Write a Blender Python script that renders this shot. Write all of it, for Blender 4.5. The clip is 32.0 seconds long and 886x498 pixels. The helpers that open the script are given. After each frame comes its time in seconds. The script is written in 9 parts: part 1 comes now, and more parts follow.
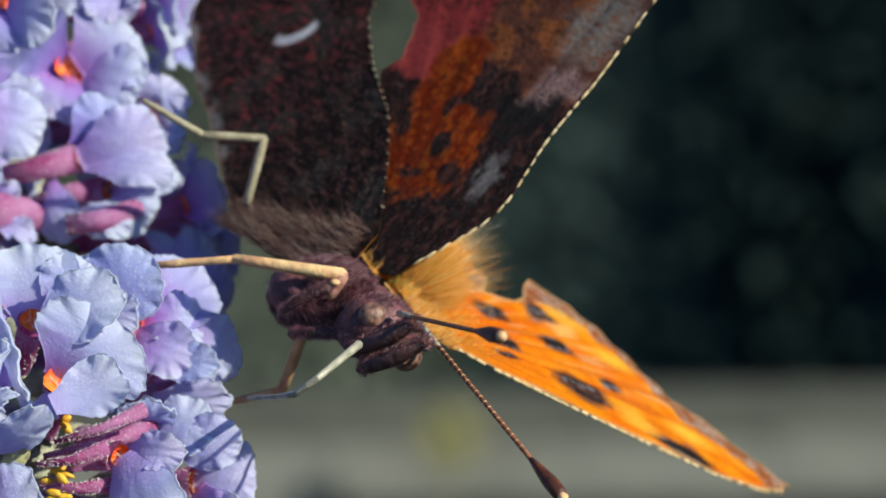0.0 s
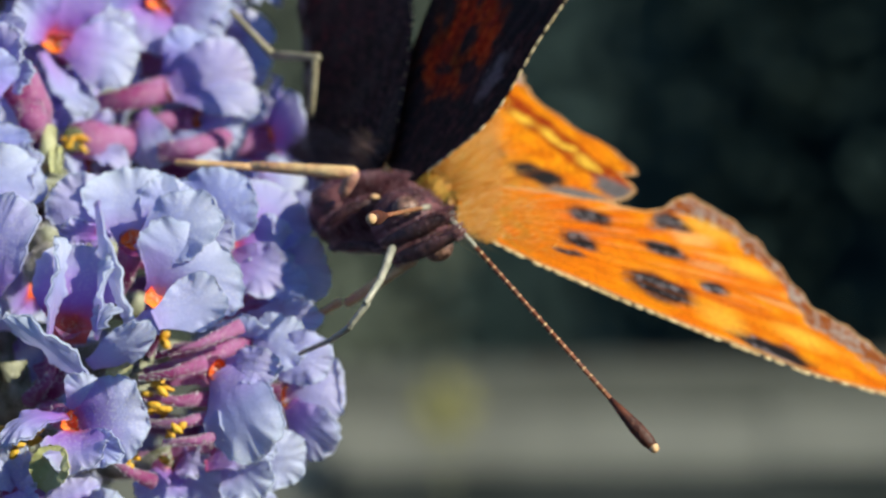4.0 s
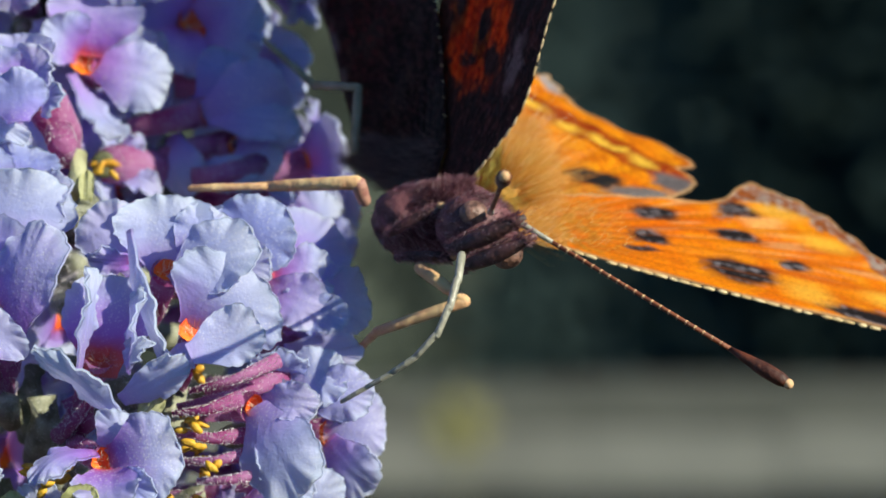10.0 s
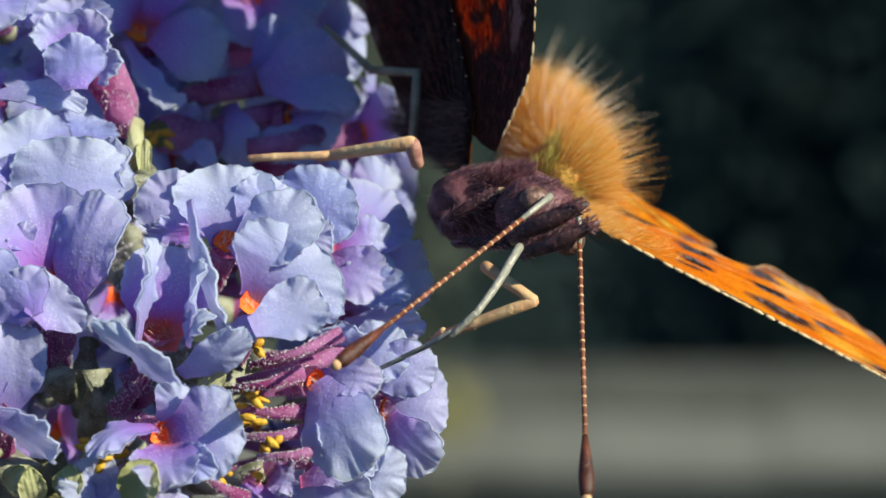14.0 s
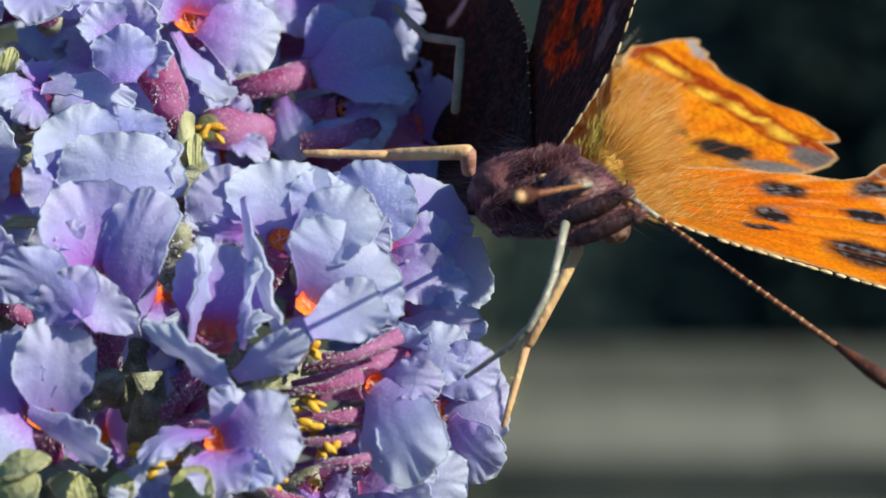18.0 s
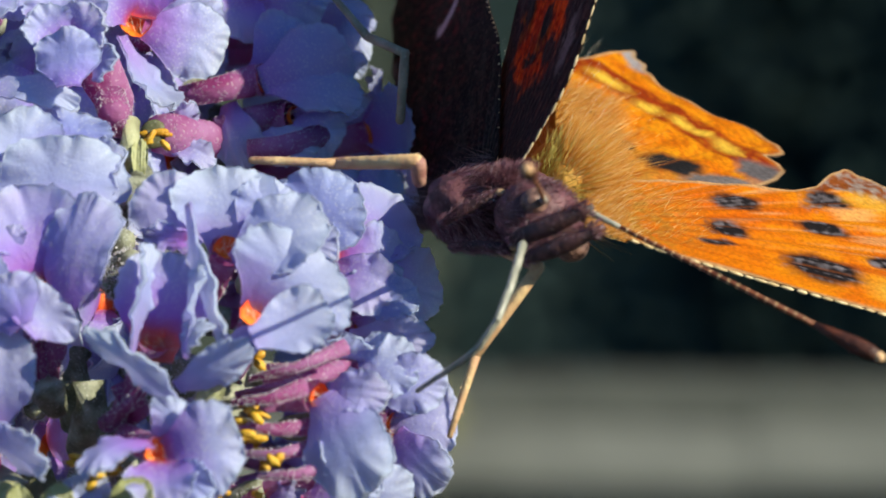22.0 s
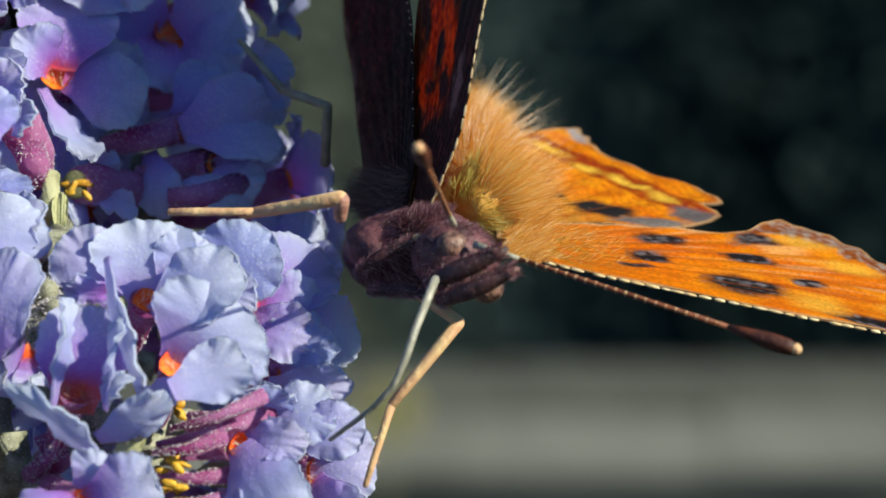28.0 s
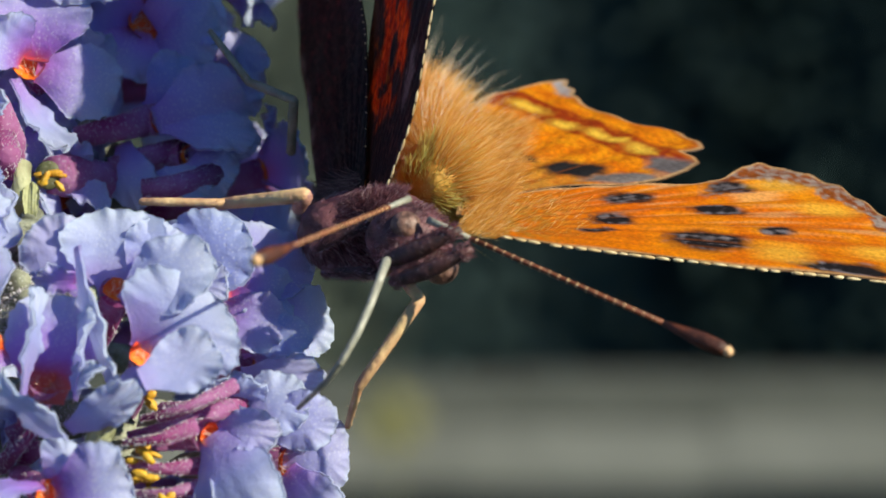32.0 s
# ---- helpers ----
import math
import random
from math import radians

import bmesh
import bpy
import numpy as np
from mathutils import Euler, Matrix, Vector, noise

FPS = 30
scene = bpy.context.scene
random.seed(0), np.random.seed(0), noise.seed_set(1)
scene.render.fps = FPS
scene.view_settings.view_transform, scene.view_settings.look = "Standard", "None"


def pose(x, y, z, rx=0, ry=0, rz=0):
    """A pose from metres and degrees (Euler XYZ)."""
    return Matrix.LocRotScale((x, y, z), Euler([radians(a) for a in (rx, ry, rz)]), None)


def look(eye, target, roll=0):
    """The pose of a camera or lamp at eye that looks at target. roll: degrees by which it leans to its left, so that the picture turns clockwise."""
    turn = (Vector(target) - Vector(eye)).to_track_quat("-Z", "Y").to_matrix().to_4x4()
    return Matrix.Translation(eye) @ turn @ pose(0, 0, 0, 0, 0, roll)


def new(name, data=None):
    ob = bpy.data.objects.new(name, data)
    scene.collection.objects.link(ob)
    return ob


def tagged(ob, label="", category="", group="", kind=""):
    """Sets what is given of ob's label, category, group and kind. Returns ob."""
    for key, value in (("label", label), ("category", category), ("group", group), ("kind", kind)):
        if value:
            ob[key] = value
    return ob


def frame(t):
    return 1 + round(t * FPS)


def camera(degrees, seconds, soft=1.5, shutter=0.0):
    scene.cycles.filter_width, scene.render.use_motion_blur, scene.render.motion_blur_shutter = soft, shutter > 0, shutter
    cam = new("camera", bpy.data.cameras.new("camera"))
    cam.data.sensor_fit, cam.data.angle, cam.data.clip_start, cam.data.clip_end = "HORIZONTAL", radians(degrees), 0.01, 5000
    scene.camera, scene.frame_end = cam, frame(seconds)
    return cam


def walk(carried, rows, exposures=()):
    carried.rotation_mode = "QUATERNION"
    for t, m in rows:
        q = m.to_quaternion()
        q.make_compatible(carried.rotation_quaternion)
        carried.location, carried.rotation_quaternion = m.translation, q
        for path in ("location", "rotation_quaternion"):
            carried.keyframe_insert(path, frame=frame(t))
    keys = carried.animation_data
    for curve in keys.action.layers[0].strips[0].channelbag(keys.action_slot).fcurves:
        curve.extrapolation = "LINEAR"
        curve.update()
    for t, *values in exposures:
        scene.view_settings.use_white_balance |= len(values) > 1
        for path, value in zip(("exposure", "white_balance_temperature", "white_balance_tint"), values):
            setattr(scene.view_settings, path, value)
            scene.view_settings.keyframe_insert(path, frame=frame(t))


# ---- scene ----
cam = camera(12, 32.0, soft=1.7)
cam.data.dof.use_dof, cam.data.dof.focus_distance, cam.data.dof.aperture_fstop = True, 0.183, 74.0
walk(cam, [
        (0, pose(0.01163, -0.19815, 0.00170, 90.635, 0.748, -0.161)), (0.5, pose(0.01050, -0.20825, 0.00268, 90.611, 0.706, -0.215)),
        (1, pose(0.00998, -0.21060, 0.00129, 90.600, 0.529, -0.255)), (1.5, pose(0.01020, -0.21066, 0.00020, 90.440, 0.811, -0.255)),
        (2, pose(0.01054, -0.21003, -0.00061, 90.265, 0.737, -0.231)), (2.5, pose(0.00948, -0.20955, -0.00046, 90.261, 0.839, -0.258)),
        (4.5, pose(0.00608, -0.20399, -0.00097, 90.363, 0.572, -0.384)), (5, pose(0.00465, -0.20204, -0.00100, 90.375, 0.937, -0.386)),
        (5.5, pose(0.00292, -0.20091, -0.00006, 90.378, 0.346, -0.350)), (6, pose(0.00207, -0.19728, -0.00095, 90.421, 0.081, -0.304)),
        (6.5, pose(0.00170, -0.19536, -0.00056, 90.430, -0.017, -0.242)), (7, pose(0.00258, -0.19489, -0.00010, 90.444, 0.159, -0.154)),
        (7.5, pose(0.00260, -0.19460, -0.00009, 90.469, 0.372, -0.201)), (8, pose(0.00264, -0.19600, 0.00021, 90.499, 0.511, -0.244)),
        (8.5, pose(0.00282, -0.19617, 0.00001, 90.537, 0.273, -0.277)), (9, pose(0.00379, -0.19732, 0.00001, 90.544, 0.026, -0.258)),
        (9.5, pose(0.00488, -0.19749, -0.00038, 90.550, 0.217, -0.225)), (10, pose(0.00548, -0.19835, -0.00011, 90.554, 0.440, -0.216)),
        (10.5, pose(0.00486, -0.19915, 0.00089, 90.527, 0.599, -0.218)), (11, pose(0.00453, -0.19909, 0.00045, 90.539, 0.351, -0.213)),
        (11.5, pose(0.00421, -0.19713, -0.00054, 90.539, 0.442, -0.280)), (12, pose(0.00483, -0.19422, -0.00036, 90.480, 0.340, -0.292)),
        (12.5, pose(0.00377, -0.19423, 0.00080, 90.392, 0.479, -0.371)), (13, pose(0.00299, -0.19569, 0.00110, 90.349, 0.164, -0.421)),
        (13.5, pose(0.00279, -0.19475, 0.00019, 90.349, 0.313, -0.439)), (14, pose(0.00183, -0.19448, -0.00059, 90.351, -0.008, -0.463)),
        (14.5, pose(0.00122, -0.19391, -0.00046, 90.327, -0.066, -0.483)), (16.5, pose(0.00078, -0.19103, -0.00019, 90.245, -0.266, -0.375)),
        (17, pose(0.00079, -0.18980, -0.00094, 90.248, -0.175, -0.353)), (17.5, pose(-0.00007, -0.18862, -0.00023, 90.165, -0.297, -0.269)),
        (18, pose(0.00009, -0.18826, 0.00012, 90.109, 0.112, -0.191)), (18.5, pose(-0.00015, -0.18712, -0.00009, 90.051, -0.074, -0.107)),
        (19, pose(0.00000, -0.18650, 0.00000, 90.000, -0.000, 0.000)), (19.5, pose(0.00032, -0.18602, -0.00001, 90.083, 0.101, -0.205)),
        (20, pose(0.00016, -0.18662, 0.00016, 90.145, -0.006, -0.372)), (20.5, pose(-0.00050, -0.18629, 0.00039, 90.236, -0.384, -0.544)),
        (21, pose(-0.00054, -0.18676, 0.00017, 90.321, -0.711, -0.724)), (21.5, pose(-0.00009, -0.18599, -0.00087, 90.391, -0.428, -0.782)),
        (22, pose(0.00041, -0.18495, -0.00043, 90.434, -0.543, -0.799)), (22.5, pose(0.00139, -0.18500, 0.00036, 90.520, -0.439, -0.842)),
        (23, pose(0.00171, -0.18618, 0.00106, 90.593, -0.340, -0.871)), (23.5, pose(0.00202, -0.18705, 0.00067, 90.468, -0.534, -1.024)),
        (24, pose(0.00258, -0.18736, -0.00024, 90.336, -0.469, -1.203)), (24.5, pose(0.00248, -0.18745, -0.00027, 90.195, -0.582, -1.361)),
        (26.5, pose(0.00263, -0.18547, -0.00034, 90.239, -0.184, -1.300)), (27, pose(0.00270, -0.18494, 0.00057, 90.224, 0.258, -1.309)),
        (27.5, pose(0.00270, -0.18607, 0.00174, 90.235, 0.278, -1.280)), (28, pose(0.00240, -0.18792, 0.00215, 90.257, 0.219, -1.284)),
        (28.5, pose(0.00238, -0.18784, 0.00136, 90.291, 0.242, -1.285)), (29, pose(0.00233, -0.18941, 0.00136, 90.335, -0.113, -1.248)),
        (29.5, pose(0.00204, -0.18996, 0.00069, 90.359, -0.098, -1.249)), (30, pose(0.00234, -0.18997, 0.00110, 90.359, -0.089, -1.241)),
        (30.5, pose(0.00295, -0.19004, 0.00094, 90.384, 0.088, -1.213)), (31, pose(0.00309, -0.19043, 0.00009, 90.429, -0.138, -1.192)),
        (31.5, pose(0.00388, -0.18773, 0.00009, 90.427, -0.074, -1.178)), (32, pose(0.00395, -0.18701, 0.00120, 90.415, 0.297, -1.164))], exposures=[(0, 0.98, 6650, -3), (32, 0.98, 6650, -3)])

# ---- light ----
world = bpy.data.worlds.new("sky")
scene.world = world
world.use_nodes = True
wn = world.node_tree.nodes
sky = wn.new("ShaderNodeTexSky")
sky.sky_type, sky.sun_disc = "NISHITA", False
sky.ozone_density, sky.dust_density = 10.0, 0.0
SUN = Vector((0.74, -0.50, 0.43)).normalized()
sky.sun_elevation, sky.sun_rotation = math.asin(SUN.z), math.atan2(SUN.x, SUN.y)
wn["Background"].inputs["Strength"].default_value = 0.064
world.node_tree.links.new(sky.outputs[0], wn["Background"].inputs["Color"])
sun = new("sun", bpy.data.lights.new("sun", "SUN"))
sun.data.energy, sun.data.angle, sun.data.color = 3.4, radians(0.5), (1.0, 0.92, 0.79)
sun.matrix_world = look(SUN * 3, (0, 0, 0))
tagged(sun, kind="structure")


# ---- materials ----
def material(name):
    m = bpy.data.materials.new(name)
    m.use_nodes = True
    return m, m.node_tree.nodes, m.node_tree.links, m.node_tree.nodes["Principled BSDF"]


def node(nt, kind, **values):
    n = nt.new(kind)
    for key, value in values.items():
        n.inputs[key].default_value = value
    return n


def ramp(nt, stops):
    r = nt.new("ShaderNodeValToRGB")
    e = r.color_ramp.elements
    while len(e) < len(stops):
        e.new(0.5)
    for k, (p, c) in enumerate(stops):
        e[k].position, e[k].color = p, (*c, 1)
    return r


def mix(nt, lk, kind, fac, a, b):
    n = nt.new("ShaderNodeMix")
    n.data_type, n.blend_type = "RGBA", kind
    for sock, v in ((n.inputs[0], fac), (n.inputs[6], a), (n.inputs[7], b)):
        if isinstance(v, bpy.types.NodeSocket):
            lk.new(v, sock)
        elif isinstance(v, tuple):
            sock.default_value = (*v, 1)
        else:
            sock.default_value = v
    return n.outputs[2]


def thin_surface(m, nt, lk, bsdf, colour, through_colour, share):
    """Adds light that passes through a thin leaf of the material."""
    out = nt["Material Output"]
    tr = nt.new("ShaderNodeBsdfTranslucent")
    lk.new(through_colour, tr.inputs["Color"])
    ms = nt.new("ShaderNodeMixShader")
    if isinstance(share, float):
        ms.inputs[0].default_value = share
    else:
        lk.new(share, ms.inputs[0])
    lk.new(bsdf.outputs[0], ms.inputs[1])
    lk.new(tr.outputs[0], ms.inputs[2])
    lk.new(ms.outputs[0], out.inputs[0])


def bumped(nt, lk, bsdf, coord, scale, strength, distance, detail=4.0):
    n = node(nt, "ShaderNodeTexNoise", Scale=scale, Detail=detail)
    lk.new(coord, n.inputs["Vector"])
    b = node(nt, "ShaderNodeBump", Strength=strength, Distance=distance)
    lk.new(n.outputs[0], b.inputs["Height"])
    lk.new(b.outputs[0], bsdf.inputs["Normal"])
    return n


def petal_material():
    m, nt, lk, p = material("petal")
    co = nt.new("ShaderNodeTexCoord").outputs["Object"]
    at = nt.new("ShaderNodeAttribute")
    at.attribute_name = "along"
    n1 = node(nt, "ShaderNodeTexNoise", Scale=700.0, Detail=3.0)
    lk.new(co, n1.inputs["Vector"])
    add = nt.new("ShaderNodeMath")
    add.operation = "MULTIPLY_ADD"
    add.inputs[1].default_value = 0.22
    lk.new(n1.outputs[0], add.inputs[0])
    sub = nt.new("ShaderNodeMath")
    sub.inputs[1].default_value = -0.11
    lk.new(at.outputs["Fac"], sub.inputs[0])
    lk.new(sub.outputs[0], add.inputs[2])
    r = ramp(nt, [(0.0, (0.85, 0.13, 0.02)), (0.05, (0.80, 0.06, 0.06)), (0.12, (0.58, 0.09, 0.34)), (0.22, (0.46, 0.17, 0.66)), (0.40, (0.48, 0.32, 0.79)),
                  (0.64, (0.48, 0.51, 0.82)), (1.0, (0.66, 0.70, 0.85))])
    lk.new(add.outputs[0], r.inputs[0])
    info = nt.new("ShaderNodeObjectInfo")
    tone = ramp(nt, [(0.0, (0.74, 0.80, 0.98)), (0.3, (1.0, 0.86, 0.98)), (0.6, (1.0, 1.0, 1.0)), (1.0, (1.08, 1.10, 1.02))])
    lk.new(info.outputs["Random"], tone.inputs[0])
    c = mix(nt, lk, "MULTIPLY", 1.0, r.outputs[0], tone.outputs[0])
    rim = nt.new("ShaderNodeAttribute")
    rim.attribute_name = "rim"
    c = mix(nt, lk, "MIX", rim.outputs["Fac"], c, (0.62, 0.71, 0.86))
    n2 = node(nt, "ShaderNodeTexVoronoi", Scale=7000.0)
    lk.new(co, n2.inputs["Vector"])
    dots = ramp(nt, [(0.0, (1, 1, 1)), (0.42, (0, 0, 0))])
    lk.new(n2.outputs[0], dots.inputs[0])
    n3 = node(nt, "ShaderNodeTexNoise", Scale=420.0, Detail=2.0)
    lk.new(co, n3.inputs["Vector"])
    where = ramp(nt, [(0.42, (0.10, 0.10, 0.10)), (0.56, (1.0, 1.0, 1.0))])
    lk.new(n3.outputs[0], where.inputs[0])
    f = mix(nt, lk, "MULTIPLY", 1.0, dots.outputs[0], where.outputs[0])
    c = mix(nt, lk, "MIX", f, c, (0.92, 0.92, 0.97))
    lk.new(c, p.inputs["Base Color"])
    p.inputs["Roughness"].default_value = 0.55
    p.inputs["Sheen Weight"].default_value = 0.25
    grain = node(nt, "ShaderNodeTexNoise", Scale=6500.0, Detail=3.0)
    lk.new(co, grain.inputs["Vector"])
    crease = node(nt, "ShaderNodeTexNoise", Scale=900.0, Detail=4.0, Distortion=1.5)
    lk.new(co, crease.inputs["Vector"])
    b1 = node(nt, "ShaderNodeBump", Strength=0.4, Distance=0.00010)
    lk.new(grain.outputs[0], b1.inputs["Height"])
    b2 = node(nt, "ShaderNodeBump", Strength=0.20, Distance=0.0005)
    lk.new(crease.outputs[0], b2.inputs["Height"])
    lk.new(b1.outputs[0], b2.inputs["Normal"])
    lk.new(b2.outputs[0], p.inputs["Normal"])
    deep = mix(nt, lk, "MIX", 0.55, c, (0.84, 0.80, 1.0))
    thin_surface(m, nt, lk, p, c, deep, 0.54)
    return m


def speckled(name, base, other, dot, amount, scale=600.0, dots=4200.0, rough=0.6, through_share=0.0):
    """Downy plant skin: two tones, pale hairs as dots."""
    m, nt, lk, p = material(name)
    co = nt.new("ShaderNodeTexCoord").outputs["Object"]
    n1 = node(nt, "ShaderNodeTexNoise", Scale=scale, Detail=4.0)
    lk.new(co, n1.inputs["Vector"])
    r = ramp(nt, [(0.35, base), (0.65, other)])
    lk.new(n1.outputs[0], r.inputs[0])
    n2 = node(nt, "ShaderNodeTexVoronoi", Scale=dots)
    lk.new(co, n2.inputs["Vector"])
    d = ramp(nt, [(0.0, (amount,) * 3), (0.32, (0, 0, 0))])
    lk.new(n2.outputs[0], d.inputs[0])
    c = mix(nt, lk, "MIX", d.outputs[0], r.outputs[0], dot)
    lk.new(c, p.inputs["Base Color"])
    p.inputs["Roughness"].default_value = rough
    bumped(nt, lk, p, co, dots * 0.7, 0.5, 0.0002)
    if through_share:
        thin_surface(m, nt, lk, p, c, c, through_share)
    return m


def wing_material():
    m, nt, lk, p = material("wing_scales")
    co = nt.new("ShaderNodeTexCoord").outputs["Object"]
    at = nt.new("ShaderNodeAttribute")
    at.attribute_name = "tint"
    thin = nt.new("ShaderNodeAttribute")
    thin.attribute_name = "thin"
    n1 = node(nt, "ShaderNodeTexNoise", Scale=5200.0, Detail=3.0)
    lk.new(co, n1.inputs["Vector"])
    r = ramp(nt, [(0.3, (0.72, 0.70, 0.68)), (0.7, (1.15, 1.12, 1.1))])
    lk.new(n1.outputs[0], r.inputs[0])
    c = mix(nt, lk, "MULTIPLY", 1.0, at.outputs["Color"], r.outputs[0])
    lk.new(c, p.inputs["Base Color"])
    p.inputs["Roughness"].default_value = 0.6
    p.inputs["Specular IOR Level"].default_value = 0.10
    bumped(nt, lk, p, co, 3800.0, 0.45, 0.00012)
    thin_surface(m, nt, lk, p, c, c, thin.outputs["Fac"])
    return m


def hair_material(name, stops, rough=0.45, share=0.25):
    m, nt, lk, p = material(name)
    g = nt.new("ShaderNodeNewGeometry")
    r = ramp(nt, stops)
    lk.new(g.outputs["Random Per Island"], r.inputs[0])
    lk.new(r.outputs[0], p.inputs["Base Color"])
    p.inputs["Roughness"].default_value = rough
    thin_surface(m, nt, lk, p, r.outputs[0], r.outputs[0], share)
    return m


PETAL = petal_material()
TUBE = speckled("corolla_tube", (0.40, 0.06, 0.24), (0.62, 0.28, 0.56), (0.88, 0.74, 0.85), 0.7, scale=450.0, through_share=0.5)
THROAT = speckled("orange_throat", (0.85, 0.07, 0.02), (0.90, 0.22, 0.01), (0.95, 0.55, 0.25), 0.3, scale=900.0)
CALYX = speckled("downy_calyx", (0.13, 0.13, 0.08), (0.36, 0.36, 0.27), (0.66, 0.65, 0.58), 0.8, scale=1100.0, dots=6000.0)
BUD = speckled("pale_bud", (0.42, 0.42, 0.16), (0.62, 0.60, 0.36), (0.80, 0.80, 0.66), 0.4, scale=400.0, through_share=0.3)
STEM = speckled("woody_stem", (0.05, 0.06, 0.02), (0.16, 0.15, 0.07), (0.5, 0.5, 0.42), 0.4)
ANTHER = speckled("yellow_anther", (0.52, 0.24, 0.015), (0.68, 0.40, 0.03), (0.9, 0.8, 0.3), 0.4)
WING = wing_material()
BODY = speckled("dark_body", (0.050, 0.018, 0.022), (0.18, 0.065, 0.075), (0.35, 0.22, 0.22), 0.35, scale=900.0)
SNOUT = speckled("palp_scales", (0.025, 0.010, 0.011), (0.12, 0.045, 0.045), (0.42, 0.30, 0.30), 0.5, scale=1700.0)
EYE = speckled("mottled_eye", (0.035, 0.015, 0.013), (0.30, 0.16, 0.12), (0.42, 0.28, 0.22), 0.4, scale=2300.0, dots=7000.0, rough=0.4)
TANSKIN = speckled("tan_skin", (0.46, 0.20, 0.03), (0.66, 0.36, 0.07), (0.80, 0.60, 0.25), 0.5, scale=900.0)
CREAM = speckled("cream_scales", (0.56, 0.38, 0.17), (0.80, 0.64, 0.38), (0.90, 0.80, 0.56), 0.3, scale=1500.0)
LEG = speckled("cream_leg", (0.56, 0.28, 0.15), (0.74, 0.50, 0.25), (0.45, 0.25, 0.2), 0.4, scale=1200.0)
SHANK = speckled("dusky_leg", (0.30, 0.12, 0.10), (0.52, 0.28, 0.20), (0.12, 0.04, 0.05), 0.6, scale=1300.0, dots=3000.0)
GREYLEG = speckled("grey_leg", (0.20, 0.17, 0.11), (0.32, 0.28, 0.20), (0.6, 0.5, 0.4), 0.4, scale=1200.0)
TONGUE = speckled("grey_tongue", (0.26, 0.25, 0.20), (0.40, 0.37, 0.30), (0.15, 0.1, 0.08), 0.3, scale=1500.0, rough=0.35)
FEELER = speckled("brown_feeler", (0.14, 0.034, 0.012), (0.25, 0.07, 0.026), (0.6, 0.45, 0.3), 0.3, scale=1500.0)
CLUB = speckled("dark_club", (0.05, 0.011, 0.005), (0.12, 0.028, 0.010), (0.3, 0.1, 0.05), 0.3, scale=1500.0)
FURTAN = hair_material("tan_fur", [(0.0, (0.60, 0.22, 0.02)), (0.5, (0.80, 0.42, 0.06)), (0.85, (0.88, 0.60, 0.18)), (1.0, (0.92, 0.78, 0.48))], share=0.50)
FURLIME = hair_material("lime_fur", [(0.0, (0.55, 0.46, 0.10)), (1.0, (0.82, 0.74, 0.30))], share=0.45)
WHITEDOWN = hair_material("white_down", [(0.0, (0.74, 0.66, 0.74)), (1.0, (0.92, 0.90, 0.92))])
PALEHAIR = hair_material("pale_hair", [(0.0, (0.85, 0.70, 0.5)), (1.0, (0.95, 0.9, 0.8))])
FURGREY = hair_material("grey_fur", [(0.0, (0.025, 0.017, 0.015)), (0.55, (0.14, 0.062, 0.056)), (1.0, (0.42, 0.27, 0.24))])
FURDARK = hair_material("dark_fur", [(0.0, (0.050, 0.018, 0.024)), (0.40, (0.26, 0.09, 0.115)), (0.80, (0.52, 0.27, 0.30)), (1.0, (0.74, 0.57, 0.58))], rough=0.35)


# ---- building ----
MM = 0.001


def grid_mesh(name, verts, faces, mat, smooth=True, attrs=()):
    me = bpy.data.meshes.new(name)
    me.from_pydata([(x * MM, y * MM, z * MM) for x, y, z in verts], [], faces)
    me.materials.append(mat)
    if smooth:
        me.shade_smooth()
    for key, kind, values in attrs:
        a = me.attributes.new(key, kind, "POINT")
        a.data.foreach_set("color" if kind == "FLOAT_COLOR" else "value", np.asarray(values, dtype=np.float32).ravel())
    return me


def hang(name, me, parent, label="", at=None):
    ob = new(name, me)
    ob.parent = parent
    if at is not None:
        ob.matrix_basis = at
    return tagged(ob, label)


def thing(name, label, category, at, group="", kind=""):
    ob = new(name)
    ob.empty_display_size = 0.002
    ob.matrix_basis = Matrix.Translation(Vector(at) * MM)
    return tagged(ob, label, category, group, kind)


def unit(v):
    v = np.asarray(v, float)
    return v / max(np.linalg.norm(v), 1e-9)


def sheet(fn, nu, nv, thick, normal):
    """A thin two-sided leaf over the unit square, closed round its rim."""
    us, vs = np.linspace(0, 1, nu), np.linspace(-1, 1, nv)
    pts = np.array([[fn(u, v) for v in vs] for u in us])
    off = np.asarray(normal) * thick
    top, low = pts.reshape(-1, 3), (pts + off).reshape(-1, 3)
    n = nu * nv
    verts = np.vstack([top, low])
    faces = []
    for i in range(nu - 1):
        for j in range(nv - 1):
            a, b, c, d = i * nv + j, i * nv + j + 1, (i + 1) * nv + j + 1, (i + 1) * nv + j
            faces += [(a, d, c, b), (a + n, b + n, c + n, d + n)]
    rim = [(i, 0) for i in range(nu)] + [(nu - 1, j) for j in range(1, nv)] + \
          [(i, nv - 1) for i in range(nu - 2, -1, -1)] + [(0, j) for j in range(nv - 2, 0, -1)]
    ids = [i * nv + j for i, j in rim]
    for a, b in zip(ids, ids[1:] + ids[:1]):
        faces.append((a, b, b + n, a + n))
    return verts, faces


rng = np.random.default_rng(7)


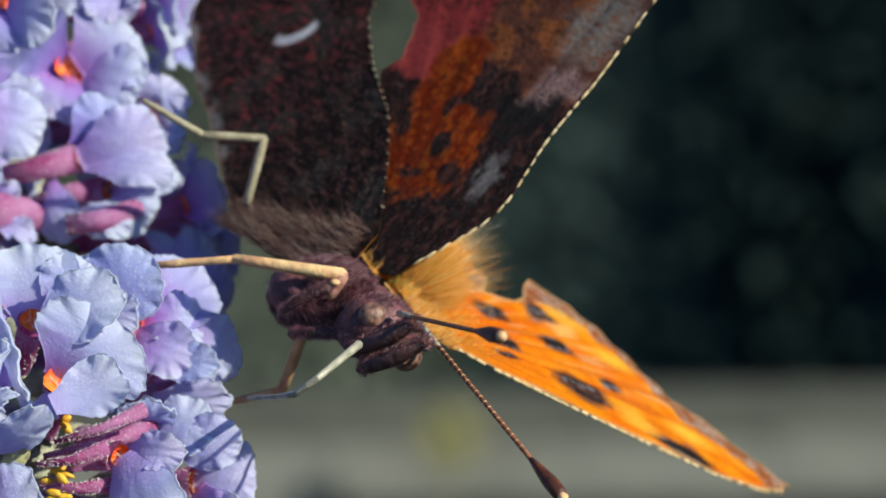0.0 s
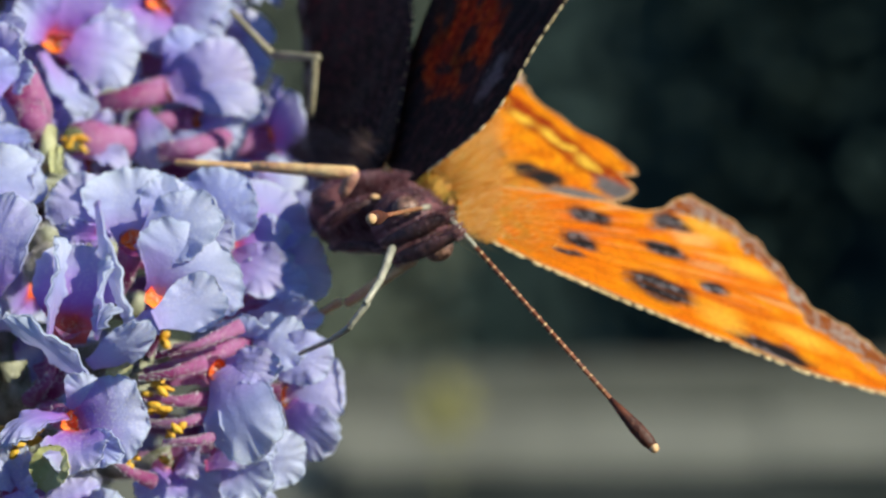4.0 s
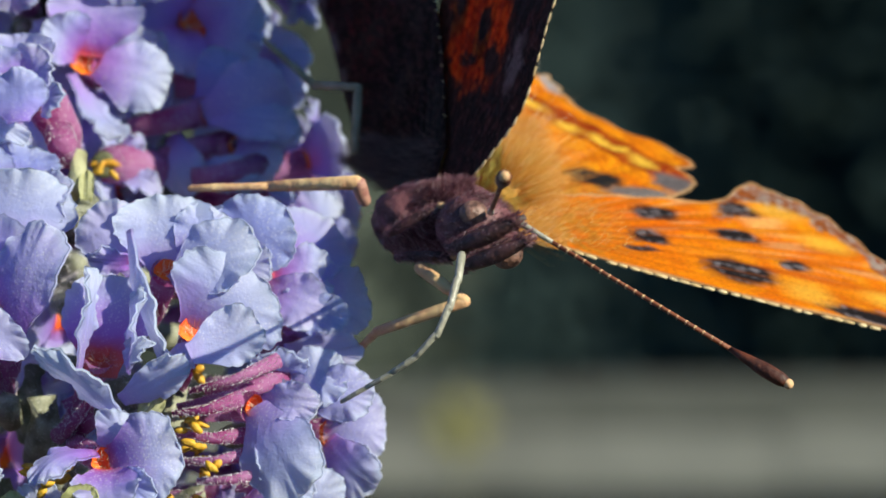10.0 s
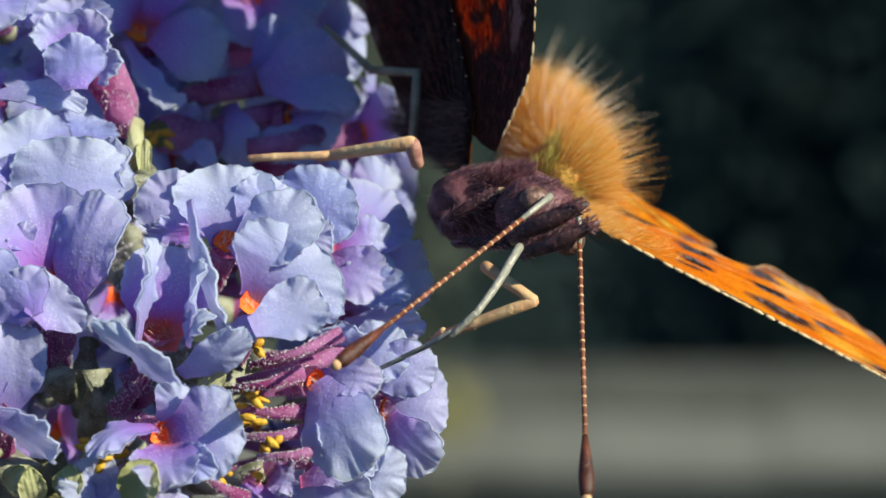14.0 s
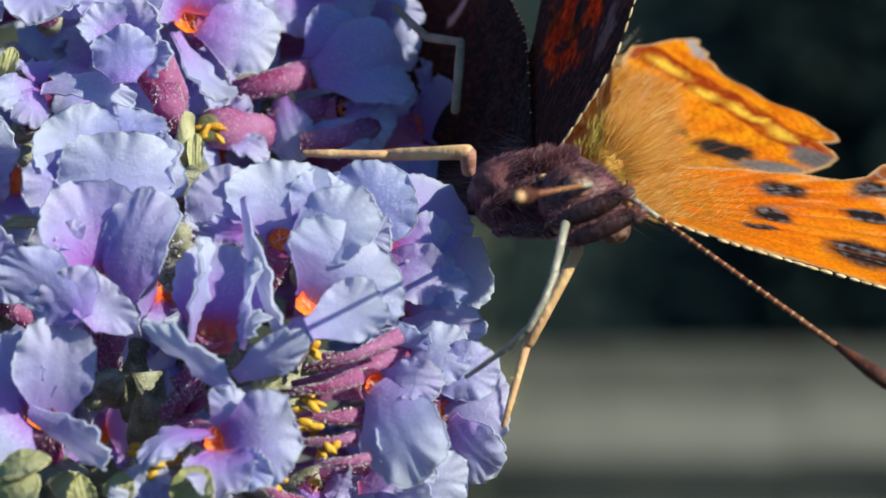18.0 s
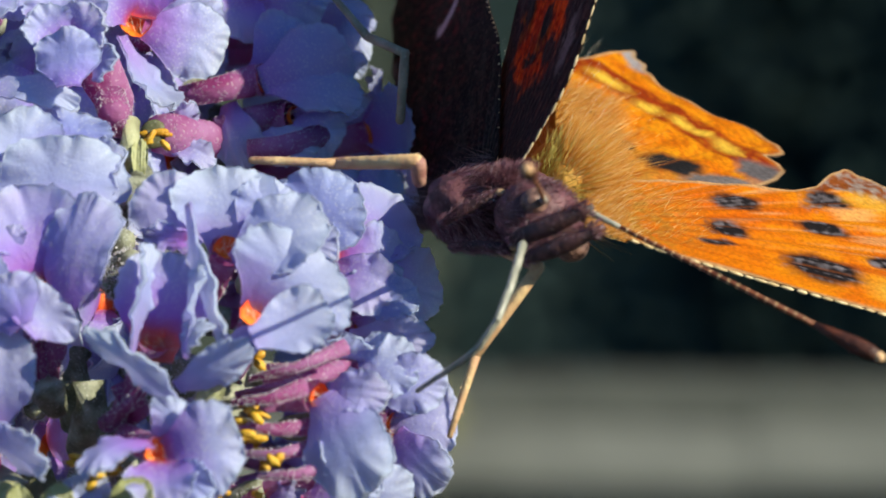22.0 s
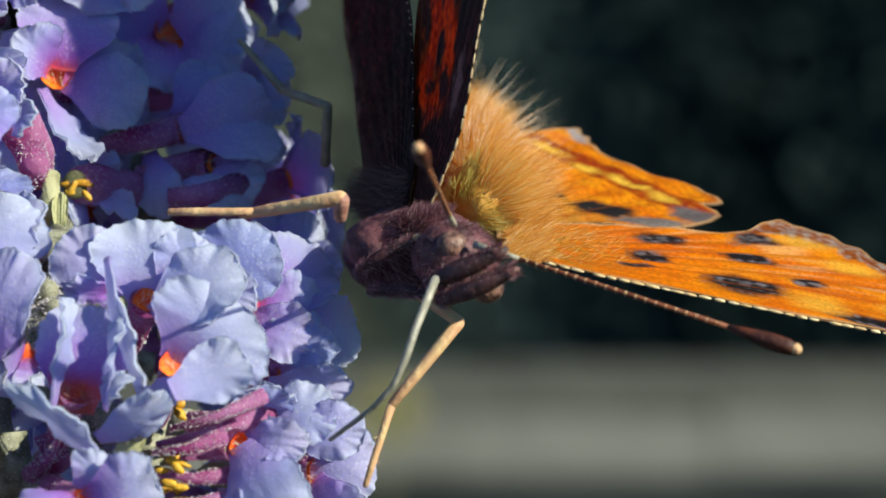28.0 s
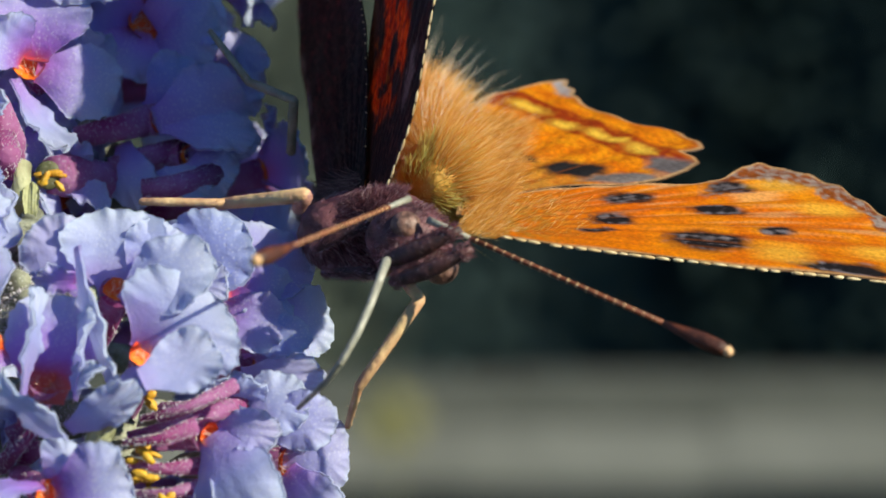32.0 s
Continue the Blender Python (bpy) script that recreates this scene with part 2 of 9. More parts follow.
def petal_mesh(foot, tip, width, tilt=0.0, cup=0.3, bow=0.4, shift=0.0, arc=0.0, view=(0, -1, 0), nu=28, nv=31, ruffle=1.0, mat=None):
    """One corolla lobe from its foot to its tip: narrow foot, broad rounded and crinkled end.
    tilt turns its face about its length, arc bends it sideways, shift takes the colour from the throat's purple to the pale end."""
    foot, tip = np.asarray(foot, float), np.asarray(tip, float)
    length = np.linalg.norm(tip - foot)
    fwd = (tip - foot) / length
    up = np.asarray(view, float)
    if np.linalg.norm(up - fwd * (up @ fwd)) < 0.2:
        up = np.array((0.3, -0.4, 0.8))
    up = unit(up - fwd * (up @ fwd))
    side = np.cross(fwd, up)
    a = radians(tilt)
    up, s_dir = math.cos(a) * up + math.sin(a) * side, math.cos(a) * side - math.sin(a) * up
    ph = rng.uniform(0, 6.28, 8)
    tw, wave, curl = rng.uniform(-0.16, 0.16), rng.uniform(4, 6), rng.uniform(0.4, 1.1)

    def place(u, v):
        a = 1 - (1 - u) ** 1.4
        q = (a - 0.55) / 0.45
        if a < 0.55:
            k = a / 0.55
            hw, e = 0.36 + 0.64 * k * k * (3 - 2 * k), abs(v) ** 3 * k
        else:
            hw = max(1 - abs(q) ** 2.4, 0.0) ** (1 / 2.4)
            e = min(math.hypot(q, v * hw), 1.0) ** 3
        return a, q, hw, e

    def fn(u, v):
        a, q, hw, e = place(u, v)
        th = math.atan2(v * hw, q if a > 0.55 else q * 1.2)
        s = 1 + e * (0.03 * math.sin(wave * th + ph[0]) + 0.020 * math.sin(17 * th + ph[1]) + 0.020 * math.sin(29 * th + ph[5]))
        half = width * 0.5 * hw
        x = half * v * s + arc * length * math.sin(math.pi * a)
        y = 0.55 + (a - 0.55) * s if a > 0.55 else a
        z = bow * math.sin(math.pi * a) + cup * v * v * half * 0.6 * (1 - 0.3 * a)
        z += ruffle * e * (0.16 * math.sin(wave * th + ph[2]) + 0.09 * math.sin(11 * th + ph[3]) + 0.06 * math.sin(21 * th + ph[7]))
        z += 0.06 * a * math.sin(5 * v * hw + ph[4]) + 0.02 * math.sin(16 * v * hw + ph[6]) * a + tw * a * v * half
        z -= 0.4 * curl * length * max(a - 0.7, 0) ** 2
        return foot + fwd * length * y + s_dir * x + up * z

    verts, faces = sheet(fn, nu, nv, 0.13, -up)
    us, vs = np.linspace(0, 1, nu), np.linspace(-1, 1, nv)
    info = np.array([[place(u, v) for v in vs] for u in us]).reshape(-1, 4)
    along = np.clip(shift + (1 - shift) * (0.05 + info[:, 0] * 0.8 + 0.15 * info[:, 3]), 0, 1)
    rim = np.clip((info[:, 3] - 0.60) / 0.40, 0, 1) * 0.55
    return grid_mesh("petal", verts, faces, mat or PETAL, attrs=(("rim", "FLOAT", np.concatenate([rim, rim])), ("along", "FLOAT", np.concatenate([along, np.clip(along + 0.15, 0, 1)]))))


def tube_mesh(name, path, radii, mat, n=10, cap=True):
    """A tapered round tube along a path in mm."""
    path = np.asarray(path, float)
    verts, faces = [], []
    for i, c in enumerate(path):
        d = unit(path[min(i + 1, len(path) - 1)] - path[max(i - 1, 0)])
        a = unit(np.cross(d, (0.13, 0.21, 0.97) if abs(d[2]) < 0.9 else (1, 0.1, 0)))
        b = np.cross(d, a)
        for k in range(n):
            w = 2 * math.pi * k / n
            verts.append(c + radii[i] * (math.cos(w) * a + math.sin(w) * b))
    for i in range(len(path) - 1):
        for k in range(n):
            k2 = (k + 1) % n
            faces.append((i * n + k, i * n + k2, (i + 1) * n + k2, (i + 1) * n + k))
    if cap:
        faces += [tuple(range(n))[::-1], tuple((len(path) - 1) * n + k for k in range(n))]
    return grid_mesh(name, verts, faces, mat)


def blob_mesh(name, radii, mat, n=20, m=14, rough=0.0, turn=None, seed=0.0, at=(0, 0, 0)):
    """A rounded, slightly uneven body."""
    verts, faces = [], []
    rot = Matrix.Identity(3) if turn is None else Euler([radians(a) for a in turn]).to_matrix()
    for i in range(m + 1):
        th = math.pi * i / m
        for k in range(n):
            ph = 2 * math.pi * k / n
            d = Vector((math.sin(th) * math.cos(ph), math.sin(th) * math.sin(ph), math.cos(th)))
            r = 1 + rough * noise.noise(d * 3.1 + Vector((seed, 0, 0)))
            p = rot @ Vector((d.x * radii[0] * r, d.y * radii[1] * r, d.z * radii[2] * r)) + Vector(at)
            verts.append(tuple(p))
    for i in range(m):
        for k in range(n):
            k2 = (k + 1) % n
            faces.append((i * n + k, (i + 1) * n + k, (i + 1) * n + k2, i * n + k2))
    return grid_mesh(name, verts, faces, mat)


def fur_mesh(name, roots, ways, length, width, mat, bend=(0, 0, 0)):
    """Many fine curved hairs as slim three-sided spikes."""
    verts, faces = [], []
    bend = np.asarray(bend, float)
    for p, w in zip(roots, ways):
        w = unit(w + rng.normal(0, 0.22, 3))
        l = length * rng.uniform(0.55, 1.25)
        a = unit(np.cross(w, rng.normal(0, 1, 3)))
        b = np.cross(w, a)
        q = len(verts)
        for s, r in ((0.0, 1.0), (0.5, 0.8)):
            c = p + w * l * s + bend * l * s * s
            for k in range(3):
                t = 2.094 * k
                verts.append(c + width * 0.5 * r * (math.cos(t) * a + math.sin(t) * b))
        verts.append(p + w * l + bend * l)
        for k in range(3):
            k2 = (k + 1) % 3
            faces += [(q + k, q + k2, q + 3 + k2, q + 3 + k), (q + 3 + k, q + 3 + k2, q + 6)]
    return grid_mesh(name, verts, faces, mat, smooth=False)


# ---- ground and distance ----
def stone(name, base, other, scale, rough=0.9):
    m, nt, lk, p = material(name)
    co = nt.new("ShaderNodeTexCoord").outputs["Object"]
    n1 = node(nt, "ShaderNodeTexNoise", Scale=scale, Detail=6.0)
    lk.new(co, n1.inputs["Vector"])
    r = ramp(nt, [(0.3, base), (0.7, other)])
    lk.new(n1.outputs[0], r.inputs[0])
    lk.new(r.outputs[0], p.inputs["Base Color"])
    p.inputs["Roughness"].default_value = rough
    p.inputs["Specular IOR Level"].default_value = 0.06
    bumped(nt, lk, p, co, scale * 6, 0.6, 0.004)
    return m


PAVING = stone("weathered_stone", (0.165, 0.163, 0.146), (0.222, 0.219, 0.198), 9.0)
# a little darker than the course above, for most lower stones
MIDSTONE = stone("mid_grey_stone", (0.150, 0.150, 0.132), (0.195, 0.194, 0.172), 9.0)
DARKSTONE = stone("dark_stone", (0.022, 0.026, 0.026), (0.050, 0.055, 0.054), 9.0)
# darker grey, used for the top course only
TOPSTONE = stone("top_course_stone", (0.085, 0.086, 0.076), (0.122, 0.122, 0.108), 9.0)
MORTAR = stone("old_mortar", (0.08, 0.085, 0.07), (0.12, 0.12, 0.10), 20.0)
# green leaves with the background's deep shade put into their colour
SHADELEAF = stone("shade_black_leaves", (0.012, 0.022, 0.022), (0.022, 0.036, 0.036), 14.0)
GREYLEAF = stone("grey_green_leaves", (0.060, 0.070, 0.058), (0.078, 0.090, 0.074), 14.0)
SOIL = stone("dark_soil", (0.015, 0.015, 0.012), (0.04, 0.036, 0.028), 12.0)
LEAVES = stone("dark_leaves", (0.042, 0.066, 0.066), (0.052, 0.080, 0.080), 14.0)


def box(name, size, mat, parent=None, at=None, bevel=0.01):
    bm = bmesh.new()
    bmesh.ops.create_cube(bm, size=1.0, matrix=Matrix.Diagonal((*size, 1)))
    bmesh.ops.bevel(bm, geom=bm.edges[:], offset=bevel, segments=2, affect="EDGES")
    me = bpy.data.meshes.new(name)
    bm.to_mesh(me)
    bm.free()
    me.materials.append(mat)
    ob = new(name, me)
    ob.parent = parent
    if at is not None:
        ob.matrix_basis = at
    return ob


GROUND = -0.75
me = bpy.data.meshes.new("ground")
me.from_pydata([(-300, -300, GROUND), (300, -300, GROUND), (300, 300, GROUND), (-300, 300, GROUND)], [], [(0, 1, 2, 3)])
me.materials.append(SOIL)
tagged(new("ground", me), "dark bare garden soil reaching far back", "ground", kind="structure")


def hedge():
    """A dark clipped hedge far behind: a dense core under thousands of small leaves."""
    top = thing("hedge", "dark green hedge in shade far behind the flower", "hedge", (0, 2500, GROUND * 1000))
    core = box("core", (8.0, 0.5, 3.4), LEAVES, top, pose(0, 0.30, 1.6))
    verts, faces = [], []
    r = random.Random(3)
    for _ in range(42000):
        x, z = r.uniform(-0.75, 0.75), r.uniform(0.35, 1.35)
        c = Vector((x, r.uniform(-0.022, 0.008) + 0.03 * noise.noise(Vector((x * 5, z * 5, 0))), z)) * 1000
        d = Vector((r.gauss(0, 1), r.gauss(0, 0.6), r.gauss(0, 1))).normalized()
        s = d.cross(Vector((r.gauss(0, 1), -1, r.gauss(0, 1)))).normalized()
        l, w, q = r.uniform(7, 13), r.uniform(3, 5), len(verts)
        verts += [tuple(c), tuple(c + d * l * 0.5 + s * w), tuple(c + d * l), tuple(c + d * l * 0.5 - s * w)]
        faces.append((q, q + 1, q + 2, q + 3))
    tagged(hang("foliage", grid_mesh("foliage", verts, faces, LEAVES, smooth=False), top), kind="stuff")


hedge()


def shrub(name, label, x, y, w, h, mat):
    """A shrub in front of the hedge, leaf upon leaf."""
    top = thing(name, label, "shrub", (x * 1000, y * 1000, GROUND * 1000))
    r = random.Random(8)
    verts, faces = [], []
    for _ in range(12000):
        d = Vector((r.gauss(0, 1), r.gauss(0, 1), r.gauss(0, 1))).normalized() * r.uniform(0.80, 1.0)
        c = Vector((d.x * w, d.y * w * 0.28, h * 0.55 + d.z * h * 0.5)) * 1000
        g = Vector((r.gauss(0, 1), r.gauss(0, 0.6), r.gauss(0, 1))).normalized()
        s = g.cross(Vector((r.gauss(0, 1), -1, r.gauss(0, 1)))).normalized()
        l, q = r.uniform(10, 20), len(verts)
        verts += [tuple(c), tuple(c + g * l * 0.5 + s * 6), tuple(c + g * l), tuple(c + g * l * 0.5 - s * 6)]
        faces.append((q, q + 1, q + 2, q + 3))
    tagged(hang("foliage", grid_mesh("foliage", verts, faces, mat, smooth=False), top), kind="stuff")
    hang("inner_mass", blob_mesh("inner_mass", (w * 800, w * 220, h * 410), mat, 20, 14, 0.2, at=(0, 0, h * 550)), top)
    hang("trunk", tube_mesh("trunk", [(0, 0, 0), (10, 0, h * 200), (0, 0, h * 500)], [22, 18, 10], STEM), top)


# the first shrub's darkness is shade held in its leaf colour
shrub("evergreen_shrub", "evergreen shrub with deep shade put into its nearly black leaf colour", 0.60, 2.47, 0.42, 1.5, SHADELEAF)
shrub("grey_shrub", "dull grey-green shrub far behind the flower", -0.22, 2.2, 0.26, 1.5, GREYLEAF)


def low_wall():
    """Sunlit stone courses behind the flower, with dark joints between them."""
    wall = thing("stone_wall", "low weathered grey stone wall in sunlight", "wall", (0, 1700, GROUND * 1000))
    r = random.Random(17)
    for course, (z, h, x0, dy) in enumerate(((0.698, 0.016, -0.90, 0.004), (0.678, 0.026, -1.02, 0.002), (0.6535, 0.025, -0.95, 0.001), (0.616, 0.052, -0.98, 0.0), (0.52, 0.13, -1.05, -0.03), (0.31, 0.27, -0.9, -0.04), (0.08, 0.15, -1.0, -0.05))):
        x = x0
        while x < 1.0:
            w = r.uniform(0.10, 0.22) if course < 4 else r.uniform(0.16, 0.34)
            mid = x + w / 2
            # third course: much darker stones between x 0.05 and 0.24
            mat = (TOPSTONE, PAVING, DARKSTONE if 0.05 < mid < 0.24 else MIDSTONE, MIDSTONE, MIDSTONE, MIDSTONE, MIDSTONE)[course]
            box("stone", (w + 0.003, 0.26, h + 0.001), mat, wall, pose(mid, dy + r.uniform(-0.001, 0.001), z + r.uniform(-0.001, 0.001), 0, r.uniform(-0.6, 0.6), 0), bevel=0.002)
            x += w
    box("core", (2.4, 0.2, 0.64), MORTAR, wall, pose(0, 0.06, 0.31))


low_wall()


def yellow_flower(x, y, z):
    top = thing("yellow_flower", "small yellow flower out of focus before the wall", "flower", (x, y, z))
    hang("stalk", tube_mesh("stalk", [(0, 0, GROUND * 1000 - z), (3, 0, -120), (0, 0, 0)], [0.8, 0.8, 0.7], STEM), top)
    m, nt, lk, p = material("dull_yellow")
    p.inputs["Base Color"].default_value, p.inputs["Roughness"].default_value = (0.20, 0.185, 0.07, 1), 0.7
    for k in range(8):
        w = 2 * math.pi * k / 8
        me = blob_mesh("ray_petal", (6, 1.5, 3.5), m, 10, 6)
        hang("ray_petal", me, top, at=pose(0.009 * math.cos(w), -0.001 * (k % 3), 0.009 * math.sin(w), 0, -math.degrees(w), 0))


yellow_flower(18, 1535, -56)


# ---- the flower spike ----
spike = thing("buddleia_flower", "lilac butterfly bush flower spike with orange throats, in full bloom", "flower", (0, 0, 0))


def floret(at, facing, root, petals, throat=True):
    """One small trumpet: tube, calyx at its foot, orange throat, anthers and crinkled lobes."""
    facing = unit(facing)
    root = np.asarray(root, float)
    start = -facing * 0.15
    mid = root * 0.45 - facing * 1.0
    path = [root + (mid - root) * 0.1]
    for u in (0.25, 0.5, 0.75, 0.92, 1.0):
        path.append((1 - u) ** 2 * root + 2 * u * (1 - u) * mid + u * u * start)
    tube = hang("floret", tube_mesh("floret", path, [0.42, 0.50, 0.55, 0.58, 0.64, 0.74], TUBE, n=12, cap=False), spike, "lilac trumpet floret with a pink tube", at=Matrix.Translation(Vector(at) * MM))
    d = unit(path[2] - path[0])
    hang("calyx", tube_mesh("calyx", [path[0] - d * 0.8, path[0] - d * 0.3, path[0] + d * 0.6, path[0] + d * 1.5], [0.3, 0.55, 0.66, 0.58], CALYX, n=9), tube, "downy grey-green calyx")
    roots, ways = [], []
    for _ in range(420):
        k = rng.integers(0, len(path) - 1)
        c = path[k] + (path[k + 1] - path[k]) * rng.uniform(0, 1)
        w = unit(rng.normal(0, 1, 3))
        w = unit(w - d * (w @ d))
        roots.append(c + w * (0.44 + 0.06 * k))
        ways.append(w)
    hang("down", fur_mesh("down", roots, ways, 0.10, 0.040, WHITEDOWN), tube, "short white down")
    a = unit(np.cross(facing, (0.2, 0.3, 0.9)))
    b = np.cross(facing, a)
    big = min(1.1, sum(p[2] for p in petals) / max(len(petals), 1) / 3.6)
    verts, faces = [tuple(-facing * 0.36)], []
    for r, z in ((0.30, -0.32), (0.52, -0.26), (0.68, -0.12), (0.80, 0.05)):
        for k in range(12):
            w = 2 * math.pi * k / 12
            rr = r * big * (1 + 0.08 * math.sin(4 * w))
            verts.append(tuple(rr * (math.cos(w) * a + math.sin(w) * b) + facing * z))
    faces += [(0, 1 + k, 1 + (k + 1) % 12) for k in range(12)]
    for i in range(3):
        faces += [(1 + i * 12 + k, 1 + (i + 1) * 12 + k, 1 + (i + 1) * 12 + (k + 1) % 12, 1 + i * 12 + (k + 1) % 12) for k in range(12)]
    if throat:
        hang("throat", grid_mesh("throat", verts, faces, THROAT), tube, "orange-red throat")
    roots = [facing * -0.25 + (math.cos(k * 2.4) * a + math.sin(k * 2.4) * b) * rng.uniform(0.15, 0.55) for k in range(22)]
    if throat:
        hang("throat_hairs", fur_mesh("throat_hairs", roots, [facing + 0.3 * rng.normal(0, 1, 3) for _ in roots], 0.6, 0.035, PALEHAIR), tube)
    for p in petals:
        hang("petal", petal_mesh(*p), tube)
    return tube


def stalk(path, radii, mat=CALYX, name="stalk", label=""):
    """A short downy stalk, bare tube or bud on the spike."""
    ob = hang(name, tube_mesh(name, path, radii, mat, n=12), spike, label)
    if mat == TUBE:
        pts, roots, ways = np.asarray(path, float), [], []
        for _ in range(420):
            k, f = rng.integers(0, len(pts) - 1), rng.uniform(0, 1)
            d = unit(pts[k + 1] - pts[k])
            w = unit(rng.normal(0, 1, 3))
            w = unit(w - d * (w @ d))
            roots.append(pts[k] + (pts[k + 1] - pts[k]) * f + w * (radii[k] * (1 - f) + radii[k + 1] * f) * 0.96)
            ways.append(w)
        hang("down", fur_mesh("down", roots, ways, 0.09, 0.040, WHITEDOWN), ob, "short white down")
    return ob


def anther(at):
    """A lumpy cluster of pollen sacs."""
    lump = [blob_mesh("anther", (rng.uniform(0.26, 0.42), rng.uniform(0.14, 0.22), rng.uniform(0.12, 0.20)), ANTHER, 12, 8, 0.35, (0, rng.uniform(-60, 60), 0), seed=rng.uniform(0, 9), at=rng.normal(0, 0.25, 3)) for _ in range(3)]
    top = hang("anther", lump[0], spike, "yellow anther", at=Matrix.Translation(Vector(at) * MM))
    for me in lump[1:]:
        hang("pollen_sac", me, top)


def bract(at, tip, width, facing):
    """A narrow pale leaflet among the florets."""
    return hang("bract", petal_mesh((0, 0, 0), tip, width * 0.7, 0, 0.5, 0.3, view=facing, ruffle=0.3, mat=BUD), spike, "pale green bract", at=Matrix.Translation(Vector(at) * MM))


# florets: throat, facing, foot of the tube, then each lobe's foot, tip, width, tilt, cup, bow, tone and side bend
floret((-13.09, -6.00, 9.99), (-0.1, -0.75, 0.65), (1.80, 5.00, -2.38), [
    ((-0.12, 0.60, -0.26), (-0.18, 0.80, 1.82), 3.6, 0, 0.60, 0.30, 0.00, 0.00),
    ((-0.44, 0.00, -0.77), (-1.48, -1.20, 0.80), 2.3, 25, 0.80, 0.30, 0.00, 0.00),
    ((0.46, 0.00, -0.82), (1.60, -1.20, 0.61), 2.7, -35, 0.90, 0.40, 0.00, 0.00),
    ((0.24, -3.00, -2.40), (-0.00, -2.30, 0.06), 2.8, 0, -0.50, -0.40, 0.28, 0.00),
    ((1.02, 0.00, -1.74), (2.01, -1.60, -0.90), 1.9, -30, 0.50, 0.30, 0.08, 0.00)])
floret((-10.69, 2.00, 10.94), (0.0, -0.95, 0.2), (0.57, 8.00, -1.70), [
    ((0.03, 0.00, 0.20), (0.73, 1.00, 3.44), 4.7, 0, 0.50, 0.40, 0.00, 0.00),
    ((-0.28, 0.00, 0.20), (-1.65, -1.40, 1.67), 2.9, 20, 0.60, 0.30, 0.00, 0.00),
    ((0.33, 0.00, -0.18), (3.99, 0.80, -1.22), 3.5, 0, -0.30, 0.30, 0.08, 0.00),
    ((-0.60, -1.00, -0.71), (1.91, -2.40, -3.81), 1.9, -62, 0.50, -0.80, 0.28, -0.16)])
floret((-16.75, -6.00, 7.57), (-0.2, -0.6, 0.7), (-1.16, 4.00, -1.86), [
    ((0.21, -1.20, -0.15), (4.27, -1.60, -0.64), 1.5, -30, -0.30, 0.30, 0.44, -0.08),
    ((-0.05, 0.00, 0.00), (-1.99, -1.80, -0.60), 1.7, 20, -0.30, 0.30, 0.24, 0.00),
    ((0.00, 0.00, -0.10), (-0.63, -1.50, -1.55), 1.9, -20, -0.60, 0.40, 0.00, 0.00),
    ((0.07, 0.00, 0.15), (-0.63, 1.00, 1.09), 1.9, 40, 0.20, 0.30, 0.16, 0.00)], throat=False)
floret((-13.14, -8.00, 4.21), (0.05, -0.45, 0.9), (-0.47, 4.00, -3.21), [
    ((-0.13, 0.80, 0.38), (0.29, 1.60, 2.43), 3.8, 0, 0.50, 0.30, 0.28, 0.00),
    ((-1.09, 0.20, -0.83), (-2.75, -0.60, 1.97), 4.2, 18, 0.50, 0.50, 0.18, 0.00),
    ((-0.72, 0.00, -1.08), (-3.95, -2.00, -1.30), 3.1, 10, 0.50, 0.50, 0.04, 0.00),
    ((0.07, -3.20, -2.68), (0.33, -2.20, 1.30), 5.6, 0, -0.40, -0.40, 0.34, 0.00),
    ((0.65, 0.00, -0.60), (2.50, -1.80, 0.19), 2.9, -25, -0.20, 0.30, 0.32, 0.00)], throat=False)
floret((-13.55, -12.00, -0.33), (-0.3, -0.8, 0.5), (-0.39, 5.00, -3.74), [
    ((0.01, 0.80, -1.29), (-1.30, 0.20, 3.63), 4.4, 18, 0.70, 0.70, -0.12, 0.00),
    ((-0.76, -3.00, -2.13), (-4.04, -2.80, 0.35), 2.6, -10, -0.40, -0.40, 0.40, 0.08),
    ((-0.51, -3.20, -2.18), (0.82, -2.60, -0.71), 3.5, 0, -0.40, -0.40, 0.36, 0.00),
    ((-0.67, -3.20, -2.13), (-1.93, -2.70, -0.29), 3.2, -4, -0.40, -0.30, 0.36, 0.00),
    ((0.65, -0.20, -1.87), (2.27, -0.80, 3.29), 3.2, -28, -0.35, 0.60, 0.14, 0.00),
    ((-1.04, -0.20, 0.82), (-1.77, -0.40, 1.80), 1.5, 20, 0.80, 0.20, 0.48, 0.00)])
floret((-15.93, -14.00, -6.45), (-0.1, -0.9, 0.2), (0.04, 6.00, -3.57), [
    ((0.36, 0.40, -0.36), (0.61, -0.40, 4.05), 3.5, 10, 0.35, 0.50, 0.36, 0.00),
    ((-0.62, 0.40, -0.36), (-1.71, 0.20, 3.47), 3.0, -8, 0.35, 0.50, 0.24, 0.00),
    ((-0.37, 0.20, -0.12), (-0.17, 0.60, 2.99), 2.1, 0, 0.60, 0.30, -0.10, 0.00),
    ((-0.52, -0.60, 0.14), (2.81, -2.60, -1.77), 2.1, 40, -0.50, -0.60, 0.40, 0.12),
    ((-0.65, -0.20, -0.13), (-1.98, -1.60, -1.77), 2.5, -15, 0.30, 0.40, 0.16, 0.00)])
